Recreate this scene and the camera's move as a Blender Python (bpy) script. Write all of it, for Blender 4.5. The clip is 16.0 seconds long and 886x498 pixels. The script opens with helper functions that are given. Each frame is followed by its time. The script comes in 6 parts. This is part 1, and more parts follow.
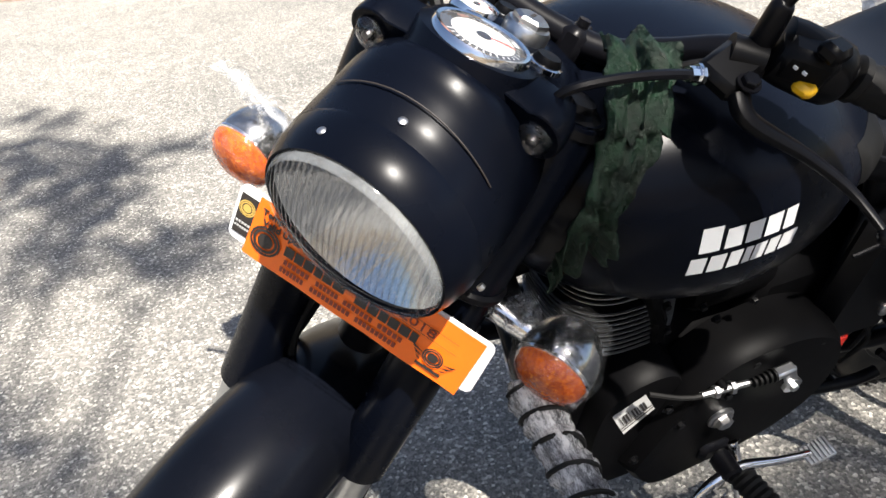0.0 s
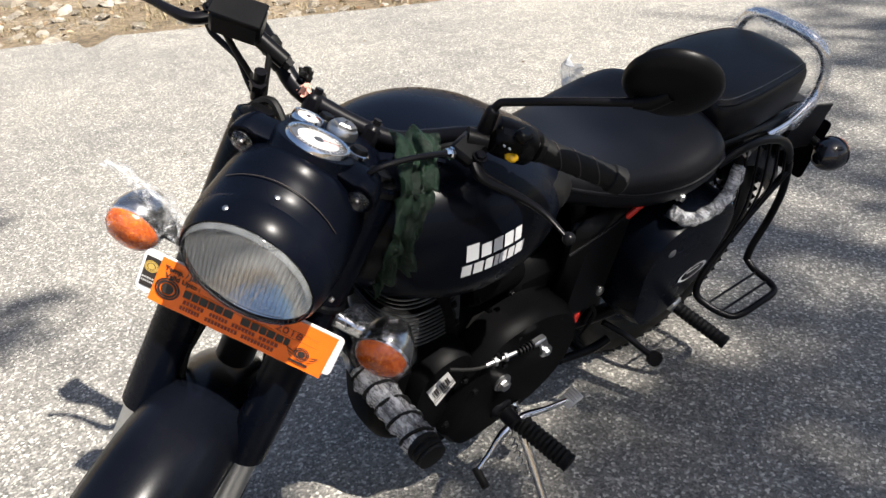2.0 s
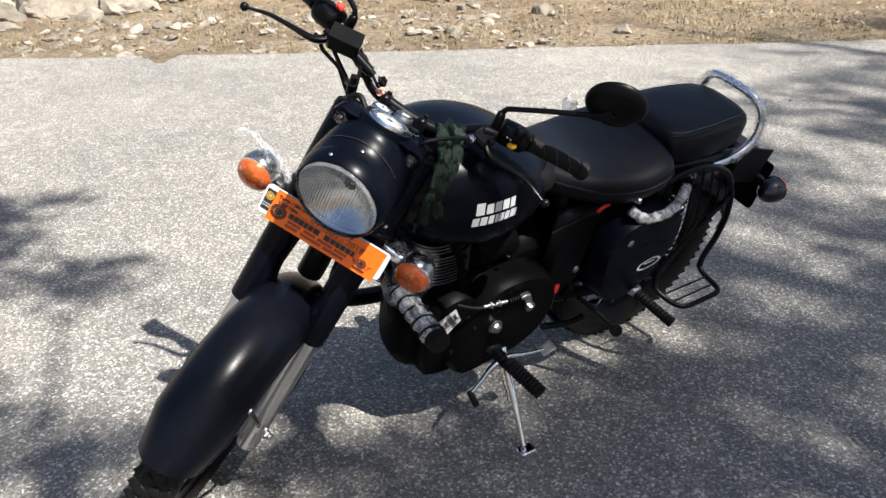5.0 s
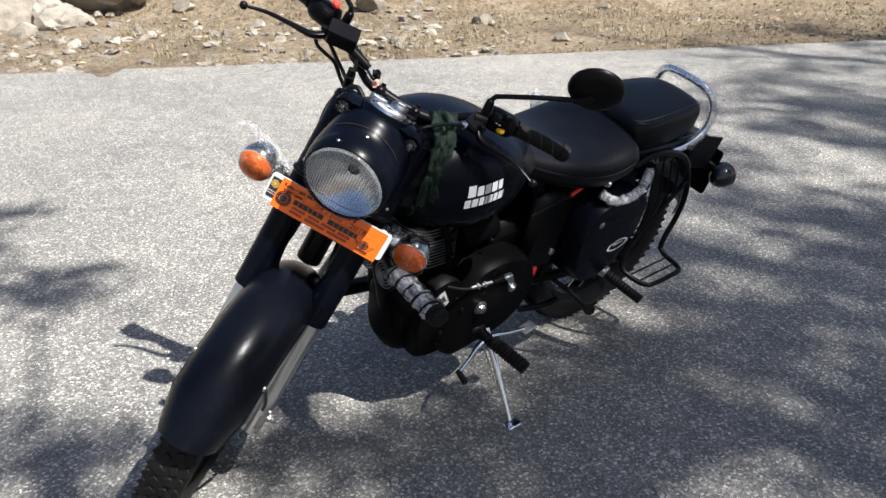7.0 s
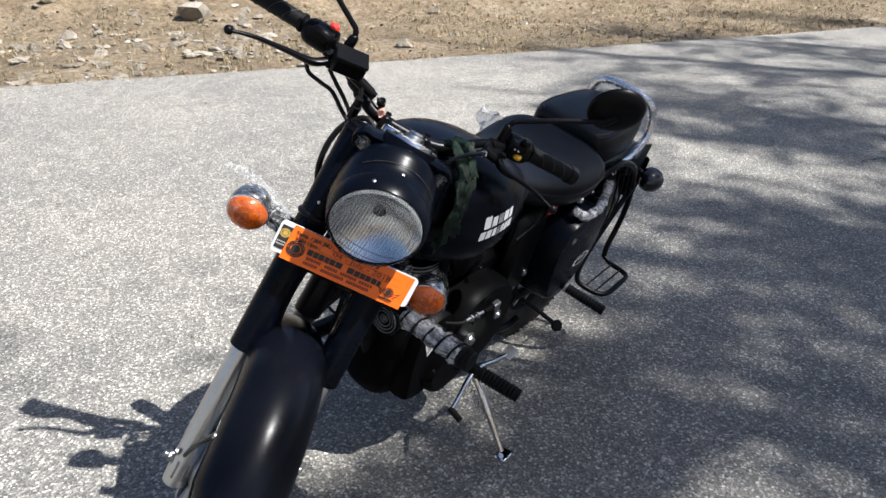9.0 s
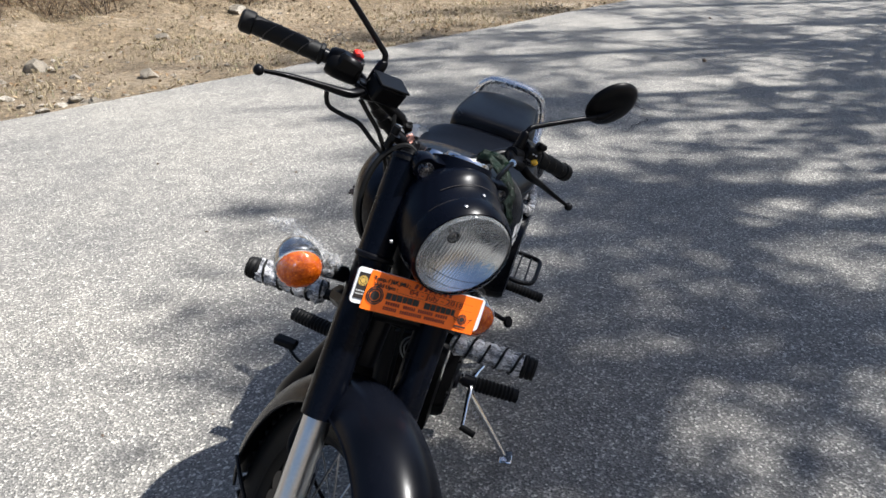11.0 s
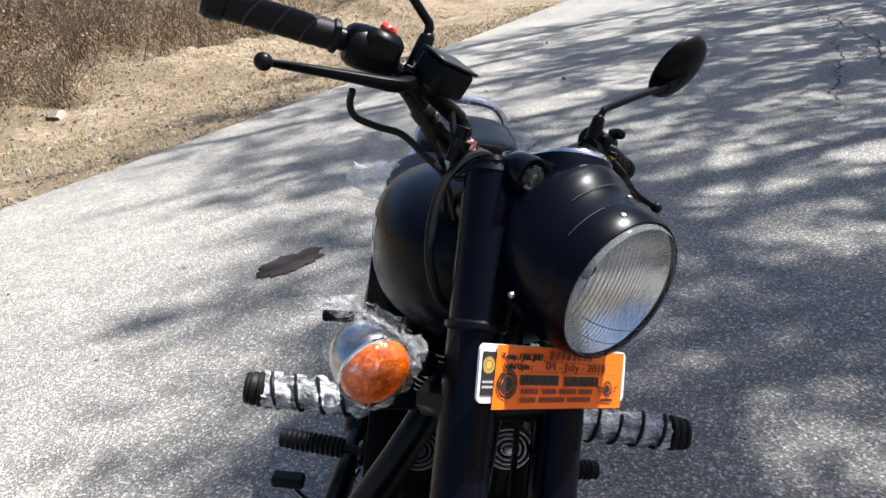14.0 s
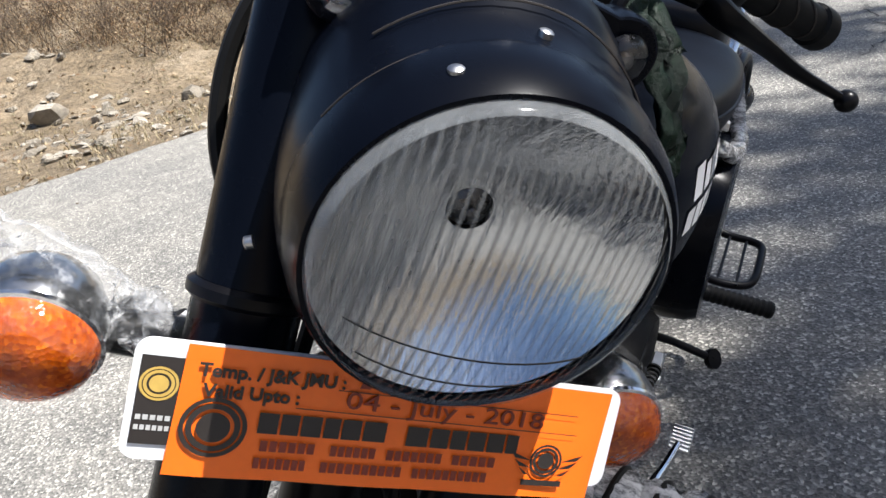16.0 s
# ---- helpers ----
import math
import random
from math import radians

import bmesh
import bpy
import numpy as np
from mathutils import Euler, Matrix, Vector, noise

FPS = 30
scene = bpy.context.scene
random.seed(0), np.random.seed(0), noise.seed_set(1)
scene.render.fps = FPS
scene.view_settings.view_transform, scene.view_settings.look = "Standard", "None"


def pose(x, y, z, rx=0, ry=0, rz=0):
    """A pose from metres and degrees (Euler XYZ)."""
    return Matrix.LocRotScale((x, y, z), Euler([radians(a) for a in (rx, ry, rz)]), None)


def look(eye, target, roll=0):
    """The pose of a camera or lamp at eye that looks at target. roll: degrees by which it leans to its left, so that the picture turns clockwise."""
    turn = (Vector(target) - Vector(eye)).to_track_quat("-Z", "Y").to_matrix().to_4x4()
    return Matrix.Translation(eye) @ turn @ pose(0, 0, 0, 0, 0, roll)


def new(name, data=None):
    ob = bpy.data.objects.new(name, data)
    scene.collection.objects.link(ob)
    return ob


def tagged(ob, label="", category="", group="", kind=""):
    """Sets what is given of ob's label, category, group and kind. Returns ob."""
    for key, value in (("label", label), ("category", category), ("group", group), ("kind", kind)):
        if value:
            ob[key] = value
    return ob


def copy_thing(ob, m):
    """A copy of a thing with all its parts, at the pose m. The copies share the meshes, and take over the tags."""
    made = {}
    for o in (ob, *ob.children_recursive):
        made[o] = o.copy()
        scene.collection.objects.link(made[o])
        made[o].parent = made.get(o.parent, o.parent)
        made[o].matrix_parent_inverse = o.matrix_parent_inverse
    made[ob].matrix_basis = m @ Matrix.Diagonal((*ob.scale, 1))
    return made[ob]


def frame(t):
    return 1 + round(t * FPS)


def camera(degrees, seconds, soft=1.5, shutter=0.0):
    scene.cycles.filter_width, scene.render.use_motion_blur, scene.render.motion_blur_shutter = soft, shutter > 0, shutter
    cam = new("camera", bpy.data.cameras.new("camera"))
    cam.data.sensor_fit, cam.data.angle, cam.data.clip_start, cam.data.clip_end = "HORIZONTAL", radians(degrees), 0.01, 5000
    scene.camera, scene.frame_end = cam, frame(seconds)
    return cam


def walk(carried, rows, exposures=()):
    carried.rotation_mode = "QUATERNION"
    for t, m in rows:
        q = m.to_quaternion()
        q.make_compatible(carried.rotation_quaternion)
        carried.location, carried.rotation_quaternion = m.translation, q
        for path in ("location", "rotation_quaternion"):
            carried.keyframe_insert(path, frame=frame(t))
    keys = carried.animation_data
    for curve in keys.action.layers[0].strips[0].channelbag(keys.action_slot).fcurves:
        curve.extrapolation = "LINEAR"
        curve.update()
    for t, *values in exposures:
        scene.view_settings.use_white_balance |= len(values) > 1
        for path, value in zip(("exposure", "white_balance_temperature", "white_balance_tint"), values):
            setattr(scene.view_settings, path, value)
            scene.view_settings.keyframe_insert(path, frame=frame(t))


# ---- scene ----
cam = camera(61.6, 16.0)
PATH = [
    (0, (0.238, 0.244, 1.165), (0.049, 1.943, 0.126), -8.0),
    (0.5, (0.229, 0.181, 1.225), (0.133, 1.873, 0.162), -9.4),
    (1, (0.181, 0.128, 1.266), (0.31, 1.822, 0.211), -9.3),
    (1.5, (0.172, 0.042, 1.305), (0.454, 1.738, 0.284), -6.1),
    (2, (0.184, -0.059, 1.329), (0.546, 1.638, 0.335), -5.2),
    (2.5, (0.235, -0.193, 1.352), (0.522, 1.516, 0.354), -5.8),
    (3, (0.227, -0.273, 1.359), (0.561, 1.424, 0.354), -6.9),
    (3.5, (0.113, -0.343, 1.404), (0.517, 1.41, 0.531), -6.2),
    (4, (0.031, -0.416, 1.412), (0.44, 1.313, 0.495), -1.4),
    (4.2, (0.037, -0.448, 1.417), (0.381, 1.301, 0.509), -0.1),
    (6.3, (0.083, -0.709, 1.418), (0.418, 1.064, 0.554), -0.7),
    (6.5, (0.042, -0.699, 1.412), (0.406, 1.07, 0.553), -0.8),
    (7, (-0.083, -0.679, 1.4), (0.411, 1.06, 0.545), -0.4),
    (7.5, (-0.205, -0.658, 1.388), (0.425, 1.043, 0.545), -0.2),
    (8, (-0.268, -0.567, 1.387), (0.419, 1.113, 0.545), 0.2),
    (8.5, (-0.351, -0.464, 1.408), (0.467, 1.156, 0.567), -0.8),
    (8.7, (-0.378, -0.431, 1.411), (0.486, 1.162, 0.566), 0.1),
    (10.8, (-0.807, 0.024, 1.419), (0.594, 1.189, 0.594), -2.2),
    (11, (-0.855, 0.07, 1.422), (0.601, 1.164, 0.597), -1.6),
    (11.5, (-1.037, 0.217, 1.462), (0.627, 1.045, 0.723), -1.7),
    (12, (-1.139, 0.314, 1.45), (0.556, 1.01, 0.649), -3.1),
    (12.5, (-1.083, 0.457, 1.382), (0.634, 0.986, 0.503), -5.8),
    (13, (-1.027, 0.543, 1.351), (0.728, 1.151, 0.607), -3.9),
    (13.5, (-0.916, 0.627, 1.307), (0.857, 1.197, 0.578), -8.2),
    (14, (-0.67, 0.599, 1.253), (1.024, 1.395, 0.546), -9.6),
    (14.2, (-0.577, 0.572, 1.226), (1.058, 1.478, 0.514), -10.9),
    (14.5, (-0.464, 0.568, 1.2), (1.113, 1.555, 0.466), -13.1),
    (15, (-0.304, 0.594, 1.137), (1.189, 1.676, 0.361), -12.9),
    (15.5, (-0.161, 0.534, 1.069), (1.068, 1.925, 0.325), -10.5),
    (16, (-0.093, 0.51, 1.021), (1.01, 1.989, 0.25), -13.4),
]
EXPOSURES = [(0.0, 1.72, 6500, 10), (1.0, 1.58, 6500, 10), (3.5, 1.44, 6450, 10), (8.0, 1.26, 6050, 10), (11.0, 1.24, 6050, 10), (12.5, 1.44, 6050, 10), (14.0, 1.55, 6050, 10), (16.0, 1.38, 6100, 10)]
walk(cam, [(t, look(eye, target, roll)) for t, eye, target, roll in PATH],
     exposures=EXPOSURES)

# ---- light ----
SUN_DIR = Vector((0.455, -0.571, 1.0)).normalized()      # towards the sun
SUN_EL = math.asin(SUN_DIR.z)
SUN_AZ = math.atan2(SUN_DIR.x, SUN_DIR.y)
world = bpy.data.worlds.new("sky")
scene.world = world
world.use_nodes = True
wn = world.node_tree.nodes
sky = wn.new("ShaderNodeTexSky")
sky.sky_type = "NISHITA"
sky.sun_disc = False
sky.sun_elevation, sky.sun_rotation = SUN_EL, SUN_AZ
sky.air_density, sky.dust_density, sky.ozone_density = 0.9, 1.9, 1.0
wn["Background"].inputs["Strength"].default_value = 0.059
world.node_tree.links.new(sky.outputs[0], wn["Background"].inputs["Color"])
sun = new("sun", bpy.data.lights.new("sun", "SUN"))
sun.data.energy, sun.data.angle, sun.data.color = 5.0, radians(0.55), (1.0, 0.94, 0.86)
sun.matrix_world = look(SUN_DIR * 40, (0, 0, 0))


# ---- materials ----
def tree_of(name):
    m = bpy.data.materials.new(name)
    m.use_nodes = True
    t = m.node_tree
    return m, t.nodes, t.links, t.nodes["Principled BSDF"]


def noise_of(nodes, links, scale, detail=4.0, rough=0.55, coord="Object", stretch=None):
    tc = nodes.new("ShaderNodeTexCoord")
    n = nodes.new("ShaderNodeTexNoise")
    n.inputs["Scale"].default_value, n.inputs["Detail"].default_value, n.inputs["Roughness"].default_value = scale, detail, rough
    if stretch:
        mp = nodes.new("ShaderNodeMapping")
        mp.inputs["Scale"].default_value = stretch
        links.new(tc.outputs[coord], mp.inputs["Vector"])
        links.new(mp.outputs[0], n.inputs["Vector"])
    else:
        links.new(tc.outputs[coord], n.inputs["Vector"])
    return n


def ramp_of(nodes, links, src, stops):
    r = nodes.new("ShaderNodeValToRGB")
    el = r.color_ramp.elements
    while len(el) < len(stops):
        el.new(0.5)
    for e, (p, c) in zip(el, stops):
        e.position = p
        e.color = (*c, 1) if len(c) == 3 else c
    links.new(src, r.inputs[0])
    return r


def mix_of(nodes, links, fac, a, b, blend="MIX"):
    m = nodes.new("ShaderNodeMix")
    m.data_type, m.blend_type = "RGBA", blend
    for sock, v in ((m.inputs[0], fac), (m.inputs[6], a), (m.inputs[7], b)):
        if isinstance(v, (int, float)):
            sock.default_value = v
        elif isinstance(v, tuple):
            sock.default_value = (*v, 1)
        else:
            links.new(v, sock)
    return m.outputs[2]


def surface(name, base, rough=0.5, metal=0.0, vary=0.2, scale=9.0, fine=160.0, bump=0.08, depth=0.0006, spec=0.5, coat=0.0, rvary=0.12, dust=None, sheen=0.0):
    """A painted, cast or moulded surface with large and small variation."""
    m, n, l, b = tree_of(name)
    big = noise_of(n, l, scale, 5.0)
    small = noise_of(n, l, fine, 3.0)
    lo = tuple(c * (1 - vary) for c in base)
    hi = tuple(min(1, c * (1 + vary)) for c in base)
    col = ramp_of(n, l, big.outputs[0], [(0.3, lo), (0.7, hi)]).outputs[0]
    col = mix_of(n, l, 0.35, col, ramp_of(n, l, small.outputs[0], [(0.3, lo), (0.7, hi)]).outputs[0])
    if dust:
        amount = ramp_of(n, l, noise_of(n, l, scale * 0.6, 8.0, 0.7).outputs[0], [(0.48, (0, 0, 0)), (0.75, (dust[1],) * 3)]).outputs[0]
        col = mix_of(n, l, amount, col, dust[0])
    l.new(col, b.inputs["Base Color"])
    mr = n.new("ShaderNodeMapRange")
    mr.inputs[3].default_value, mr.inputs[4].default_value = max(0.02, rough - rvary), min(1, rough + rvary)
    l.new(big.outputs[0], mr.inputs[0])
    l.new(mr.outputs[0], b.inputs["Roughness"])
    b.inputs["Metallic"].default_value = metal
    b.inputs["Specular IOR Level"].default_value = spec
    b.inputs["Coat Weight"].default_value = coat
    b.inputs["Sheen Weight"].default_value = sheen
    if bump:
        bp = n.new("ShaderNodeBump")
        bp.inputs["Strength"].default_value, bp.inputs["Distance"].default_value = bump, depth
        l.new(small.outputs[0], bp.inputs["Height"])
        l.new(bp.outputs[0], b.inputs["Normal"])
    return m


DUST = ((0.30, 0.26, 0.20), 0.10)
M_TANK = surface("matte_black_paint", (0.0016, 0.0023, 0.0048), 0.27, vary=0.12, bump=0.05, fine=900, depth=0.0002, rvary=0.04, spec=0.095)
M_FENDER = surface("satin_black_fender_paint", (0.0024, 0.0030, 0.0052), 0.25, vary=0.15, bump=0.05, fine=900, depth=0.0002, rvary=0.04, spec=0.13, dust=((0.30, 0.26, 0.20), 0.004))
M_BLACK = surface("black_metal", (0.003, 0.003, 0.004), 0.32, vary=0.2, bump=0.06, spec=0.13, dust=((0.30, 0.26, 0.20), 0.006))
M_ENGINE = surface("black_crackle_engine_paint", (0.0022, 0.0022, 0.0025), 0.42, vary=0.25, fine=420, bump=0.25, depth=0.0004, spec=0.035, dust=((0.30, 0.26, 0.20), 0.003))
M_PLASTIC = surface("black_moulded_plastic", (0.0028, 0.0028, 0.0032), 0.36, fine=500, bump=0.12, depth=0.0003, spec=0.10)
M_RUBBER = surface("black_rubber", (0.005, 0.005, 0.005), 0.55, fine=300, bump=0.2, depth=0.0005, spec=0.16, dust=((0.30, 0.26, 0.20), 0.015))
M_VINYL = surface("black_grained_vinyl", (0.0042, 0.0042, 0.0055), 0.38, fine=700, bump=0.3, depth=0.0006, rvary=0.06, spec=0.18, dust=((0.30, 0.26, 0.20), 0.005))
M_THREAD = surface("grey_stitching", (0.16, 0.16, 0.16), 0.8, bump=0)
M_CHROME = surface("chrome", (0.72, 0.73, 0.75), 0.10, 1.0, vary=0.06, bump=0.02, rvary=0.05)
M_ALLOY = surface("brushed_alloy", (0.52, 0.53, 0.54), 0.30, 1.0, vary=0.12, bump=0.08, rvary=0.1)
M_STEEL = surface("zinc_plated_steel", (0.42, 0.42, 0.42), 0.34, 1.0, vary=0.2)
M_FIN = surface("machined_fin_edge", (0.34, 0.34, 0.34), 0.42, 1.0, vary=0.2)
M_WHITE = surface("white_plate_plastic", (0.72, 0.73, 0.74), 0.35, vary=0.05, bump=0.02)
M_ORANGE = surface("orange_sticker", (0.90, 0.15, 0.004), 0.42, vary=0.06, bump=0.05, fine=220, scale=14)
M_INK = surface("black_print", (0.018, 0.014, 0.012), 0.55, bump=0)
M_INKRED = surface("dark_red_print", (0.20, 0.028, 0.012), 0.55, bump=0)
M_GOLD = surface("gold_print", (0.45, 0.30, 0.07), 0.45, bump=0)
M_LOGO = surface("silver_white_transfer", (0.62, 0.63, 0.64), 0.4, vary=0.04, bump=0)
M_LABEL = surface("grey_paper_label", (0.42, 0.42, 0.41), 0.6, bump=0)
M_YELLOW = surface("yellow_plastic", (0.72, 0.40, 0.01), 0.35, vary=0.05)
M_RED = surface("red_plastic", (0.60, 0.025, 0.014), 0.38, vary=0.08)
M_DIAL = surface("cream_dial_face", (0.52, 0.52, 0.50), 0.5, vary=0.04, bump=0)
M_DIALBAND = surface("satin_grey_dial", (0.045, 0.045, 0.048), 0.45, 0.0, vary=0.06, bump=0)
M_SHELL = surface("dull_chrome_shell", (0.34, 0.35, 0.36), 0.16, 1.0, vary=0.3, scale=60, bump=0.1, rvary=0.08)
M_SMOKE = surface("smoky_pilot_reflector", (0.085, 0.085, 0.09), 0.28, 0.9, vary=0.5, scale=120, bump=0.6, depth=0.002)
M_GLOSS = surface("glossy_black_plastic", (0.006, 0.007, 0.010), 0.10, vary=0.1, bump=0.0, rvary=0.04, spec=0.6)
M_PINK = surface("pink_thread", (0.55, 0.28, 0.22), 0.8)


def cloth_material():
    m, n, l, b = tree_of("dark_green_cloth")
    col = ramp_of(n, l, noise_of(n, l, 30, 7, 0.7).outputs[0], [(0.3, (0.0006, 0.0038, 0.0018)), (0.52, (0.0014, 0.013, 0.005)), (0.78, (0.006, 0.036, 0.015))]).outputs[0]
    l.new(col, b.inputs["Base Color"])
    b.inputs["Roughness"].default_value = 0.46
    b.inputs["Specular IOR Level"].default_value = 0.32
    crease = n.new("ShaderNodeBump")
    crease.inputs["Strength"].default_value, crease.inputs["Distance"].default_value = 0.9, 0.008
    l.new(noise_of(n, l, 85, 6, 0.7).outputs[0], crease.inputs["Height"])
    weave = n.new("ShaderNodeBump")
    weave.inputs["Strength"].default_value, weave.inputs["Distance"].default_value = 0.4, 0.001
    l.new(noise_of(n, l, 520, 3).outputs[0], weave.inputs["Height"])
    l.new(crease.outputs[0], weave.inputs["Normal"])
    l.new(weave.outputs[0], b.inputs["Normal"])
    return m


def clear_material(name, tint, rough, ribs=0.0, ior=1.49, alpha=None, wave_axis="Y"):
    m, n, l, b = tree_of(name)
    b.inputs["Base Color"].default_value = (*tint, 1)
    b.inputs["Roughness"].default_value = rough
    b.inputs["Transmission Weight"].default_value = 1.0
    b.inputs["IOR"].default_value = ior
    if ribs:
        tc = n.new("ShaderNodeTexCoord")
        w = n.new("ShaderNodeTexWave")
        w.wave_type, w.bands_direction, w.wave_profile = "BANDS", wave_axis, "SIN"
        w.inputs["Scale"].default_value, w.inputs["Distortion"].default_value = ribs, 0.0
        l.new(tc.outputs["Object"], w.inputs["Vector"])
        bp = n.new("ShaderNodeBump")
        bp.inputs["Strength"].default_value, bp.inputs["Distance"].default_value = 0.8, 0.0016
        l.new(w.outputs[0], bp.inputs["Height"])
        l.new(bp.outputs[0], b.inputs["Normal"])
    return m


def film_material(name="crumpled_clear_film", a0=0.012, a1=0.04, a2=0.36):
    """Crumpled clear plastic film."""
    m, n, l, b = tree_of(name)
    b.inputs["Base Color"].default_value = (0.86, 0.87, 0.88, 1)
    b.inputs["Roughness"].default_value = 0.14
    b.inputs["Specular IOR Level"].default_value = 0.9
    cr = noise_of(n, l, 55, 6, 0.7)
    a = ramp_of(n, l, cr.outputs[0], [(0.42, (a0,) * 3), (0.58, (a1,) * 3), (0.74, (a2,) * 3)])
    l.new(a.outputs[0], b.inputs["Alpha"])
    bp = n.new("ShaderNodeBump")
    bp.inputs["Strength"].default_value, bp.inputs["Distance"].default_value = 1.0, 0.006
    l.new(cr.outputs[0], bp.inputs["Height"])
    l.new(bp.outputs[0], b.inputs["Normal"])
    return m


def wrap_material():
    """Grey foam under shiny cling film, whose glints are painted in as pale streaks."""
    m, n, l, b = tree_of("foam_under_cling_film")
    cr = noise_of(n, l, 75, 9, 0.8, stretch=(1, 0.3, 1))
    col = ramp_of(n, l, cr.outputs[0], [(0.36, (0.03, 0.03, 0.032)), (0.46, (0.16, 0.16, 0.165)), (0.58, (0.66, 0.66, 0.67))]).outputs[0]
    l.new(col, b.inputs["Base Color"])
    b.inputs["Roughness"].default_value = 0.2
    b.inputs["Specular IOR Level"].default_value = 0.8
    b.inputs["Coat Weight"].default_value = 0.6
    bp = n.new("ShaderNodeBump")
    bp.inputs["Strength"].default_value, bp.inputs["Distance"].default_value = 1.0, 0.008
    l.new(cr.outputs[0], bp.inputs["Height"])
    l.new(bp.outputs[0], b.inputs["Normal"])
    return m


def thin_lens(name, tint, a_lo, a_hi, ribs, depth, gloss=0.6):
    """A thin moulded lens with upright flutes: part see-through, part glossy."""
    m, n, l, b = tree_of(name)
    tc = n.new("ShaderNodeTexCoord")
    w = n.new("ShaderNodeTexWave")
    w.wave_type, w.bands_direction, w.wave_profile = "BANDS", "Y", "SIN"
    w.inputs["Scale"].default_value, w.inputs["Distortion"].default_value = ribs, 0.0
    l.new(tc.outputs["Object"], w.inputs["Vector"])
    b.inputs["Base Color"].default_value = (*tint, 1)
    b.inputs["Roughness"].default_value = 0.09
    b.inputs["Specular IOR Level"].default_value = gloss
    mr = n.new("ShaderNodeMapRange")
    mr.inputs[3].default_value, mr.inputs[4].default_value = a_lo, a_hi
    l.new(w.outputs[1], mr.inputs[0])
    l.new(mr.outputs[0], b.inputs["Alpha"])
    bp = n.new("ShaderNodeBump")
    bp.inputs["Strength"].default_value, bp.inputs["Distance"].default_value = 0.6, depth
    l.new(w.outputs[1], bp.inputs["Height"])
    l.new(bp.outputs[0], b.inputs["Normal"])
    return m


def headlamp_glass():
    """Thin clear glass with narrow upright flutes, faintly hazed."""
    m, n, l, b = tree_of("fluted_headlamp_glass")
    tc = n.new("ShaderNodeTexCoord")
    w = n.new("ShaderNodeTexWave")
    w.wave_type, w.bands_direction, w.wave_profile = "BANDS", "Y", "SIN"
    w.inputs["Scale"].default_value, w.inputs["Distortion"].default_value = 54.0, 0.25
    l.new(tc.outputs["Object"], w.inputs["Vector"])
    b.inputs["Base Color"].default_value = (0.13, 0.135, 0.135, 1)
    line = ramp_of(n, l, w.outputs[1], [(0.0, (0.03,) * 3), (0.55, (0.07,) * 3), (0.95, (0.62,) * 3)])
    haze = ramp_of(n, l, noise_of(n, l, 12, 4, 0.6).outputs[0], [(0.36, (0.25,) * 3), (0.64, (1.3,) * 3)])
    l.new(mix_of(n, l, 1.0, line.outputs[0], haze.outputs[0], "MULTIPLY"), b.inputs["Alpha"])
    b.inputs["Roughness"].default_value = 0.06
    b.inputs["Specular IOR Level"].default_value = 0.6
    bp = n.new("ShaderNodeBump")
    bp.inputs["Strength"].default_value, bp.inputs["Distance"].default_value = 0.8, 0.001
    l.new(w.outputs[1], bp.inputs["Height"])
    l.new(bp.outputs[0], b.inputs["Normal"])
    return m


def amber_material():
    """Deep amber moulded plastic with small inner facets."""
    m, n, l, b = tree_of("amber_lens")
    tc = n.new("ShaderNodeTexCoord")
    vo = n.new("ShaderNodeTexVoronoi")
    vo.inputs["Scale"].default_value = 330
    l.new(tc.outputs["Object"], vo.inputs["Vector"])
    sep = n.new("ShaderNodeSeparateColor")
    l.new(vo.outputs["Color"], sep.inputs[0])
    cell = ramp_of(n, l, sep.outputs[0], [(0.0, (0.36, 0.050, 0.0008)), (0.55, (0.48, 0.082, 0.0012)), (0.92, (0.60, 0.115, 0.002)), (1.0, (0.78, 0.20, 0.006))]).outputs[0]
    big = ramp_of(n, l, noise_of(n, l, 38, 4, 0.6).outputs[0], [(0.35, (0.62, 0.58, 0.58)), (0.65, (1.15, 1.15, 1.15))]).outputs[0]
    l.new(mix_of(n, l, 1.0, cell, big, "MULTIPLY"), b.inputs["Base Color"])
    b.inputs["Roughness"].default_value = 0.10
    b.inputs["Coat Weight"].default_value = 0.3
    b.inputs["Alpha"].default_value = 0.9
    bp = n.new("ShaderNodeBump")
    bp.inputs["Strength"].default_value, bp.inputs["Distance"].default_value = 0.35, 0.0012
    l.new(vo.outputs["Distance"], bp.inputs["Height"])
    l.new(bp.outputs[0], b.inputs["Normal"])
    return m


def bowl_material():
    """Polished lamp bowl with upright moulded streaks."""
    m, n, l, b = tree_of("streaked_lamp_reflector")
    b.inputs["Base Color"].default_value = (0.56, 0.58, 0.61, 1)
    b.inputs["Metallic"].default_value = 1.0
    b.inputs["Roughness"].default_value = 0.12
    bp = n.new("ShaderNodeBump")
    bp.inputs["Strength"].default_value, bp.inputs["Distance"].default_value = 0.50, 0.004
    l.new(noise_of(n, l, 95, 5, 0.65, stretch=(0.3, 1, 0.16)).outputs[0], bp.inputs["Height"])
    l.new(bp.outputs[0], b.inputs["Normal"])
    return m


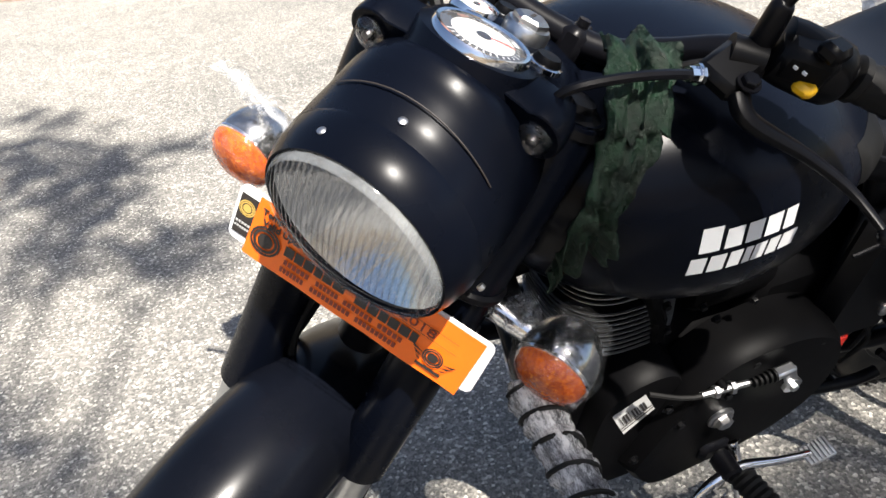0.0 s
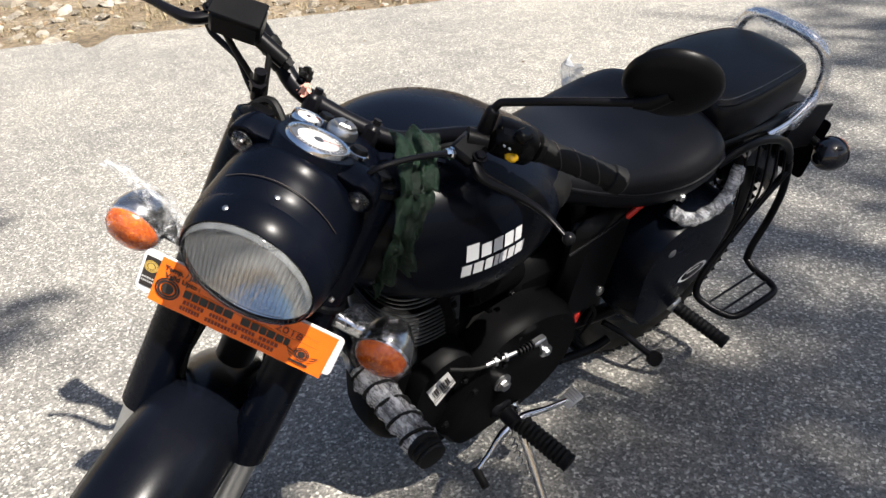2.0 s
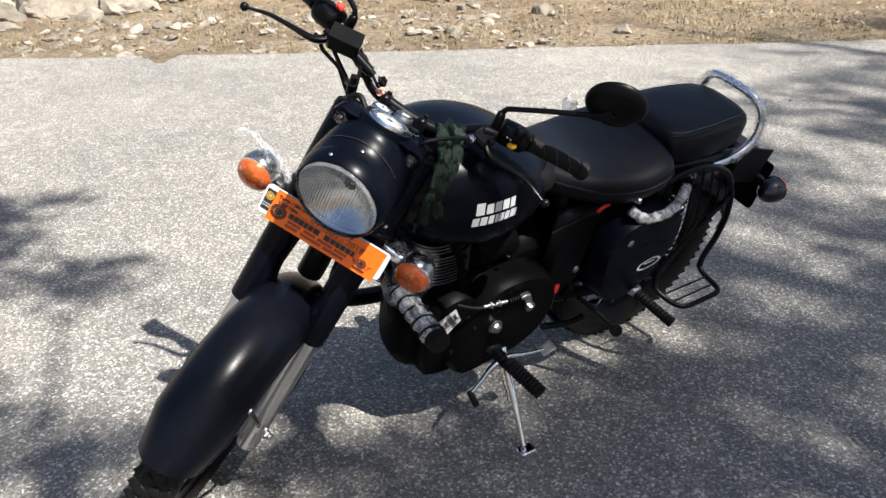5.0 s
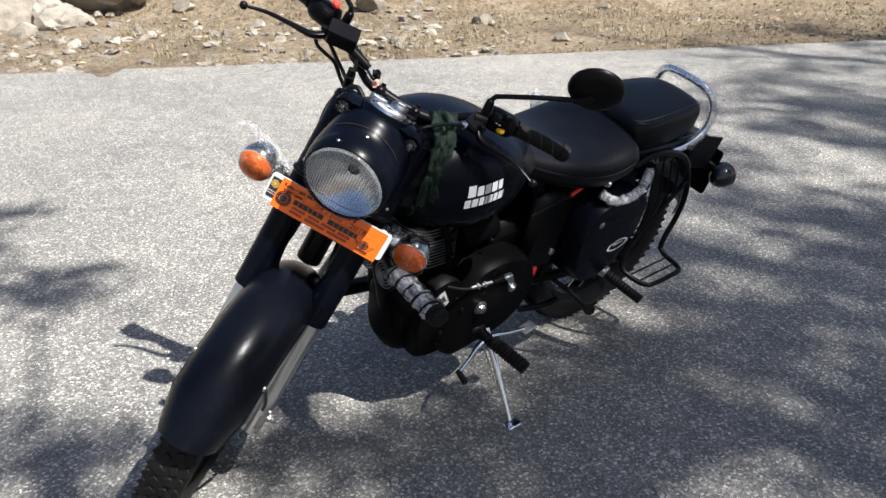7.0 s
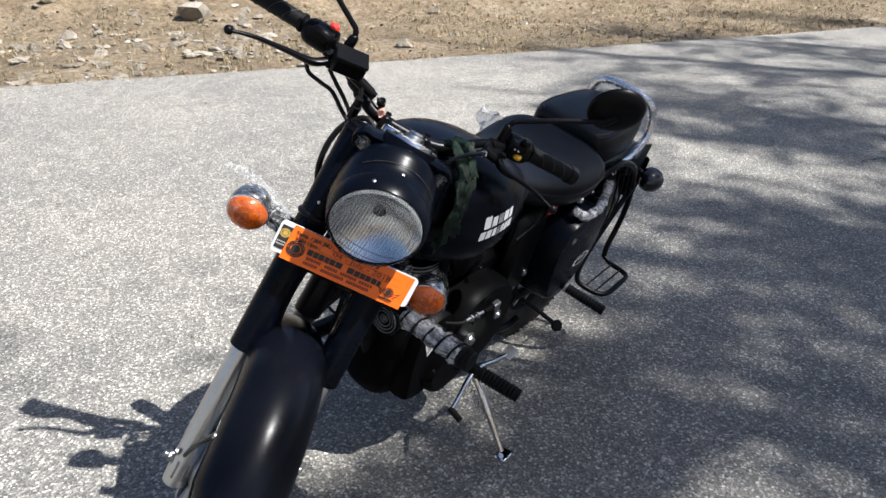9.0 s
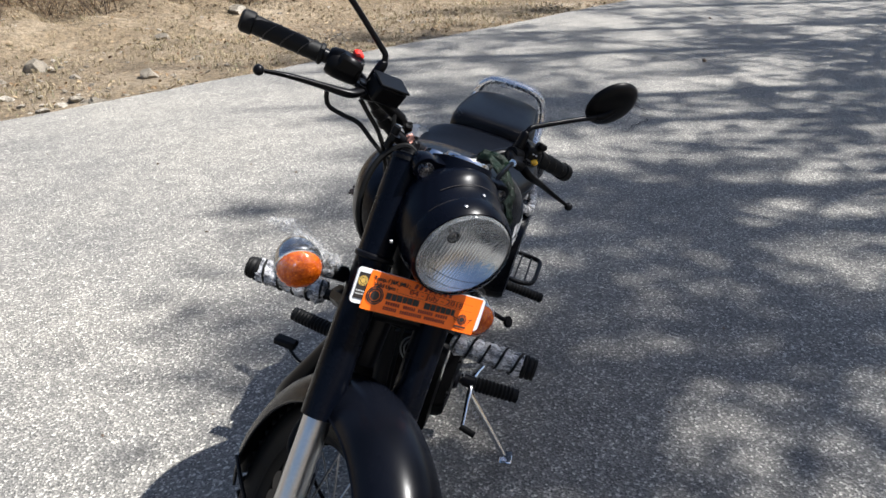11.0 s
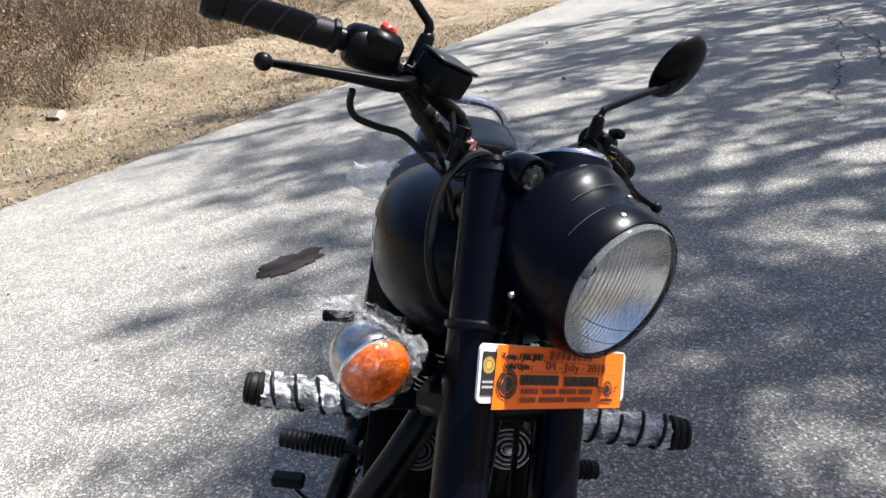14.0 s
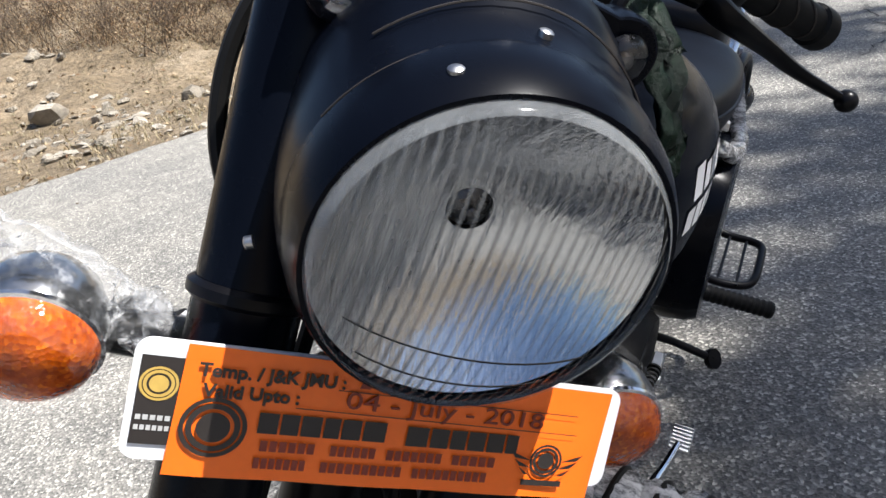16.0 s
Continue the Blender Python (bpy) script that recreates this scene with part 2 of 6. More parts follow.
M_CLOTH = cloth_material()
M_GLASS = headlamp_glass()
M_HAZE = thin_lens("hazed_glass_edge", (0.40, 0.42, 0.43), 0.20, 0.26, 10.0, 0.0001)
M_CLEAR = clear_material("clear_gauge_glass", (0.98, 0.98, 0.98), 0.02)
M_AMBER = amber_material()
M_AMBERIN = surface("amber_reflector", (0.66, 0.135, 0.002), 0.30, 0.5, vary=0.7, scale=110, fine=330, bump=1.0, depth=0.003)
M_FILM = film_material()
M_FLAP = film_material("thick_crumpled_film", 0.07, 0.27, 0.72)
M_SHEET = film_material("milky_film_sheet", 0.45, 0.72, 0.95)
M_WRAP = wrap_material()
M_MIRROR = surface("chrome_reflector", (0.80, 0.81, 0.83), 0.07, 1.0, vary=0.03, bump=0.0, rvary=0.03)
M_BOWL = bowl_material()


def road_material():
    m, n, l, b = tree_of("worn_grey_asphalt")
    tc = n.new("ShaderNodeTexCoord")
    vo = n.new("ShaderNodeTexVoronoi")
    vo.inputs["Scale"].default_value = 150
    l.new(tc.outputs["Object"], vo.inputs["Vector"])
    vo2 = n.new("ShaderNodeTexVoronoi")
    vo2.inputs["Scale"].default_value = 330
    l.new(tc.outputs["Object"], vo2.inputs["Vector"])
    sep = n.new("ShaderNodeSeparateColor")
    l.new(vo.outputs["Color"], sep.inputs[0])
    stone = ramp_of(n, l, sep.outputs[0], [(0.0, (0.075, 0.074, 0.071)), (0.5, (0.175, 0.17, 0.16)), (0.78, (0.29, 0.28, 0.26)), (0.91, (0.50, 0.485, 0.44)), (1.0, (0.84, 0.81, 0.73))]).outputs[0]
    sep2 = n.new("ShaderNodeSeparateColor")
    l.new(vo2.outputs["Color"], sep2.inputs[0])
    grit = ramp_of(n, l, sep2.outputs[1], [(0.0, (0.10, 0.098, 0.094)), (0.6, (0.20, 0.195, 0.182)), (1.0, (0.40, 0.385, 0.355))]).outputs[0]
    col = mix_of(n, l, 0.36, stone, grit)
    patch = ramp_of(n, l, noise_of(n, l, 0.55, 6, 0.6).outputs[0], [(0.35, (0.80, 0.80, 0.80)), (0.65, (1.12, 1.10, 1.06))]).outputs[0]
    col = mix_of(n, l, 1.0, col, patch, "MULTIPLY")
    mid = ramp_of(n, l, noise_of(n, l, 7, 6, 0.65).outputs[0], [(0.3, (0.80, 0.80, 0.80)), (0.7, (1.16, 1.15, 1.12))]).outputs[0]
    col = mix_of(n, l, 1.0, col, mid, "MULTIPLY")
    l.new(col, b.inputs["Base Color"])
    b.inputs["Roughness"].default_value = 0.82
    b.inputs["Specular IOR Level"].default_value = 0.35
    bp = n.new("ShaderNodeBump")
    bp.inputs["Strength"].default_value, bp.inputs["Distance"].default_value = 1.0, 0.0035
    l.new(vo.outputs["Distance"], bp.inputs["Height"])
    bp2 = n.new("ShaderNodeBump")
    bp2.inputs["Strength"].default_value, bp2.inputs["Distance"].default_value = 0.5, 0.004
    l.new(noise_of(n, l, 60, 5, 0.7).outputs[0], bp2.inputs["Height"])
    l.new(bp.outputs[0], bp2.inputs["Normal"])
    l.new(bp2.outputs[0], b.inputs["Normal"])
    return m


def verge_material():
    m, n, l, b = tree_of("dry_stony_verge_soil")
    a = ramp_of(n, l, noise_of(n, l, 1.1, 8, 0.68).outputs[0], [(0.3, (0.115, 0.088, 0.053)), (0.5, (0.20, 0.155, 0.099)), (0.7, (0.30, 0.25, 0.18))]).outputs[0]
    c = ramp_of(n, l, noise_of(n, l, 16, 8, 0.75).outputs[0], [(0.32, (0.34, 0.32, 0.29)), (0.5, (0.92, 0.9, 0.87)), (0.68, (1.5, 1.45, 1.38))]).outputs[0]
    col = mix_of(n, l, 1.0, a, c, "MULTIPLY")
    l.new(col, b.inputs["Base Color"])
    b.inputs["Roughness"].default_value = 0.95
    bp = n.new("ShaderNodeBump")
    bp.inputs["Strength"].default_value, bp.inputs["Distance"].default_value = 1.0, 0.05
    l.new(noise_of(n, l, 14, 10, 0.75).outputs[0], bp.inputs["Height"])
    l.new(bp.outputs[0], b.inputs["Normal"])
    return m


def island_material(name, stops, rough=0.9, bump=0.0, scale=6.0, translucent=0.0):
    """Colour varies from piece to piece and within each piece."""
    m, n, l, b = tree_of(name)
    g = n.new("ShaderNodeNewGeometry")
    r1 = ramp_of(n, l, g.outputs["Random Per Island"], stops).outputs[0]
    v = ramp_of(n, l, noise_of(n, l, scale, 6, 0.7).outputs[0], [(0.3, (0.62, 0.62, 0.62)), (0.7, (1.25, 1.24, 1.2))]).outputs[0]
    l.new(mix_of(n, l, 1.0, r1, v, "MULTIPLY"), b.inputs["Base Color"])
    b.inputs["Roughness"].default_value = rough
    if bump:
        bp = n.new("ShaderNodeBump")
        bp.inputs["Strength"].default_value, bp.inputs["Distance"].default_value = 0.9, bump
        l.new(noise_of(n, l, scale * 3, 8, 0.7).outputs[0], bp.inputs["Height"])
        l.new(bp.outputs[0], b.inputs["Normal"])
    return m


M_ROAD = road_material()
M_VERGE = verge_material()
M_STONE = island_material("pale_limestone", [(0.0, (0.15, 0.13, 0.10)), (0.5, (0.265, 0.235, 0.19)), (1.0, (0.40, 0.365, 0.31))], bump=0.03, scale=8.0)
M_GRASS = island_material("dry_straw_grass", [(0.0, (0.15, 0.115, 0.065)), (0.5, (0.27, 0.215, 0.125)), (0.85, (0.38, 0.32, 0.21)), (1.0, (0.13, 0.14, 0.07))])
M_TWIG = island_material("bare_twigs", [(0.0, (0.045, 0.031, 0.023)), (0.6, (0.10, 0.072, 0.05)), (1.0, (0.21, 0.16, 0.11))])
M_DRYLEAF = island_material("dry_leaf_litter", [(0.0, (0.11, 0.06, 0.032)), (0.5, (0.22, 0.14, 0.07)), (1.0, (0.38, 0.30, 0.19))])
M_LEAF = island_material("pine_green", [(0.0, (0.035, 0.06, 0.02)), (0.6, (0.06, 0.095, 0.03)), (1.0, (0.10, 0.12, 0.045))])
M_BARK = surface("rough_bark", (0.12, 0.085, 0.06), 0.95, vary=0.5, scale=5, fine=22, bump=1.0, depth=0.03)
M_RAG = surface("damp_brown_stain", (0.026, 0.016, 0.014), 0.9, vary=0.4, scale=14, fine=90, bump=0.6, depth=0.004)
M_CRACK = surface("dark_crack_filler", (0.03, 0.028, 0.026), 0.95, bump=0)


# ---- mesh helpers ----
def crom(pts, k):
    """Points on a smooth curve through pts, k to a span."""
    P = [Vector(p) for p in pts]
    if len(P) < 3 or k <= 1:
        return P
    out = []
    for i in range(len(P) - 1):
        a, b, c, d = P[max(i - 1, 0)], P[i], P[i + 1], P[min(i + 2, len(P) - 1)]
        for j in range(k):
            t = j / k
            out.append(0.5 * ((2 * b) + (c - a) * t + (2 * a - 5 * b + 4 * c - d) * t * t + (3 * b - a - 3 * c + d) * t ** 3))
    out.append(P[-1])
    return out


class Geo:
    """Gathers the faces of one mesh."""

    def __init__(self):
        self.v, self.f = [], []

    def add(self, vs, fs):
        o = len(self.v)
        self.v.extend([tuple(p) for p in vs])
        self.f.extend([tuple(i + o for i in q) for q in fs])
        return self

    def loft(self, rings, closed=True, cap0=True, cap1=True):
        n, vs, fs = len(rings[0]), [p for r in rings for p in r], []
        for i in range(len(rings) - 1):
            for j in range(n if closed else n - 1):
                k = (j + 1) % n
                fs.append((i * n + j, i * n + k, (i + 1) * n + k, (i + 1) * n + j))
        if cap0:
            fs.append(tuple(reversed(range(n))))
        if cap1:
            fs.append(tuple(range((len(rings) - 1) * n, len(rings) * n)))
        return self.add(vs, fs)

    def tube(self, pts, r, n=10, k=6, cap=True, squash=1.0):
        """A round bar along pts; r is a number or one for each point."""
        P = crom(pts, k)
        if isinstance(r, (int, float)):
            R = [r] * len(P)
        else:
            R = [q.x for q in crom([(x, 0, 0) for x in r], k)] if len(pts) > 2 and k > 1 else list(r)
        t = (P[1] - P[0]).normalized()
        u = t.orthogonal().normalized()
        rings = []
        for i, p in enumerate(P):
            t2 = (P[min(i + 1, len(P) - 1)] - P[max(i - 1, 0)]).normalized()
            u = (u - t2 * u.dot(t2)).normalized()
            w = t2.cross(u)
            rings.append([p + (u * math.cos(a) + w * math.sin(a) * squash) * R[i] for a in (2 * math.pi * j / n for j in range(n))])
        return self.loft(rings, True, cap, cap)

    def lathe(self, prof, o, axis, n=28, cap=True, squash=(1, 1), up=None):
        """prof: (radius, height along axis)."""
        ax = Vector(axis).normalized()
        u = Vector(up) if up else ax.orthogonal()
        u = (u - ax * u.dot(ax)).normalized()
        w = ax.cross(u)
        o = Vector(o)
        rings = [[o + ax * h + (u * math.cos(a) * squash[0] + w * math.sin(a) * squash[1]) * max(r, 1e-5) for a in (2 * math.pi * j / n for j in range(n))] for r, h in prof]
        return self.loft(rings, True, cap, cap)

    def box(self, c, s, rot=(0, 0, 0), b=0.003):
        """A box with chamfered edges; rot in degrees, or a matrix."""
        R = rot if isinstance(rot, Matrix) else Euler([radians(a) for a in rot]).to_matrix()
        h = [x / 2 for x in s]
        b = min(b, min(h) * 0.9)
        pts = []
        for sx in (-1, 1):
            for sy in (-1, 1):
                for sz in (-1, 1):
                    q = (sx, sy, sz)
                    for k in range(3):
                        pts.append(Vector([q[i] * (h[i] - (0 if i == k else b)) for i in range(3)]))
        bm = bmesh.new()
        vs = [bm.verts.new(Vector(c) + R @ p) for p in pts]
        bmesh.ops.convex_hull(bm, input=vs)
        bmesh.ops.dissolve_limit(bm, angle_limit=0.02, verts=bm.verts, edges=bm.edges)
        bm.verts.index_update()
        self.add([v.co.copy() for v in bm.verts], [[v.index for v in q.verts] for q in bm.faces])
        bm.free()
        return self

    def ball(self, c, r, n=14):
        r = (r, r, r) if isinstance(r, (int, float)) else r
        c = Vector(c)
        rings = []
        for i in range(1, n):
            p = math.pi * i / n
            rings.append([c + Vector((r[0] * math.sin(p) * math.cos(a), r[1] * math.sin(p) * math.sin(a), -r[2] * math.cos(p))) for a in (2 * math.pi * j / (2 * n) for j in range(2 * n))])
        return self.loft(rings)

    def hexbolt(self, c, axis, r=0.006, h=0.005):
        self.lathe([(r * 1.35, 0), (r * 1.35, h * 0.25)], c, axis, 14)
        self.lathe([(r, h * 0.2), (r, h), (r * 0.85, h * 1.15)], c, axis, 6)
        return self

    def moved(self, m):
        self.v = [tuple(m @ Vector(p)) for p in self.v]
        return self

    def bump(self, amount, scale, seed=0.0):
        """Pushes the points about by smooth noise."""
        self.v = [tuple(Vector(p) + noise.noise_vector(Vector(p) * scale + Vector((seed, seed * 1.7, -seed))) * amount) for p in self.v]
        return self

    def mesh(self, name, mat, sharp=38):
        me = bpy.data.meshes.new(name)
        me.from_pydata(self.v, [], self.f)
        me.validate()
        bm = bmesh.new()
        bm.from_mesh(me)
        bmesh.ops.recalc_face_normals(bm, faces=bm.faces)
        bm.to_mesh(me)
        bm.free()
        me.polygons.foreach_set("use_smooth", [sharp > 0] * len(me.polygons))
        if sharp > 0:
            me.set_sharp_from_angle(angle=radians(sharp))
        me.materials.append(mat)
        return me


def part(name, geo, mat, parent, label="", m=None, sharp=38):
    """One mesh object under a thing or under a part."""
    ob = new(name, geo.mesh(name, mat, sharp))
    ob.parent = parent
    if m is not None:
        ob.matrix_basis = m
    return tagged(ob, label)


def each(name, geo, mat, parent, label="", m=None, sharp=38):
    """Every loose piece of geo as a part of its own."""
    up = list(range(len(geo.v)))

    def root(i):
        while up[i] != i:
            up[i] = up[up[i]]
            i = up[i]
        return i

    for q in geo.f:
        a = root(q[0])
        for i in q[1:]:
            up[root(i)] = a
    sets = {}
    for q in geo.f:
        sets.setdefault(root(q[0]), []).append(q)
    out = []
    for faces in sets.values():
        used = sorted({i for q in faces for i in q})
        at = {i: j for j, i in enumerate(used)}
        out.append(part(name, Geo().add([geo.v[i] for i in used], [[at[i] for i in q] for q in faces]), mat, parent, label, m, sharp))
    return out


def thing(name, geo, mat, label, category, group="", kind="", m=None, sharp=38):
    ob = new(name, geo.mesh(name, mat, sharp))
    if m is not None:
        ob.matrix_basis = m
    return tagged(ob, label, category, group, kind)


def text_geo(body, size, depth=0.0004, bold=0.0):
    """Letters of the built-in font, flat in x and y, centred."""
    c = bpy.data.curves.new("letters", "FONT")
    c.body, c.size, c.extrude, c.align_x, c.align_y, c.resolution_u = body, size, depth, "CENTER", "CENTER", 3
    c.offset = bold
    ob = new("letters", c)
    dg = bpy.context.evaluated_depsgraph_get()
    me = ob.evaluated_get(dg).to_mesh()
    g = Geo().add([v.co.copy() for v in me.vertices], [list(p.vertices) for p in me.polygons])
    ob.evaluated_get(dg).to_mesh_clear()
    bpy.data.objects.remove(ob)
    bpy.data.curves.remove(c)
    return g


def sring(x, zc, hw, top, bot, p=2.4, n=36, yc=0.0):
    """An upright rounded section across the machine."""
    out = []
    for j in range(n):
        a = 2 * math.pi * j / n
        c, s = math.cos(a), math.sin(a)
        y = hw * math.copysign(abs(c) ** (2 / p), c)
        z = math.copysign(abs(s) ** (2 / p), s)
        out.append(Vector((x, yc + y, zc + z * ((top - zc) if s > 0 else (zc - bot)))))
    return out


def loft_x(stations, n=36, k=5):
    """Smooth rings through (x, zc, half-width, top, bottom, power)."""
    rows = [[q.x for q in crom([(s[i], 0, 0) for s in stations], k)] for i in range(6)]
    return [sring(*[r[j] for r in rows], n=n) for j in range(len(rows[0]))]

# ---- ground and road ----
def edge_line(x):
    return 6.62 - 0.13 * x + 0.002 * x * x


def edge_far(x):
    """The road's far edge."""
    return edge_line(x) + 0.05 * noise.noise(Vector((x * 1.3, 3.1, 0))) + 0.025 * noise.noise(Vector((x * 6, 9.1, 0)))


def edge_near(x):
    return -4.6 + 0.003 * (x - 6) ** 2 + 0.08 * noise.noise(Vector((x * 1.1, 23.1, 0)))


def height(x, y):
    """The verge: almost level beside the road, then a bank."""
    e = edge_line(max(min(x, 60), -40)) if y > 1 else -4.6
    d = (y - e) if y > 1 else (e - y)
    if d < 0:
        return -0.03
    soft = min(1.0, d / 0.6)
    z = -0.03 + soft * (0.035 + 0.04 * noise.noise(Vector((x * 0.9, y * 0.9, 0))) + 0.025 * noise.noise(Vector((x * 3.1, y * 3.1, 4))))
    lift = max(0.0, d - (2.3 + 1.2 * noise.noise(Vector((x * 0.22, 7.7, 0)))))
    left = min(1.0, max(0.0, (1.5 - x) / 3.0))
    z += min(lift, 17.0) * (0.235 + 0.19 * left + 0.10 * noise.noise(Vector((x * 0.4, y * 0.4, 1))))
    z += min(1.0, lift) * 0.22 * noise.noise(Vector((x * 1.5, y * 1.5, 8)))
    return z


def grid(xs, ys, zf):
    vs = [(x, y, zf(x, y)) for y in ys for x in xs]
    n = len(xs)
    return Geo().add(vs, [(j * n + i, j * n + i + 1, (j + 1) * n + i + 1, (j + 1) * n + i) for j in range(len(ys) - 1) for i in range(n - 1)])


def spread(lo, hi, fine_lo, fine_hi, step, far_step):
    out, x = [], lo
    while x < hi:
        out.append(x)
        x += step if fine_lo <= x < fine_hi else far_step
    return out + [hi]


gx = [-900, -300, -90] + spread(-40, 60, -9, 24, 0.16, 2.0) + [120, 400, 900]
gy = [-900, -200, -60] + spread(-30, 40, 5.9, 17, 0.12, 2.2) + [100, 300, 900]
thing("ground", grid(gx, gy, height), M_VERGE, "dry stony verge with straw-coloured soil beside the road", "ground", kind="structure", sharp=180)


def road_mesh():
    g, rows = Geo(), []
    x = -60.0
    while x <= 80:
        a, b = edge_near(x), edge_far(x)
        rows.append([Vector((x, a, -0.05)), Vector((x, a, -0.012)), Vector((x, a + 0.05, 0.0))]
                    + [Vector((x, a + (b - a) * t, 0)) for t in (0.2, 0.4, 0.6, 0.8)]
                    + [Vector((x, b - 0.05, 0.0)), Vector((x, b, -0.014)), Vector((x, b + 0.01, -0.06))])
        x += 0.09 if -8 < x < 22 else 1.0
    return g.loft(rows, False, False, False)


road = thing("road", road_mesh(), M_ROAD, "worn light grey asphalt road with coarse chippings", "road", kind="structure", sharp=0)


def crack(pts, w, seed):
    """A thin ragged crack, laid a little above the asphalt."""
    rnd = random.Random(seed)
    P = crom([(x, y, 0) for x, y in pts], 14)
    vs, fs = [], []
    for i, p in enumerate(P):
        t = (P[min(i + 1, len(P) - 1)] - P[max(i - 1, 0)]).normalized()
        s = Vector((-t.y, t.x, 0))
        j = s * rnd.uniform(-1, 1) * 0.045 + t * rnd.uniform(-0.02, 0.02)
        h = w * rnd.uniform(0.25, 1.0)
        vs += [p + j + s * h + Vector((0, 0, 0.004)), p + j - s * h + Vector((0, 0, 0.004))]
    for i in range(len(P) - 1):
        fs.append((2 * i, 2 * i + 1, 2 * i + 3, 2 * i + 2))
    return Geo().add(vs, fs)


for i, (pts, w) in enumerate([
        ([(7.6, 0.0), (6.5, 0.02), (5.6, 0.12), (4.75, 0.2)], 0.011),
        ([(11.0, 0.05), (9.0, -0.1), (7.4, -0.3), (5.9, -0.27), (4.6, -0.38), (3.9, -0.5), (2.9, -0.66), (2.2, -0.9)], 0.011),
        ([(4.0, -0.45), (3.7, -0.15), (3.3, 0.1)], 0.005),
        ([(5.4, 2.6), (4.7, 2.3), (4.4, 2.1), (3.9, 2.05)], 0.006)]):
    g = crack(pts, w, i)
    ob = part("crack", g, M_CRACK, road, "thin dark ragged crack in the asphalt", sharp=0)


def blot(c, a, b, turn, seed):
    """A low, ragged-edged crust."""
    n, rings = 72, []
    for k, z in ((1.0, 0.002), (0.97, 0.010), (0.7, 0.014), (0.35, 0.012), (0.02, 0.013)):
        ring = []
        for j in range(n):
            t = 2 * math.pi * j / n
            u, v = math.cos(t), math.sin(t)
            r = 1 + 0.34 * noise.noise(Vector((u * 1.6, v * 1.6, seed))) + 0.22 * noise.noise(Vector((u * 6, v * 6, seed))) + 0.10 * noise.noise(Vector((u * 17, v * 17, seed)))
            ring.append(Vector((a * u * r * k, b * v * r * k, z + 0.006 * noise.noise(Vector((u * k * 9, v * k * 9, 4)))* (k < 0.99))))
        rings.append(ring)
    return Geo().loft(rings, True, False, True).moved(pose(c[0], c[1], 0, 0, 0, turn))


part("stain", blot((2.15, 2.76), 0.185, 0.105, -22, 2.0), M_RAG, road, "dark reddish-brown crusted stain on the asphalt", sharp=30)


# ---- stones, litter and scrub on the verge ----
def stone_geo(r, seed, flat=0.6):
    rnd = random.Random(seed)
    bm = bmesh.new()
    bmesh.ops.create_icosphere(bm, subdivisions=4 if r > 0.25 else 2 if r > 0.07 else 1, radius=1)
    cuts = [(Vector((rnd.uniform(-1, 1), rnd.uniform(-1, 1), rnd.uniform(-0.7, 1))).normalized(), rnd.uniform(0.45, 0.8)) for _ in range(7)]
    sx, sy = rnd.uniform(0.75, 1.35), rnd.uniform(0.75, 1.25)
    for v in bm.verts:
        for d, lim in cuts:
            over = v.co.dot(d) - lim
            if over > 0:
                v.co -= d * over
        v.co += noise.noise_vector(v.co * 2.3 + Vector((seed, 0, 0))) * 0.10
        if r > 0.12:
            v.co += v.co.normalized() * (0.10 * noise.noise(v.co * 5.5 + Vector((seed, 3, 0))) + 0.06 * noise.noise(v.co * 13 + Vector((0, seed, 0))))
        v.co = Vector((v.co.x * r * sx, v.co.y * r * sy, v.co.z * r * flat))
    bm.verts.index_update()
    g = Geo().add([v.co.copy() for v in bm.verts], [[v.index for v in q.verts] for q in bm.faces])
    bm.free()
    return g


rnd = random.Random(11)
big_stones = [(3.46, 7.55, 0.10), (-0.55, 10.1, 0.16), (1.75, 10.6, 0.27), (2.9, 10.9, 0.22), (0.3, 9.2, 0.13), (-1.4, 8.6, 0.12), (-2.3, 9.4, 0.2),
              (4.9, 9.5, 0.13), (5.5, 8.3, 0.08), (-3.0, 8.9, 0.15), (1.2, 8.3, 0.09), (2.3, 8.6, 0.1), (-0.9, 12.2, 0.4), (-2.4, 12.0, 0.5), (-4.2, 11.2, 0.45),
              (0.6, 11.6, 0.3), (6.4, 9.9, 0.14), (7.6, 8.0, 0.07), (-1.8, 10.9, 0.3), (-3.6, 10.2, 0.26), (1.1, 12.6, 0.34), (-0.2, 8.0, 0.08), (4.3, 7.9, 0.06), (3.0, 8.1, 0.07)]
big_stones += [(-5.2, 10.3, 0.6), (-4.4, 9.7, 0.42), (-3.3, 9.55, 0.4), (-2.7, 10.2, 0.62), (-2.0, 10.0, 0.42), (-1.3, 10.5, 0.55), (-0.7, 10.9, 0.5), (-3.9, 10.9, 0.75), (-2.9, 11.4, 0.8), (-1.9, 11.6, 0.8), (-0.9, 11.5, 0.6),
               (-5.0, 12.0, 0.9), (-3.6, 12.6, 0.9), (-1.6, 12.8, 0.9), (0.2, 12.0, 0.5), (0.9, 11.2, 0.3), (2.2, 11.9, 0.36), (3.3, 12.4, 0.4), (-6.0, 11.2, 0.7), (-6.6, 9.9, 0.5)]
big_stones = [q for q in big_stones if q[0] < 0.1 or q[2] < 0.19] + [(1.79, 9.81, 0.25), (2.99, 8.83, 0.17), (3.05, 8.66, 0.07)]
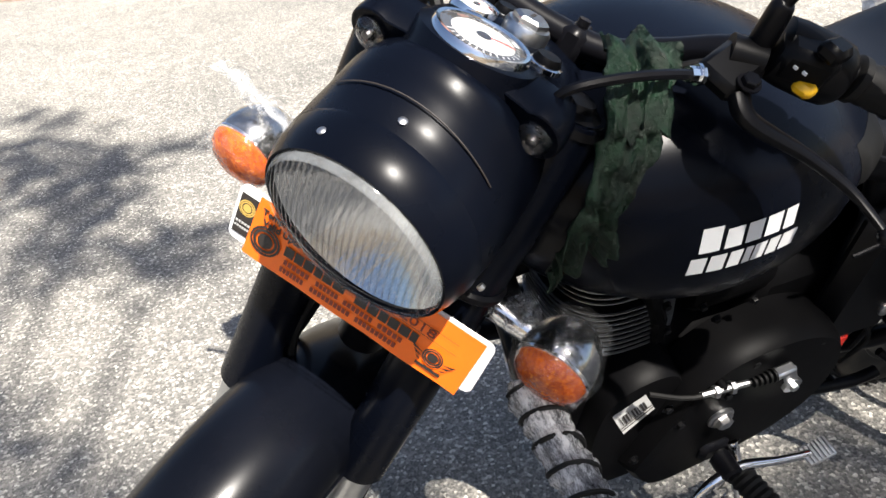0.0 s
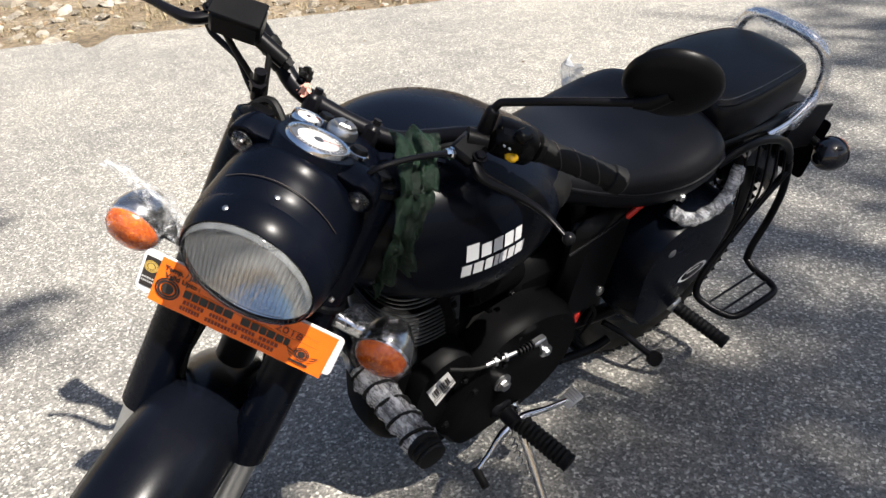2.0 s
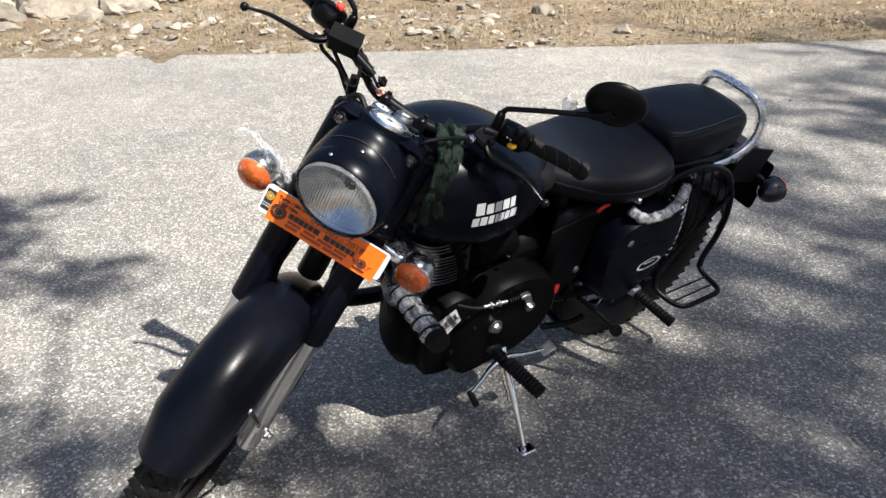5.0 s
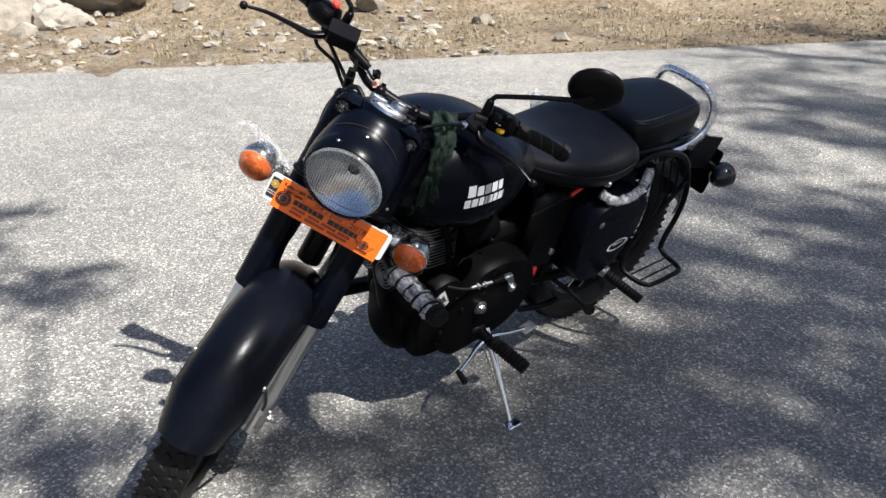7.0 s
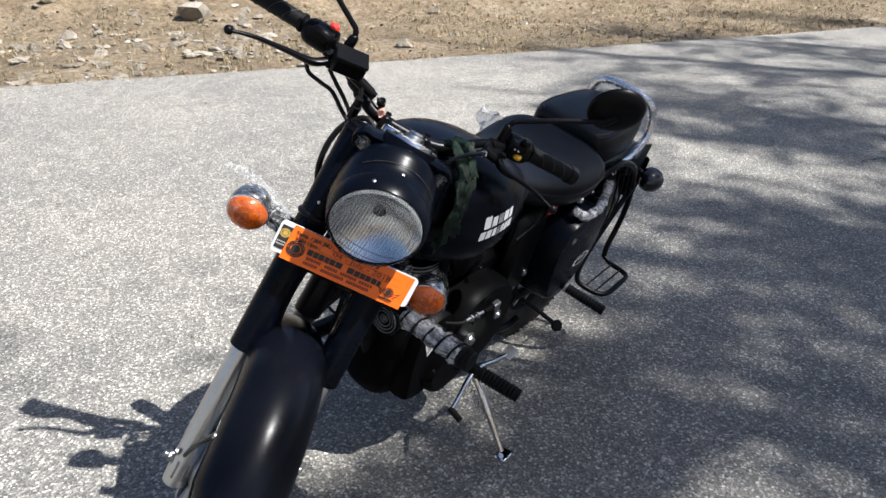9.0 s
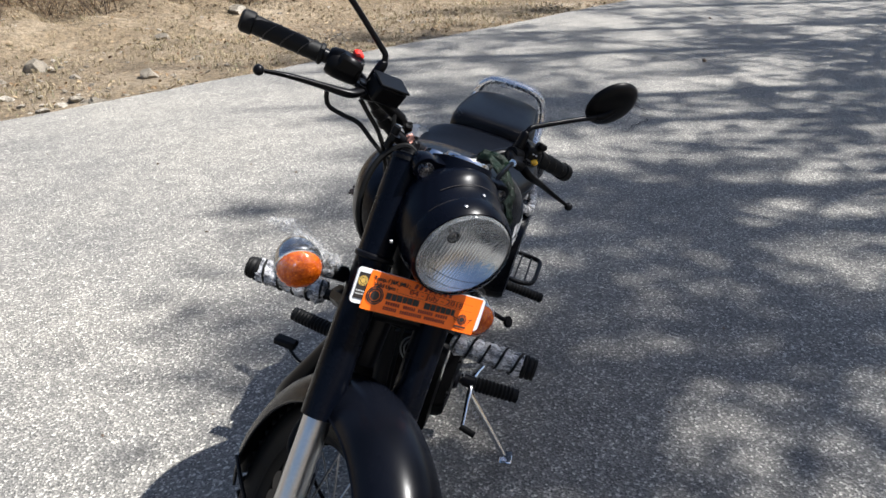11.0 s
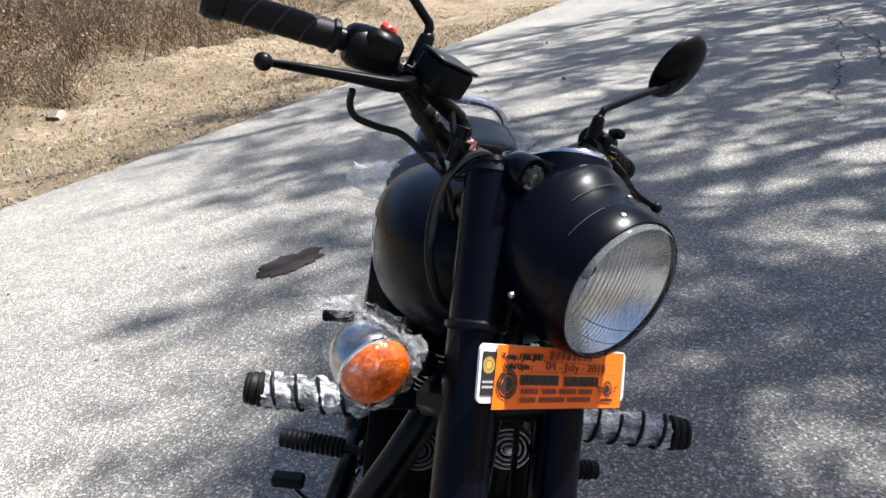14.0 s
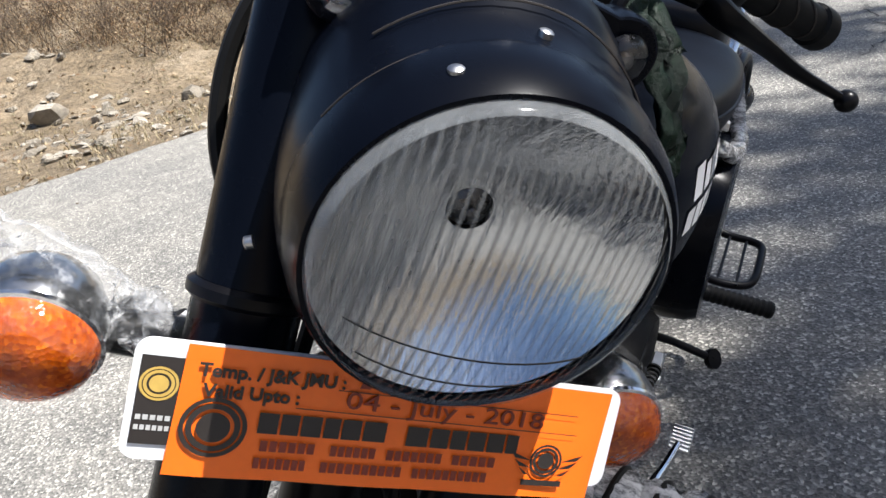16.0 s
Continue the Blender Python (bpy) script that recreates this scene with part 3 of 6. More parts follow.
for i, (x, y, r) in enumerate(big_stones):
    y -= 0.35 + 0.07 * max(0.0, x)
    z = height(x, y)
    thing("rock", stone_geo(r, i + 3, 0.62 if r < 0.35 else 0.8), M_STONE, "pale weathered limestone rock half sunk in the verge" if r > 0.14 else "small pale limestone rock on the dry verge",
          "rock", "rocks on the verge", m=pose(x, y, z + r * 0.12, rnd.uniform(-12, 12), rnd.uniform(-12, 12), rnd.uniform(0, 360)), sharp=28)

protos = [stone_geo(1.0, 60 + i, rnd.uniform(0.4, 0.75)) for i in range(9)]
gravel = Geo()
for i in range(8200):
    x = rnd.uniform(-8, 15)
    d = rnd.uniform(0, 1) ** 1.5 * 7.5
    y = edge_far(x) + 0.04 + d
    if noise.noise(Vector((x * 0.8, y * 0.8, 3))) < rnd.uniform(-0.7, 0.35) * (1 if x < 7 else 0.2):
        continue
    if x > 2.6 and rnd.random() < 0.62:
        continue
    r = 0.010 + 0.055 * rnd.random() ** 3.2 * (1.5 if x < 2.6 else 0.45)
    q = pose(x, y, height(x, y) + r * 0.15, rnd.uniform(-20, 20), rnd.uniform(-20, 20), rnd.uniform(0, 360)) @ Matrix.Scale(r, 4)
    p = protos[i % 9]
    gravel.add([q @ Vector(v) for v in p.v], p.f)
thing("gravel", gravel, M_STONE, "scattered pale pebbles and broken stones on the verge", "gravel", kind="stuff", sharp=28)

grit = Geo()
for i in range(260):
    x, y = rnd.uniform(-3, 12), rnd.uniform(-2, 6.6)
    r = 0.003 + 0.008 * rnd.random() ** 3
    p = protos[i % 9]
    q = pose(x, y, r * 0.3, 0, 0, rnd.uniform(0, 360)) @ Matrix.Scale(r, 4)
    grit.add([q @ Vector(v) for v in p.v], p.f)
thing("grit", grit, M_BARK, "loose dark grit and crumbs lying on the road", "grit", kind="stuff", sharp=28)
for x, y, r in ((6.71, 2.44, 0.035), (7.15, 6.15, 0.05), (9.8, 3.4, 0.03)):
    thing("clod", stone_geo(r, 7, 0.7), M_BARK, "small dark clod lying on the asphalt", "clod", "clods on the road", m=pose(x, y, r * 0.4), sharp=28)


def blades(count, where, lean, long):
    g = Geo()
    for i in range(count):
        x, y = where(rnd)
        z = height(x, y) - 0.005
        n = rnd.randint(3, 6)
        for _ in range(n):
            a, h, w = rnd.uniform(0, 6.283), long * rnd.uniform(0.35, 1.0), rnd.uniform(0.002, 0.0045)
            t = lean * rnd.uniform(0.4, 1.5)
            dx, dy = math.cos(a), math.sin(a)
            bx, by = x + rnd.uniform(-0.03, 0.03), y + rnd.uniform(-0.03, 0.03)
            sx, sy = -dy * w, dx * w
            m1 = (bx + dx * h * t * 0.35, by + dy * h * t * 0.35, z + h * 0.55)
            m2 = (bx + dx * h * t, by + dy * h * t, z + h * max(0.15, 1 - 0.5 * t))
            g.add([(bx - sx, by - sy, z), (bx + sx, by + sy, z), (m1[0] + sx * 0.8, m1[1] + sy * 0.8, m1[2]), (m1[0] - sx * 0.8, m1[1] - sy * 0.8, m1[2]), m2],
                  [(0, 1, 2, 3), (3, 2, 4)])
    return g


def verge_spot(r):
    while True:
        x = r.uniform(-7, 17)
        y = edge_far(x) + 0.03 + r.random() ** 1.25 * 6.5
        if noise.noise(Vector((x * 0.7, y * 0.7, 11))) + (0.25 if x > 4 else -0.05) > r.uniform(-0.5, 0.4):
            return x, y


thing("grass", blades(9000, verge_spot, 1.0, 0.10), M_GRASS, "short straw-coloured dry grass on the verge", "grass", kind="stuff", sharp=0)

leaves = Geo()
for i in range(7500):
    x = rnd.uniform(-6, 18)
    y = edge_far(x) - 0.02 + rnd.random() ** 1.2 * 6
    if rnd.random() > (1.0 if x > 5 else 0.45):
        continue
    r = rnd.uniform(0.012, 0.04)
    q = pose(x, y, height(x, y) + 0.012, rnd.uniform(-35, 35), rnd.uniform(-35, 35), rnd.uniform(0, 360))
    leaves.add([q @ Vector(v) for v in ((-r, 0, 0), (0, -r * 0.5, r * 0.2), (r, 0, 0), (0, r * 0.5, r * 0.2))], [(0, 1, 2), (0, 2, 3)])
thing("leaf_litter", leaves, M_DRYLEAF, "brown dry leaves and needles strewn along the road edge", "leaf litter", kind="stuff", sharp=0)


def shrub_geo(seed, size, stems):
    r = random.Random(seed)
    g = Geo()

    def branch(p, d, length, rad, depth):
        q = p + d * length * 0.5 + Vector((r.uniform(-1, 1), r.uniform(-1, 1), r.uniform(-0.3, 0.3))) * length * 0.14
        e = p + d * length
        g.tube([p, q, e], [rad, rad * 0.75, rad * 0.45], n=4, k=2, cap=False)
        if depth:
            for _ in range(r.randint(2, 4)):
                t = r.uniform(0.35, 1.0)
                nd = (d + Vector((r.uniform(-1, 1), r.uniform(-1, 1), r.uniform(-0.45, 0.7))) * 0.85).normalized()
                branch(p.lerp(e, t), nd, length * r.uniform(0.4, 0.7), rad * 0.5, depth - 1)

    for _ in range(stems):
        a = r.uniform(0, 6.283)
        d = Vector((math.cos(a) * r.uniform(0.2, 0.9), math.sin(a) * r.uniform(0.2, 0.9), 1)).normalized()
        branch(Vector((r.uniform(-0.25, 0.25), r.uniform(-0.25, 0.25), -0.03)) * size, d, size * r.uniform(0.5, 0.85), 0.0075 * size, 3)
    return g


def shrub_leaves(seed, size, count):
    r = random.Random(seed)
    g = Geo()
    for _ in range(count):
        p = Vector((r.gauss(0, 0.32), r.gauss(0, 0.32), abs(r.gauss(0.25, 0.28)))) * size
        s = r.uniform(0.008, 0.022) * size
        q = Matrix.Translation(p) @ Euler((r.uniform(0, 6), r.uniform(0, 6), r.uniform(0, 6))).to_matrix().to_4x4()
        g.add([q @ Vector(v) for v in ((-s, 0, 0), (0, -s * 0.45, 0), (s, 0, 0), (0, s * 0.45, 0))], [(0, 1, 2, 3)])
    return g


shrub_sets = []
for s in range(3):
    e = tagged(new("shrub"), "leafless tangled brown thorn shrub on the dry bank", "shrub", "scrub on the bank")
    part("branch_tangle", shrub_geo(30 + s, 1.0, 15), M_TWIG, e, sharp=60)
    part("dead_foliage", shrub_leaves(40 + s, 1.0, 1500), M_DRYLEAF, e, "curled brown dead leaves", sharp=0)
    shrub_sets.append(e)
spots = [(6.3, 9.6, 0.9), (7.2, 9.2, 1.0), (8.0, 9.7, 1.1), (9.0, 9.3, 1.0), (5.6, 10.6, 1.0), (6.9, 10.8, 1.3), (8.6, 10.9, 1.3), (10.3, 9.8, 1.1), (11.6, 10.4, 1.2), (9.9, 11.6, 1.4),
         (12.8, 9.6, 1.0), (14.2, 10.3, 1.2), (5.2, 12.2, 1.1), (7.5, 12.4, 1.5), (11.0, 12.4, 1.5), (15.8, 9.8, 1.1), (17.5, 10.5, 1.3), (4.3, 11.6, 0.8), (13.4, 12.0, 1.4),
         (6.0, 14.0, 1.7), (8.2, 14.2, 1.8), (10.4, 14.0, 1.9), (12.6, 14.2, 1.8), (15.0, 13.0, 1.8), (17.6, 12.8, 1.9), (20.0, 11.5, 1.8), (22.5, 11.0, 1.8), (4.6, 14.6, 1.5), (2.8, 14.4, 1.3), (9.4, 16.5, 2.2), (13.0, 16.5, 2.2), (6.8, 16.8, 2.2),
         (17.0, 16.0, 2.3), (4.2, 17.5, 2.0), (21.0, 14.5, 2.3), (1.4, 15.5, 1.2), (8.4, 9.9, 0.8), (7.0, 10.0, 0.8), (9.6, 10.4, 1.0), (3.2, 12.9, 0.9), (11.0, 9.4, 0.8), (24.5, 12.5, 2.2), (10.8, 19.0, 2.6), (15.0, 19.5, 2.6), (7.0, 20.0, 2.6), (20.0, 19.0, 2.8)]
spots = [(x, y + (0.6 if y < 10 and x < 13 else -0.3), s) for x, y, s in spots]
spots += [(6.0, 10.7, 1.0), (6.6, 11.2, 1.1), (7.4, 11.0, 1.2), (8.1, 11.4, 1.2), (8.9, 11.2, 1.2), (9.6, 11.0, 1.1), (10.4, 11.3, 1.2), (11.3, 11.2, 1.2), (12.2, 11.1, 1.2), (5.5, 11.4, 1.1), (7.0, 12.0, 1.4), (8.6, 12.3, 1.5), (10.0, 12.6, 1.5), (11.8, 12.6, 1.5)]
spots += [(3.6, 10.4, 0.9), (4.2, 10.9, 1.0), (4.9, 10.3, 0.9), (5.2, 11.7, 1.2), (4.4, 12.0, 1.2), (3.4, 11.6, 1.1), (10.9, 10.6, 1.0), (12.6, 10.2, 1.1), (13.2, 11.3, 1.2), (11.2, 13.4, 1.4), (9.2, 13.2, 1.4), (7.8, 12.9, 1.4),
          (3.1, 10.9, 0.6), (3.4, 11.4, 0.8), (2.6, 11.9, 0.8), (2.9, 12.6, 1.0), (4.3, 10.4, 0.6), (2.2, 12.1, 0.7)]
for i, (x, y, s) in enumerate(spots):
    m = pose(x, y, height(x, y), 0, 0, rnd.uniform(0, 360))
    ob = shrub_sets[i % 3]
    if i < 3:
        ob.matrix_basis, ob.scale = m, (s, s, s)
        ob.matrix_basis = m @ Matrix.Scale(s, 4)
    else:
        c = copy_thing(ob, m)
        c.matrix_basis = m @ Matrix.Scale(s, 4)


# ---- roadside trees out of view, laid out so their crowns throw the dappled shade ----
def clump(r, c, rad, count, g, size):
    for _ in range(count):
        p = c + Vector((r.gauss(0, 0.5), r.gauss(0, 0.5), r.gauss(0, 0.32))) * rad
        s = size * r.uniform(0.6, 1.3)
        q = Matrix.Translation(p) @ Euler((r.uniform(-0.9, 0.9), r.uniform(-0.9, 0.9), r.uniform(0, 6.28))).to_matrix().to_4x4()
        g.add([q @ Vector(v) for v in ((-s, 0, 0), (0, -s * 0.28, 0), (s, 0, 0), (0, s * 0.28, 0))], [(0, 1, 2, 3)])


def past_sunlit_edge(x, y, z):
    """How far a twig's shadow falls inside ground kept sunlit; such twigs are culled."""
    fx, fy = x - 0.455 * z, y + 0.571 * z
    edge = 0.0 + max(0.0, fy - 1.2) * 0.5 if fy < 2.0 else 0.44 + (fy - 2.0) * 0.42 if fy < 3.1 else 0.9 + (fy - 3.1) * 0.75 if fy < 3.9 else 1.5 + (fy - 3.9) * 2.6 if fy < 4.7 else 3.58 + (fy - 4.7) * 0.7
    edge += 0.13 * math.sin(fy * 5.3) + 0.08 * math.sin(fy * 13.1 + 1)
    return edge - fx


def roadside_tree(x, y, h, spread_r, low, seed, density=1.0, shade_tufts=()):
    r = random.Random(seed)
    e = tagged(new("pine_tree"), "tall roadside pine with a straight trunk and ragged dark green crown", "tree", "roadside trees")
    z0 = height(x, y)
    e.matrix_basis = pose(x, y, z0)
    trunk, crown = Geo(), Geo()
    bend = Vector((r.uniform(-0.3, 0.3), r.uniform(-0.3, 0.3), 0))
    trunk.tube([(0, 0, -0.2), bend * 0.4 + Vector((0, 0, h * 0.4)), bend + Vector((0, 0, h * 0.75)), bend * 1.2 + Vector((0, 0, h))], [0.17, 0.13, 0.08, 0.02], n=10, k=5)
    z = low
    while z < h:
        t = (z - low) / max(0.1, h - low)
        reach = spread_r * (1 - t) ** 0.7 * r.uniform(0.6, 1.15) + 0.25
        a = r.uniform(0, 6.283)
        d = Vector((math.cos(a), math.sin(a), r.uniform(-0.15, 0.3)))
        p0 = bend * (z / h) + Vector((0, 0, z))
        p1 = p0 + d * reach
        if past_sunlit_edge(p1.x + x, p1.y + y, p1.z + z0) > 0.1:
            z += r.uniform(0.22, 0.42)
            continue
        trunk.tube([p0, p0.lerp(p1, 0.5) + Vector((0, 0, 0.12)), p1], [0.045, 0.03, 0.008], n=5, k=3)
        for _ in range(max(2, int(reach * 2.6 * density))):
            u = r.uniform(0.3, 1.05)
            c, rad = p0.lerp(p1, u) + Vector((r.gauss(0, 0.28), r.gauss(0, 0.28), r.gauss(0, 0.15))), r.uniform(0.22, 0.5)
            keep = r.random()
            if past_sunlit_edge(c.x + x, c.y + y, c.z + z0) > -0.45 * rad and keep > 0.015:
                continue
            clump(r, c, rad, int(30 * max(0.9, density)) if seed < 76 else 18, crown, 0.095 if seed < 76 else 0.125)
        z += r.uniform(0.22, 0.42)
    for fx, fy, lz, rad, count in shade_tufts:                                  # added long side limbs, end tuft placed to shade the ground at fx, fy
        tip = Vector((fx + 0.455 * lz - x, fy - 0.571 * lz - y, lz - z0))
        root = bend * (lz / h) + Vector((0, 0, lz - 0.9))
        trunk.tube([root, root.lerp(tip, 0.5) + Vector((0, 0, 0.15)), tip], [0.05, 0.03, 0.008], n=5, k=4)
        for _ in range(count):
            clump(r, tip + Vector((r.gauss(0, 0.55), r.gauss(0, 0.55), r.gauss(0, 0.3))) * rad, r.uniform(0.12, 0.24), 34, crown, 0.08)
    part("trunk", trunk, M_BARK, e)
    part("crown", crown, M_LEAF, e, sharp=0)
    return e


# trunks stand on the near roadside, towards the sun; crowns fitted to the shade
TREES = [(5.8, -5.1, 12.4, 1.5, 9.0, 1.2), (5.1, -5.2, 11.5, 1.45, 8.6, 1.55), (4.3, -5.4, 9.0, 1.6, 5.0, 0.5), (6.4, -5.2, 9.8, 2.0, 3.8, 0.5), (7.3, -5.3, 13.2, 2.4, 4.2, 0.8), (6.5, -5.3, 12.8, 1.5, 9.4, 1.0), (3.0, -5.0, 9.2, 1.9, 3.8, 0.7), (8.6, -5.9, 16.0, 2.4, 4.6, 1.0),
         (10.0, -5.1, 15.8, 2.4, 4.6, 1.0), (11.7, -5.6, 18.8, 2.6, 5.0, 1.1), (13.8, -5.2, 22.5, 2.7, 5.0, 1.0), (16.2, -5.8, 22.5, 2.7, 5.0, 0.85), (18.8, -5.3, 21.5, 2.6, 5.0, 0.8)]
# unseen tufts added for single shade patches: ground x, y, height, radius, count
SHADE_TUFTS = [(-1.60, 2.95, 8.3, 0.34, 10), (-2.0, 3.4, 8.6, 0.3, 7), (-0.90, 2.22, 8.0, 0.12, 3), (-1.28, 2.35, 8.1, 0.16, 4), (-1.02, 0.90, 7.6, 0.20, 7), (-1.40, 1.15, 7.8, 0.24, 7), (-0.92, 1.28, 7.7, 0.10, 2), (-0.62, 1.22, 7.7, 0.14, 3),
          (0.30, 0.88, 8.4, 0.36, 8), (0.66, 0.95, 8.6, 0.36, 8), (0.92, 0.74, 8.7, 0.32, 7), (0.14, 1.08, 8.2, 0.26, 4)]
for i, (x, y, h, s, low, thick) in enumerate(TREES):
    roadside_tree(x, y, h, s, low, 70 + i, thick, SHADE_TUFTS if i == 6 else ())

# ---- motorcycle ----
# machine axes: x forward, y to its left, z up, origin under the front axle; it leans on its side stand and its bars are turned left
HEADING, LEAN_ANGLE, STEER_ANGLE, RAKE = radians(21.86), radians(16.15), radians(39.88), radians(27.5)
FWD = Vector((-math.cos(HEADING), -math.sin(HEADING), 0))
SIDE = Vector((math.sin(HEADING), -math.cos(HEADING), 0))
LEFT = SIDE * math.cos(LEAN_ANGLE) - Vector((0, 0, math.sin(LEAN_ANGLE)))
UP = Vector((0, 0, math.cos(LEAN_ANGLE))) + SIDE * math.sin(LEAN_ANGLE)
BIKE = Matrix((FWD, LEFT, UP)).transposed().to_4x4()
BIKE.translation = (-0.2426, 1.0289, 0)
BIKE = BIKE @ Matrix.Scale(1.012, 4)
AX = Vector((-math.sin(RAKE), 0, math.cos(RAKE)))        # steering axis
AX_FWD = Vector((math.cos(RAKE), 0, math.sin(RAKE)))
A0 = Vector((-0.053, 0, 0.292))
STEER = Matrix.Translation(A0) @ Matrix.Rotation(STEER_ANGLE, 4, AX) @ Matrix.Translation(-A0)

bike = tagged(new("motorcycle"), "matte black classic single-cylinder motorcycle leaning on its side stand", "motorcycle")
bike.empty_display_size = 0.2
bike.matrix_basis = BIKE


def P(name, geo, mat, label="", steer=False, sharp=38):
    return part(name, geo, mat, bike, label, STEER if steer else None, sharp)


def wheel(center, R, w, rim_r, steer, disc_side, name):
    c = Vector(center)
    prof = [(rim_r + 0.004, -w * 0.36), (rim_r + 0.022, -w * 0.47), (R - 0.034, -w * 0.5), (R - 0.014, -w * 0.42), (R - 0.004, -w * 0.25), (R, 0),
            (R - 0.004, w * 0.25), (R - 0.014, w * 0.42), (R - 0.034, w * 0.5), (rim_r + 0.022, w * 0.47), (rim_r + 0.004, w * 0.36)]
    t = P(name, Geo().lathe(prof, c, (0, 1, 0), 72, False), M_RUBBER, "black ribbed road tyre on a spoked wheel", steer)
    tread = Geo()
    for i in range(60):
        a = 2 * math.pi * i / 60
        for s in (-1, 1):
            for (y, half) in ((0.14, 0.10), (0.37, 0.09)):
                r = R - (0.0024 if y < 0.3 else 0.0122)
                o = a + (0.5 * 2 * math.pi / 60 if s > 0 else 0)
                q = c + Vector((math.cos(o) * r, s * w * y, math.sin(o) * r))
                rot = Matrix.Rotation(-o, 3, "Y")
                tread.box(q, (0.007, w * half * 2, 0.023), rot @ Matrix.Rotation(radians(28 * s), 3, "X"), 0.0015)
    tagged(part("tread", tread, M_RUBBER, t), kind="stuff")
    rim = Geo().lathe([(rim_r - 0.012, -w * 0.22), (rim_r + 0.002, -w * 0.30), (rim_r + 0.010, -w * 0.40), (rim_r + 0.012, -w * 0.36), (rim_r + 0.004, -w * 0.28),
                       (rim_r - 0.006, 0), (rim_r + 0.004, w * 0.28), (rim_r + 0.012, w * 0.36), (rim_r + 0.010, w * 0.40), (rim_r + 0.002, w * 0.30), (rim_r - 0.012, w * 0.22), (rim_r - 0.016, 0)], c, (0, 1, 0), 64, False)
    part("rim", rim, M_BLACK, t, "black rim")
    hub = Geo().lathe([(0.012, -0.075), (0.035, -0.06), (0.062, -0.045), (0.062, -0.036), (0.034, -0.03), (0.034, 0.03), (0.066, 0.036), (0.066, 0.045), (0.035, 0.06), (0.012, 0.075)], c, (0, 1, 0), 28)
    part("hub", hub, M_ALLOY, t)
    sp = Geo()
    for i in range(36):
        a = 2 * math.pi * i / 36
        s = 1 if i % 2 else -1
        b = a + (0.42 if i % 4 < 2 else -0.42)
        p0 = c + Vector((0.06 * math.cos(b), s * 0.042, 0.06 * math.sin(b)))
        p1 = c + Vector(((rim_r - 0.008) * math.cos(a), s * 0.008, (rim_r - 0.008) * math.sin(a)))
        sp.tube([p0, p1], 0.0019, 5, 1)
    each("spoke", sp, M_STEEL, t)
    if disc_side:
        y = disc_side * 0.062
        turn = [2 * math.pi * k / 48 for k in range(49)]
        d = Geo().loft([[c + Vector((math.cos(a) * r, y + yy, math.sin(a) * r)) for r, yy in ((0.09, -0.0022), (0.139, -0.0022), (0.139, 0.0022), (0.09, 0.0022))] for a in turn], True, False, False)
        disc = part("brake_disc", d, M_STEEL, t, "drilled steel brake disc")
        arms = Geo()
        for k in range(6):
            a = 2 * math.pi * k / 6
            arms.tube([c + Vector((math.cos(a) * 0.05, y * 0.8, math.sin(a) * 0.05)), c + Vector((math.cos(a + 0.25) * 0.095, y, math.sin(a + 0.25) * 0.095))], 0.006, 6, 1)
        each("disc_arm", arms, M_STEEL, t)
        holes = Geo()
        for k in range(30):
            a = 2 * math.pi * k / 30
            r = (0.103, 0.115, 0.127)[k % 3]
            holes.lathe([(0.004, -0.003), (0.004, 0.003)], c + Vector((math.cos(a) * r, y, math.sin(a) * r)), (0, 1, 0), 8)
        each("disc_hole", holes, M_INK, t)
    return t


def fender(center, R, hw, drop, a0, a1, nose=0.0):
    c, rings = Vector(center), []
    N, S = 56, 15
    for i in range(N + 1):
        a = radians(a0 + (a1 - a0) * i / N)
        e = min(i, N - i) / N
        k = min(1.0, 0.80 + e * 2.2)
        outer, inner = [], []
        for j in range(S):
            s = -1 + 2 * j / (S - 1)
            y = hw * k * math.sin(s * math.pi / 2 * 0.98)
            r = R - drop * (1 - math.cos(s * math.pi / 2 * 0.98))
            outer.append(c + Vector((math.cos(a) * r, y, math.sin(a) * r)))
            inner.append(c + Vector((math.cos(a) * (r - 0.003), y * 0.965, math.sin(a) * (r - 0.003))))
        rings.append(outer + inner[::-1])
    return Geo().loft(rings)


# wheels and mudguards
FC, RC = (0, 0, 0.322), (-1.37, 0, 0.325)
wheel(FC, 0.322, 0.094, 0.236, True, -1, "front_wheel")
wheel(RC, 0.325, 0.112, 0.236, False, 0, "rear_wheel")
ff = P("front_mudguard", fender(FC, 0.368, 0.082, 0.075, 40, 205), M_FENDER, "deep satin black front mudguard", True, 50)
rim_roll = Geo()
for s in (-1, 1):
    rim_roll.tube([Vector(FC) + Vector((math.cos(radians(a)) * 0.294, s * 0.081 * min(1.0, 0.8 + min(a - 40, 205 - a) / 165 * 2.2), math.sin(radians(a)) * 0.294)) for a in range(40, 206, 5)], 0.0032, 6, 1)
part("rolled_edge", rim_roll, M_FENDER, ff)
bolts = Geo()
for s in (-1, 1):
    for a, r in ((70, 0.300), (128, 0.298), (192, 0.300)):
        bolts.lathe([(0.007, 0), (0.007, 0.003), (0.004, 0.005)], (math.cos(radians(a)) * r, s * 0.080, 0.322 + math.sin(radians(a)) * r), (0, s, 0), 10)
each("bolt", bolts, M_STEEL, ff, "small bright bolt")
stays = Geo()
for s in (-1, 1):
    for a in (70, 192):
        stays.tube([(0.0, s * 0.092, 0.335), (math.cos(radians(a)) * 0.16, s * 0.094, 0.322 + math.sin(radians(a)) * 0.16), (math.cos(radians(a)) * 0.298, s * 0.084, 0.322 + math.sin(radians(a)) * 0.298)], 0.0045, 7, 3)
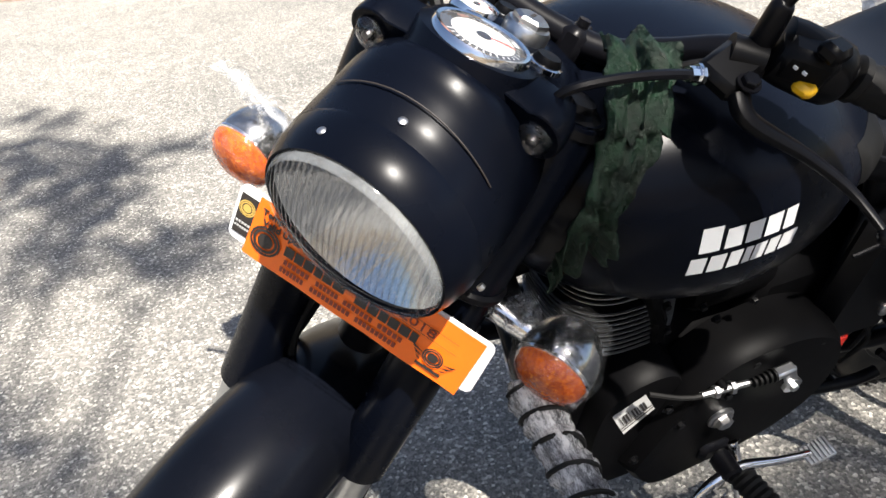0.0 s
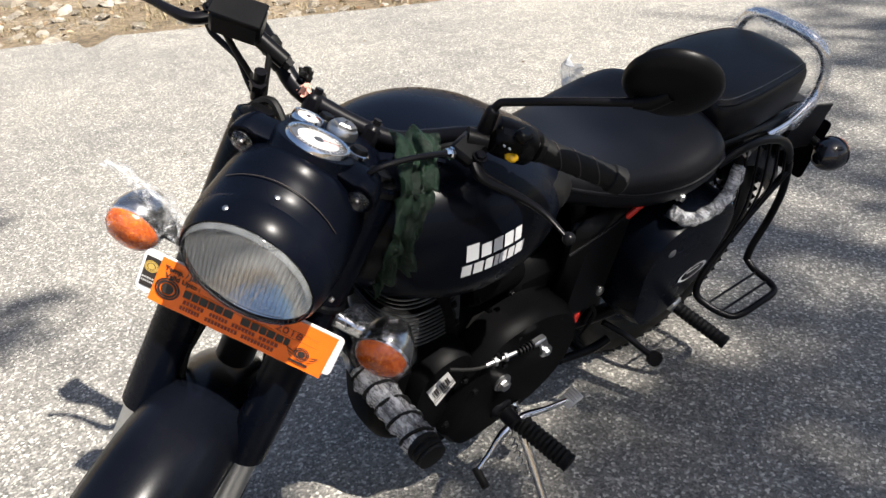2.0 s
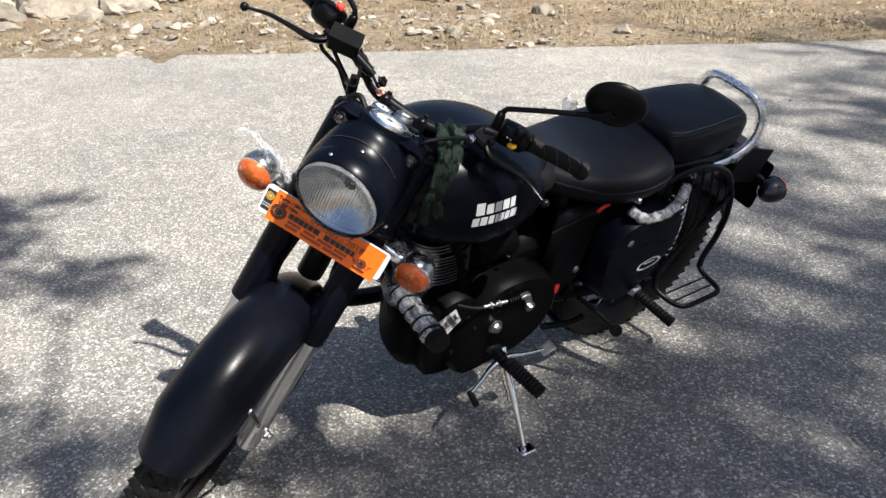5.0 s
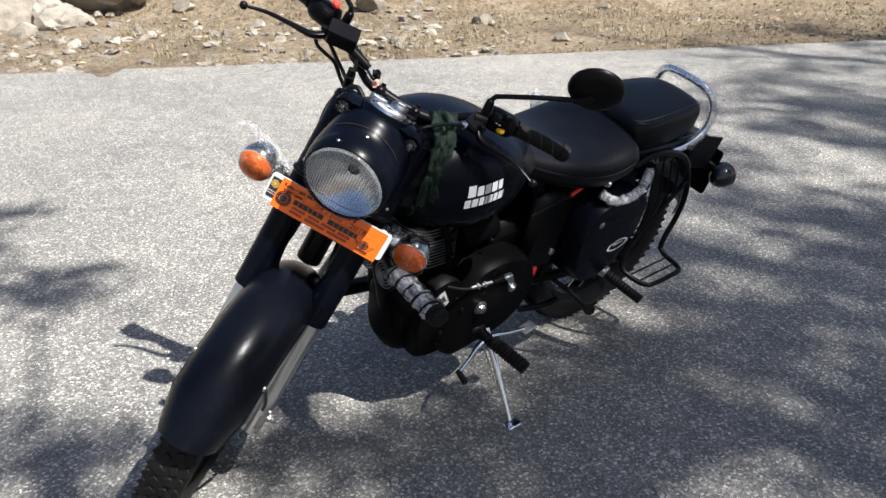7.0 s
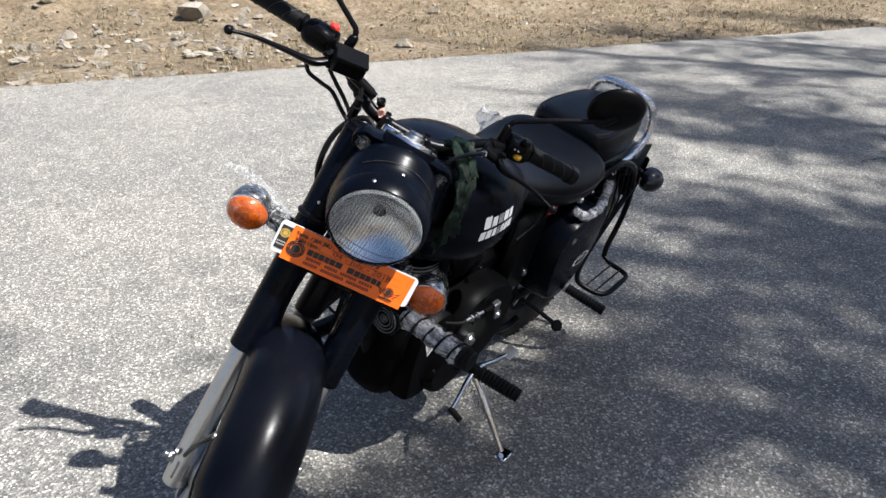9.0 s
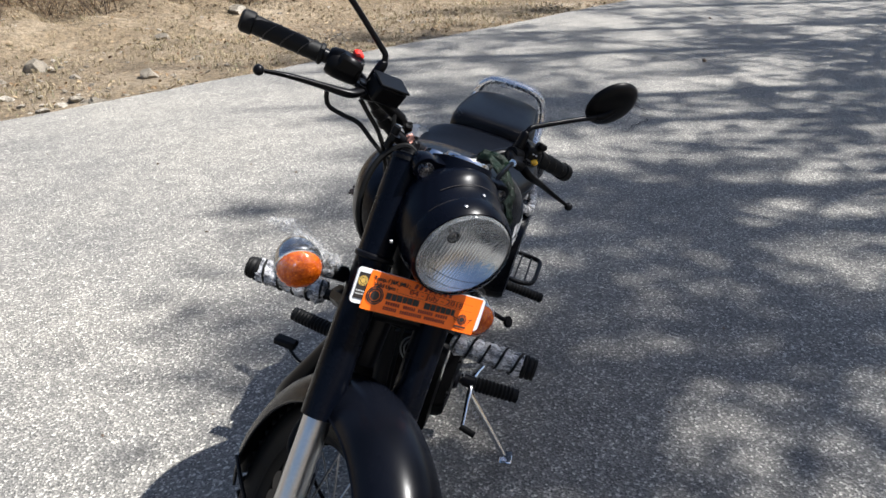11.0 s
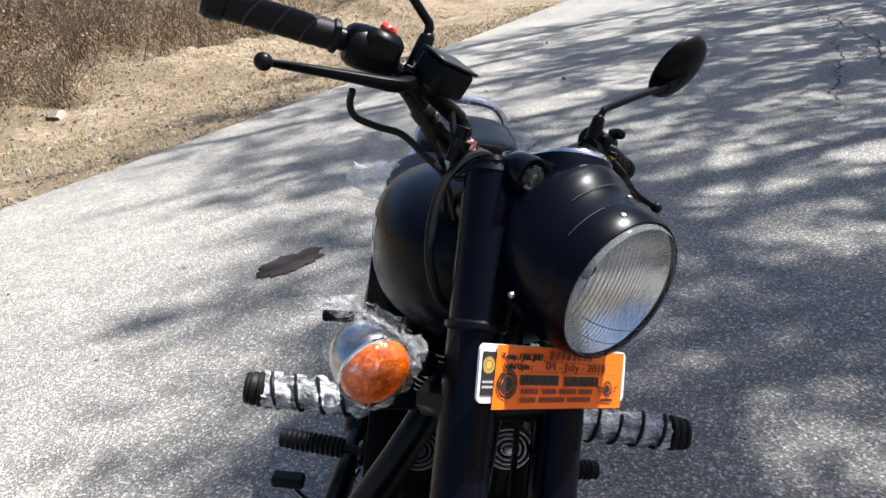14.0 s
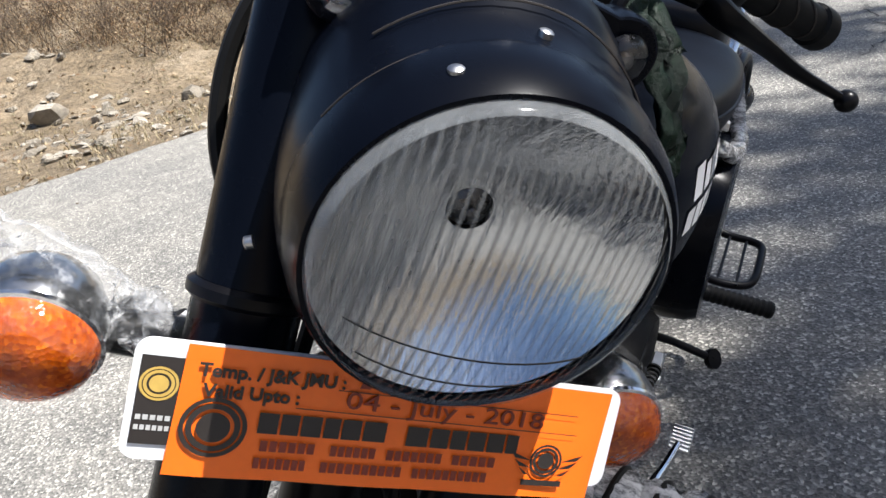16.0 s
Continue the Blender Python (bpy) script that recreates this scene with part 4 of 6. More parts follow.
each("mudguard_stay", stays, M_BLACK, bike, "", STEER)
P("rear_mudguard", fender(RC, 0.392, 0.098, 0.085, 8, 168), M_FENDER, "deep satin black rear mudguard", sharp=50)


# fork
def on_fork(y, z, off=0.0):
    """A point on a fork leg's axis at height z."""
    k = (z - 0.322) / AX.z
    return Vector((0, y, 0.322)) + AX * k + AX_FWD * off


for s in (-1, 1):
    leg = P("fork_leg", Geo().tube([on_fork(s * 0.086, 0.575), on_fork(s * 0.086, 0.79), on_fork(s * 0.086, 1.0), on_fork(s * 0.086, 1.012)], [0.0335, 0.033, 0.033, 0.026], 22, 4), M_TANK, "matte black shrouded telescopic fork leg", True)
    part("slider", Geo().tube([on_fork(s * 0.086, 0.285), on_fork(s * 0.086, 0.30), on_fork(s * 0.086, 0.56), on_fork(s * 0.086, 0.60)], [0.020, 0.0265, 0.0265, 0.026], 20, 3), M_ALLOY, leg, "bare alloy lower slider")
    part("collar", Geo().lathe([(0.034, -0.006), (0.0375, -0.003), (0.0375, 0.003), (0.034, 0.006)], on_fork(s * 0.086, 0.846), AX, 24), M_BLACK, leg)
    part("cap", Geo().lathe([(0.034, 0.0), (0.031, 0.010), (0.018, 0.016), (0.016, 0.022), (0.0, 0.023)], on_fork(s * 0.086, 1.008), AX, 20), M_PLASTIC, leg)
    lug = Geo().box(on_fork(s * 0.086, 0.312), (0.05, 0.042, 0.06), (0, -27, 0), 0.010)
    lug.hexbolt(on_fork(s * 0.107, 0.322), (0, s, 0), 0.012, 0.012)
    lug.lathe([(0.009, 0), (0.009, 0.022), (0.006, 0.025)], on_fork(s * 0.107, 0.322), (0, s, 0), 12)
    lug.hexbolt(on_fork(s * 0.107, 0.345, 0.018), (0, s, 0), 0.006, 0.006)
    part("axle_lug", lug, M_FIN, leg, "alloy axle clamp with bright nut")
cal = Geo().box((-0.085, -0.072, 0.43), (0.06, 0.05, 0.10), (0, -25, 0), 0.012)
cal.lathe([(0.02, 0), (0.02, 0.012)], (-0.085, -0.097, 0.44), (0, -1, 0), 16)
cal.lathe([(0.02, 0), (0.02, 0.012)], (-0.072, -0.097, 0.405), (0, -1, 0), 16)
P("brake_caliper", cal, M_BLACK, "black front disc brake caliper", True)
yoke = Geo().box(on_fork(0, 0.765, -0.03), (0.075, 0.235, 0.04), (0, -27.5, 0), 0.012)
yoke.tube([Vector((-0.24, 0, 0.63)) , on_fork(0, 0.80, -0.055)], 0.03, 14, 1)
P("lower_yoke", yoke, M_BLACK, "", True)
hose = Geo().tube([on_fork(-0.05, 0.97, -0.055), on_fork(-0.055, 0.88, -0.06), on_fork(-0.058, 0.72, -0.05), on_fork(-0.075, 0.60, -0.05), (-0.13, -0.105, 0.50), (-0.085, -0.085, 0.47)], 0.0055, 8, 6)
P("brake_hose", hose, M_RUBBER, "thin black brake hose", True)
speedo_cable = Geo().tube([on_fork(0.05, 0.86, -0.05), (-0.245, 0.045, 0.72), (-0.20, 0.07, 0.60), (-0.135, 0.105, 0.50), (-0.06, 0.108, 0.40), (0.0, 0.09, 0.34)], 0.0045, 7, 6)
P("speedometer_cable", speedo_cable, M_RUBBER, "", True)
loop = Geo().tube([on_fork(-0.04, 0.84, -0.03), (-0.20, -0.055, 0.70), (-0.165, -0.045, 0.62), (-0.175, -0.02, 0.585), (-0.20, -0.02, 0.62)], 0.0055, 7, 6)
P("cable_loop", loop, M_RUBBER, "", True)

# headlamp casing
HL = Vector((-0.1794, 0.0055, 0.9580))
rings = loft_x([(-0.188, 0.954, 0.0905, 1.0445, 0.8635, 2.0), (-0.197, 0.954, 0.0935, 1.0475, 0.8605, 2.0), (-0.212, 0.954, 0.0965, 1.0505, 0.8575, 2.0), (-0.232, 0.954, 0.0985, 1.0535, 0.856, 2.0),
                (-0.252, 0.955, 0.0985, 1.062, 0.858, 1.95), (-0.268, 0.956, 0.0975, 1.070, 0.860, 1.95), (-0.284, 0.957, 0.096, 1.071, 0.863, 2.05), (-0.31, 0.960, 0.094, 1.053, 0.870, 2.2), (-0.345, 0.963, 0.091, 1.034, 0.885, 2.3),
                (-0.390, 0.963, 0.086, 1.030, 0.905, 2.3), (-0.430, 0.960, 0.074, 1.004, 0.925, 2.4)], 48, 5)
casing = P("headlamp_casing", Geo().loft(rings, True, False, True).moved(Matrix.Translation((0, 0.0045, 0.0025))), M_TANK, "matte black headlamp casing that carries the instruments", True, 60)
ringg = Geo()
prof = [(0.0855, -0.002), (0.0866, 0.0020), (0.0888, 0.0022), (0.0915, -0.003), (0.0950, -0.014), (0.0974, -0.032), (0.0964, -0.037), (0.093, -0.030), (0.0855, -0.008)]
ringg.lathe(prof, HL, (1, 0, 0), 64, False)
part("lamp_rim", ringg, M_TANK, casing, "matte black lamp rim")
seams = Geo()
for x, r, lo, hi in ((-0.2135, 0.0969, 24, 156), (-0.243, 0.1010, 44, 136)):
    seams.tube([Vector((x, 0.0045 + math.cos(radians(a)) * r, 0.9567 + math.sin(radians(a)) * (r + (0.0062 * math.sin(radians(a)) ** 3 if x < -0.22 else 0.0)))) for a in range(lo, hi + 1, 4)], 0.00065, 5, 1)
each("seam", seams, M_INK, casing)
scr = Geo()
for x, y, z, ax in ((-0.193, -0.041, 1.0400, (0.05, -0.4, 1)), (-0.228, 0.003, 1.0562, (0, 0, 1)), (-0.236, -0.0985, 0.907, (0, -1, -0.5)), (-0.236, 0.1060, 0.907, (0, 1, -0.5))):
    scr.lathe([(0.0038, -0.003), (0.0038, 0.0010), (0.0022, 0.0020), (0.0, 0.0021)], (x, y, z), ax, 12)
each("screw", scr, M_STEEL, casing, "small bright cross-head screw")
lens = Geo()
front = [(0.0861 * math.sin(t), 0.024 * math.cos(t) - 0.002) for t in (math.pi / 2 * i / 12 for i in range(10, -1, -1))]
lens.lathe(front, HL, (1, 0, 0), 64, False)
lamp_glass = part("lens", lens, M_GLASS, casing, "fluted round headlamp glass", sharp=80)
lamp_glass.visible_shadow = False
edge_band = Geo().lathe([(0.0863, -0.003), (0.0862, 0.001), (0.0855, 0.0045), (0.0840, 0.0076), (0.0826, 0.0090)], HL, (1, 0, 0), 64, False)
part("glass_edge", edge_band, M_HAZE, casing, "hazy plain edge of the headlamp glass", sharp=80).visible_shadow = False
rules = Geo()
for zz, half in ((-0.040, 0.062), (-0.060, 0.050)):
    rules.tube([HL + Vector((0.0234 * math.sqrt(1 - (yy * yy + zz * zz) / 0.0863 ** 2) - 0.002, yy, zz + 0.10 * yy * yy / half)) for yy in (half * (k / 10 - 1) for k in range(21))], 0.0005, 5, 1)
each("prism_line", rules, M_PLASTIC, casing)
refl = Geo().lathe([(0.0849 * k, -0.004 - 0.050 * (1 - k * k)) for k in (1.0, 0.93, 0.85, 0.75, 0.64, 0.52, 0.40, 0.28, 0.15)], HL, (1, 0, 0), 56, False)
part("reflector", refl, M_BOWL, casing, "polished bowl reflector", sharp=80)
bulb = Geo().lathe([(0.012, -0.056), (0.008, -0.053), (0.0035, -0.051), (0.0035, -0.047), (0.002, -0.046), (0.0, -0.0455)], HL, (1, 0, 0), 20)
part("bulb", bulb, M_SMOKE, casing, "dull shielded bulb")

# pilot lamps
for s in (-1, 1):
    base = Vector((-0.305, 0.079, 1.040)) if s > 0 else Vector((-0.312, -0.078, 1.030))
    def teardrop(x, k):
        pts = []
        for i in range(26):
            a = radians(62 + 296 * i / 25)                      # round the lamp, open towards the point
            pts.append((0.0235 * math.cos(a), 0.0235 * math.sin(a)))
        pts.append((0.060, 0.027))
        return [base + Vector((x, -s * v * k, w * k)) for v, w in pts]
    pod = P("pilot_lamp", Geo().loft([teardrop(-0.034, 0.60), teardrop(-0.016, 0.93), teardrop(0.002, 1.0), teardrop(0.008, 0.96), teardrop(0.009, 0.9)]), M_TANK, "small pilot lamp in a pointed black pod", True, 30)
    part("glass", Geo().lathe([(0.0152, 0.007), (0.0145, 0.013), (0.010, 0.018), (0.0, 0.020)], base, (1, s * 0.12, -0.05), 20), M_CLEAR, pod, sharp=80).visible_shadow = False
    part("bowl", Geo().lathe([(0.0152, 0.0105), (0.010, 0.0100), (0.0045, 0.0095), (0.0035, 0.014), (0.0, 0.0145)], base, (1, s * 0.12, -0.05), 20, False), M_SMOKE, pod, sharp=40)
    part("screw", Geo().lathe([(0.004, 0), (0.004, 0.002), (0.0, 0.003)], base + Vector((0.009, -s * 0.033, 0.011)), (1, 0, 0), 10), M_STEEL, pod)

# instrument deck, square to the steering axis
DECK = Matrix((AX_FWD, Vector((0, 1, 0)), AX)).transposed().to_4x4()
DECK.translation = (-0.327, 0.003, 1.0585)
deck = Geo()
outline = [(0.0455 * math.cos(a) * (1.0 if math.cos(a) > 0 else 2.5), 0.053 * math.sin(a)) for a in (2 * math.pi * i / 40 for i in range(40))]
deck.loft([[Vector((x * k, y * k, z)) for x, y in outline] for k, z in ((1.10, -0.034), (1.03, -0.014), (1.01, -0.003), (0.985, 0.002), (0.9, 0.003))])
deck.moved(DECK)
dk = P("instrument_panel", deck, M_TANK, "black instrument panel on top of the headlamp casing", True, 50)


def gauge(name, x, y, r, label):
    o = DECK @ Vector((x, y, -0.0005))
    g = P(name, Geo().lathe([(r * 0.86, 0.004), (r * 0.90, 0.0090), (r * 0.98, 0.0095), (r * 1.03, 0.006), (r * 1.03, -0.004)], o, AX, 44, False), M_CHROME, label, True)
    part("dial", Geo().lathe([(r * 0.9, 0.0035), (r * 0.9, 0.0045)], o, AX, 36), M_DIAL, g, "pale dial")
    part("dial_band", Geo().lathe([(r * 0.66, 0.0047), (r * 0.66, 0.0053), (r * 0.89, 0.0053), (r * 0.89, 0.0047)], o, AX, 36, False), M_DIALBAND, g, "dark satin outer band of the dial")
    part("cover_glass", Geo().lathe([(r * 0.88, 0.0080), (r * 0.5, 0.0098), (0.0, 0.0102)], o, AX, 36, False), M_CLEAR, g, sharp=80).visible_shadow = False
    ticks = Geo()
    for i in range(25):
        a = radians(-40 + 260 * i / 24)
        ticks.box(DECK @ Vector((x - math.sin(a - 1.57) * r * 0.74, y + math.cos(a - 1.57) * r * 0.74, 0.0053)), (r * (0.14 if i % 4 == 0 else 0.08), r * 0.028, 0.0006), DECK.to_3x3() @ Matrix.Rotation(a, 3, "Z"), 0.0002)
    each("tick", ticks, M_LOGO, g, "white tick")
    part("needle", Geo().box(DECK @ Vector((x - 0.006, y + r * 0.28, 0.0061)), (r * 0.05, r * 0.72, 0.0008), DECK.to_3x3() @ Matrix.Rotation(0.5, 3, "Z"), 0.0003), M_RED, g, "red pointer")
    part("boss", Geo().lathe([(r * 0.16, 0.005), (r * 0.14, 0.0072), (0.0, 0.0076)], o, AX, 18), M_INK, g)
    return g


gauge("speedometer", 0.001, 0.001, 0.0410, "round speedometer with a chrome bezel and pale dial")
gauge("ammeter", -0.060, -0.034, 0.021, "small round ammeter with a chrome bezel")
o = DECK @ Vector((-0.070, 0.012, 0.003))
ig = P("ignition_switch", Geo().lathe([(0.021, 0), (0.021, 0.008), (0.019, 0.012), (0.012, 0.013)], o, AX, 26), M_ALLOY, "satin alloy ignition lock with a faceted cap", True)
part("cap", Geo().lathe([(0.0165, 0.010), (0.0165, 0.0165), (0.013, 0.019), (0.0, 0.0192)], o, AX, 6), M_STEEL, ig, "six-sided bright cap", sharp=20)
part("key_slot", Geo().box(o + AX * 0.0194, (0.010, 0.003, 0.001), DECK.to_3x3(), 0.0003), M_INK, ig)
for x, y, r in ((-0.034, 0.047, 0.0125), (-0.094, -0.018, 0.011)):
    kn = P("warning_lamp", Geo().lathe([(r, 0), (r, 0.006), (r * 0.8, 0.010), (0, 0.0105)], DECK @ Vector((x, y, 0.002)), AX, 20), M_PLASTIC, "", True)
    part("bezel", Geo().lathe([(r * 1.2, 0), (r * 1.2, 0.004), (r, 0.005)], DECK @ Vector((x, y, 0.001)), AX, 20, False), M_CHROME, kn)
plates = Geo().box(DECK @ Vector((-0.092, 0.010, 0.006)), (0.022, 0.034, 0.005), DECK.to_3x3(), 0.004)
P("deck_plate", plates, M_ALLOY, "bright alloy plate on the instrument panel", True)

# handlebar and its fittings
bar_pts = [(-0.535, 0.383, 1.063), (-0.512, 0.31, 1.075), (-0.486, 0.225, 1.080), (-0.476, 0.165, 1.058), (-0.466, 0.115, 1.026), (-0.446, 0.06, 1.008)]
bar_all = bar_pts + [(-0.446, -0.06, 1.008)] + [(x, -y, z) for x, y, z in reversed(bar_pts)][1:]
hb = P("handlebar", Geo().tube(bar_all, 0.0132, 14, 6), M_BLACK, "black tubular handlebar turned to its left", True)
for s in (-1, 1):
    clampg = Geo().box((-0.442, s * 0.045, 0.998), (0.038, 0.024, 0.045), (0, -27, 0), 0.006)
    clampg.lathe([(0.006, 0), (0.006, 0.006)], Vector((-0.450, s * 0.045, 1.020)), AX, 10)
    part("clamp", clampg, M_BLACK, hb)
    g0, g1 = (Vector((-0.492, 0.252, 1.081)), Vector((-0.5365, 0.386, 1.0625))) if s > 0 else (Vector((-0.497, -0.268, 1.080)), Vector((-0.5435, -0.407, 1.061)))
    d = (g1 - g0).normalized()
    L = (g1 - g0).length
    prof = [(0.0155, 0), (0.0195, 0.002), (0.0195, 0.008)] + [(0.0168 + (0.0006 if i % 2 else 0), 0.010 + (L - 0.03) * i / 16) for i in range(17)] + [(0.020, L - 0.018), (0.0205, L - 0.010), (0.0205, L), (0.016, L + 0.005), (0.0, L + 0.006)]
    grip = P("grip", Geo().lathe(prof, g0, d, 22), M_RUBBER, "black rubber handlebar grip with slanting grooves", True, 30)
    gro = Geo()
    for k in range(3):
        c = g0 + d * (0.032 + 0.032 * k)
        u = d.orthogonal().normalized()
        w = d.cross(u)
        gro.tube([c + d * (0.012 * math.sin(a)) + (u * math.cos(a) + w * math.sin(a)) * 0.0174 for a in (2 * math.pi * i / 20 for i in range(21))], 0.0011, 5, 1)
    each("groove", gro, M_INK, grip)
    sw = Geo()
    sc = Vector((-0.478, s * (0.215 if s > 0 else 0.228), 1.083))
    sw.lathe([(0.016, -0.028), (0.0225, -0.025), (0.024, -0.012), (0.024, 0.018), (0.0225, 0.030), (0.0185, 0.036)], sc, d, 20, squash=(1.0, 1.15))
    sw.box(sc + Vector((0.010, 0, 0.008)), (0.034, 0.046, 0.034), (0, 0, math.degrees(math.atan2(d.y, d.x)) - 90), 0.007)
    swo = P("switch_housing", sw, M_PLASTIC, "black moulded handlebar switch housing", True)
    if s > 0:
        part("indicator_switch", Geo().box(sc + Vector((0.024, 0.012, -0.004)), (0.016, 0.018, 0.012), (10, 0, -18), 0.004), M_YELLOW, swo, "yellow indicator switch")
        part("dip_switch", Geo().box(sc + Vector((0.016, 0.012, 0.031)), (0.026, 0.020, 0.014), (0, -12, -18), 0.004), M_PLASTIC, swo)
        marks = Geo()
        for q in (Vector((0.030, -0.004, 0.012)), Vector((0.0305, 0.004, 0.012))):
            marks.box(sc + q, (0.001, 0.004, 0.003), (0, 0, -18), 0.0002)
        each("mark", marks, M_LOGO, swo)
    else:
        part("stop_switch", Geo().box(sc + Vector((-0.008, 0.012, 0.028)), (0.020, 0.018, 0.012), (0, 12, 18), 0.004), M_RED, swo, "red engine stop switch")
    # lever
    inset = Vector((0.010, -0.016, 0.002)) if s > 0 else Vector((0, 0, 0))
    pv = Vector((-0.430, s * 0.205, 1.066)) + inset
    cut = 0.029 if s > 0 else -0.006                                     # the clutch lever is the shorter one
    lv = Geo().tube([pv, Vector((-0.416, s * (0.225 - cut * 0.3), 1.060)) + inset * 0.6, (-0.424, s * (0.275 - cut * 0.6), 1.050), (-0.430, s * (0.33 - cut * 0.9), 1.039), (-0.416, s * (0.372 - cut), 1.034)], [0.0145, 0.0130, 0.0095, 0.0076, 0.0054], 12, 5, squash=0.62)
    lv.ball((-0.415, s * (0.377 - cut), 1.0335), 0.0095, 9)
    lvo = P("lever", lv, M_BLACK, "black brake lever with a ball end" if s < 0 else "black clutch lever with a ball end", True)
    perch = Geo().box(Vector((-0.445, s * 0.188, 1.070)) + inset, (0.046, 0.040, 0.020), (0, 10, s * -15), 0.006)
    perch.lathe([(0.016, -0.014), (0.016, 0.014)], (-0.452, s * 0.175, 1.076), (-0.35, s, 0.0), 16)
    po = P("lever_perch", perch, M_PLASTIC, "", True)
    part("pivot_bolt", Geo().hexbolt(Vector((-0.432, s * 0.205, 1.079)) + inset, (0, 0, 1), 0.0075, 0.006), M_BLACK, po)
    # mirror
    st = Geo().tube([(-0.462, s * 0.180, 1.075), (-0.463, s * 0.178, 1.100), (-0.465, s * 0.176, 1.122), (-0.466, s * 0.1765, 1.128), (-0.467, s * 0.1795, 1.137), (-0.470, s * 0.189, 1.1435), (-0.482, s * 0.26, 1.183), (-0.494, s * 0.333, 1.221)], [0.0105, 0.0105, 0.0095, 0.006, 0.0056, 0.0056, 0.0056, 0.006], 10, 6)
    mo = P("mirror", st, M_BLACK, "round black rear-view mirror on a bent stem", True)
    mc = Vector((-0.503, s * 0.352, 1.252))
    mn = Vector((0.943, s * 0.19, -0.275)).normalized()
    part("shell", Geo().lathe([(0.0, 0.014), (0.022, 0.0125), (0.042, 0.0085), (0.055, 0.002), (0.0605, -0.006), (0.0595, -0.010), (0.055, -0.009)], mc, mn, 40), M_PLASTIC, mo, "domed black mirror back", sharp=60)
    part("mirror_glass", Geo().lathe([(0.056, -0.0095), (0.056, -0.0105)], mc, mn, 40), M_MIRROR, mo)
    part("joint", Geo().tube([(-0.492, s * 0.322, 1.215), (-0.496, s * 0.340, 1.225), mc + mn * 0.010], [0.0075, 0.0105, 0.0085], 10, 4), M_PLASTIC, mo)
res = P("fluid_reservoir", Geo().box((-0.425, -0.163, 1.090), (0.042, 0.065, 0.037), (0, 10, 14), 0.005), M_PLASTIC, "square black brake fluid reservoir", True)
part("cylinder_body", Geo().tube([(-0.446, -0.175, 1.072), (-0.443, -0.097, 1.048)], 0.0115, 12, 1).tube([(-0.4435, -0.108, 1.0515), (-0.4425, -0.088, 1.045)], 0.009, 6, 1), M_PLASTIC, res)
part("reservoir_cap", Geo().box((-0.4215, -0.163, 1.1095), (0.0435, 0.067, 0.004), (0, 10, 14), 0.002), M_PLASTIC, res)
for i, pts in enumerate((
        [(-0.468, -0.242, 1.032), (-0.478, -0.232, 1.015), (-0.474, -0.220, 1.003), (-0.464, -0.192, 1.002), (-0.450, -0.165, 1.005), (-0.430, -0.136, 0.993), (-0.412, -0.103, 0.976), (-0.410, -0.060, 0.930)],
        [(-0.440, -0.190, 1.052), (-0.432, -0.165, 1.035), (-0.425, -0.135, 1.015), (-0.422, -0.10, 0.98), (-0.43, -0.065, 0.93)],
        [(-0.440, -0.12, 1.06), (-0.418, -0.108, 1.02), (-0.405, -0.10, 0.985), (-0.385, -0.095, 0.99), (-0.36, -0.075, 1.012)],
        [on_fork(-0.055, 1.018, -0.012), on_fork(-0.085, 1.034, -0.022), on_fork(-0.114, 1.008, -0.042), on_fork(-0.126, 0.965, -0.052), on_fork(-0.120, 0.915, -0.058), on_fork(-0.095, 0.875, -0.062), on_fork(-0.06, 0.86, -0.066)],
        [(-0.352, -0.070, 1.012), (-0.345, -0.082, 1.028), (-0.352, -0.090, 1.024), (-0.375, -0.095, 1.000), (-0.40, -0.07, 0.95)])):
    P("cable", Geo().tube(pts, 0.0062 if i == 3 else 0.0044, 8, 6), M_RUBBER, "black sheathed control cable", True)
banjo = Geo().tube([(-0.405, -0.112, 1.0), (-0.408, -0.114, 1.045)], 0.0085, 10, 1)
banjo.tube([(-0.402, -0.112, 1.02), (-0.402, -0.112, 1.030)], 0.011, 6, 1)
P("hose_union", banjo, M_BLACK, "", True)
tag = Geo().ball((-0.443, -0.060, 1.018), (0.008, 0.008, 0.011), 10).bump(0.010, 190, 2)
tagged(P("thread_knot", tag, M_PINK, "faded pink thread knotted round the handlebar", True), "faded pink thread knotted round the handlebar")
kn = Geo().ball((-0.455, -0.070, 1.034), (0.010, 0.010, 0.012), 8).bump(0.008, 130, 5)
P("tape_end", kn, M_RUBBER, "loose black tape end on the handlebar", True)
tape = Geo()
for y, x, z in ((-0.112, -0.465, 1.024), (-0.132, -0.470, 1.037)):
    tape.lathe([(0.0145, -0.008), (0.0155, -0.006), (0.0155, 0.006), (0.0145, 0.008)], (x, y, z), (-0.22, -1, 0.6), 16)
each("tape", tape, M_RUBBER, bike, "", STEER)
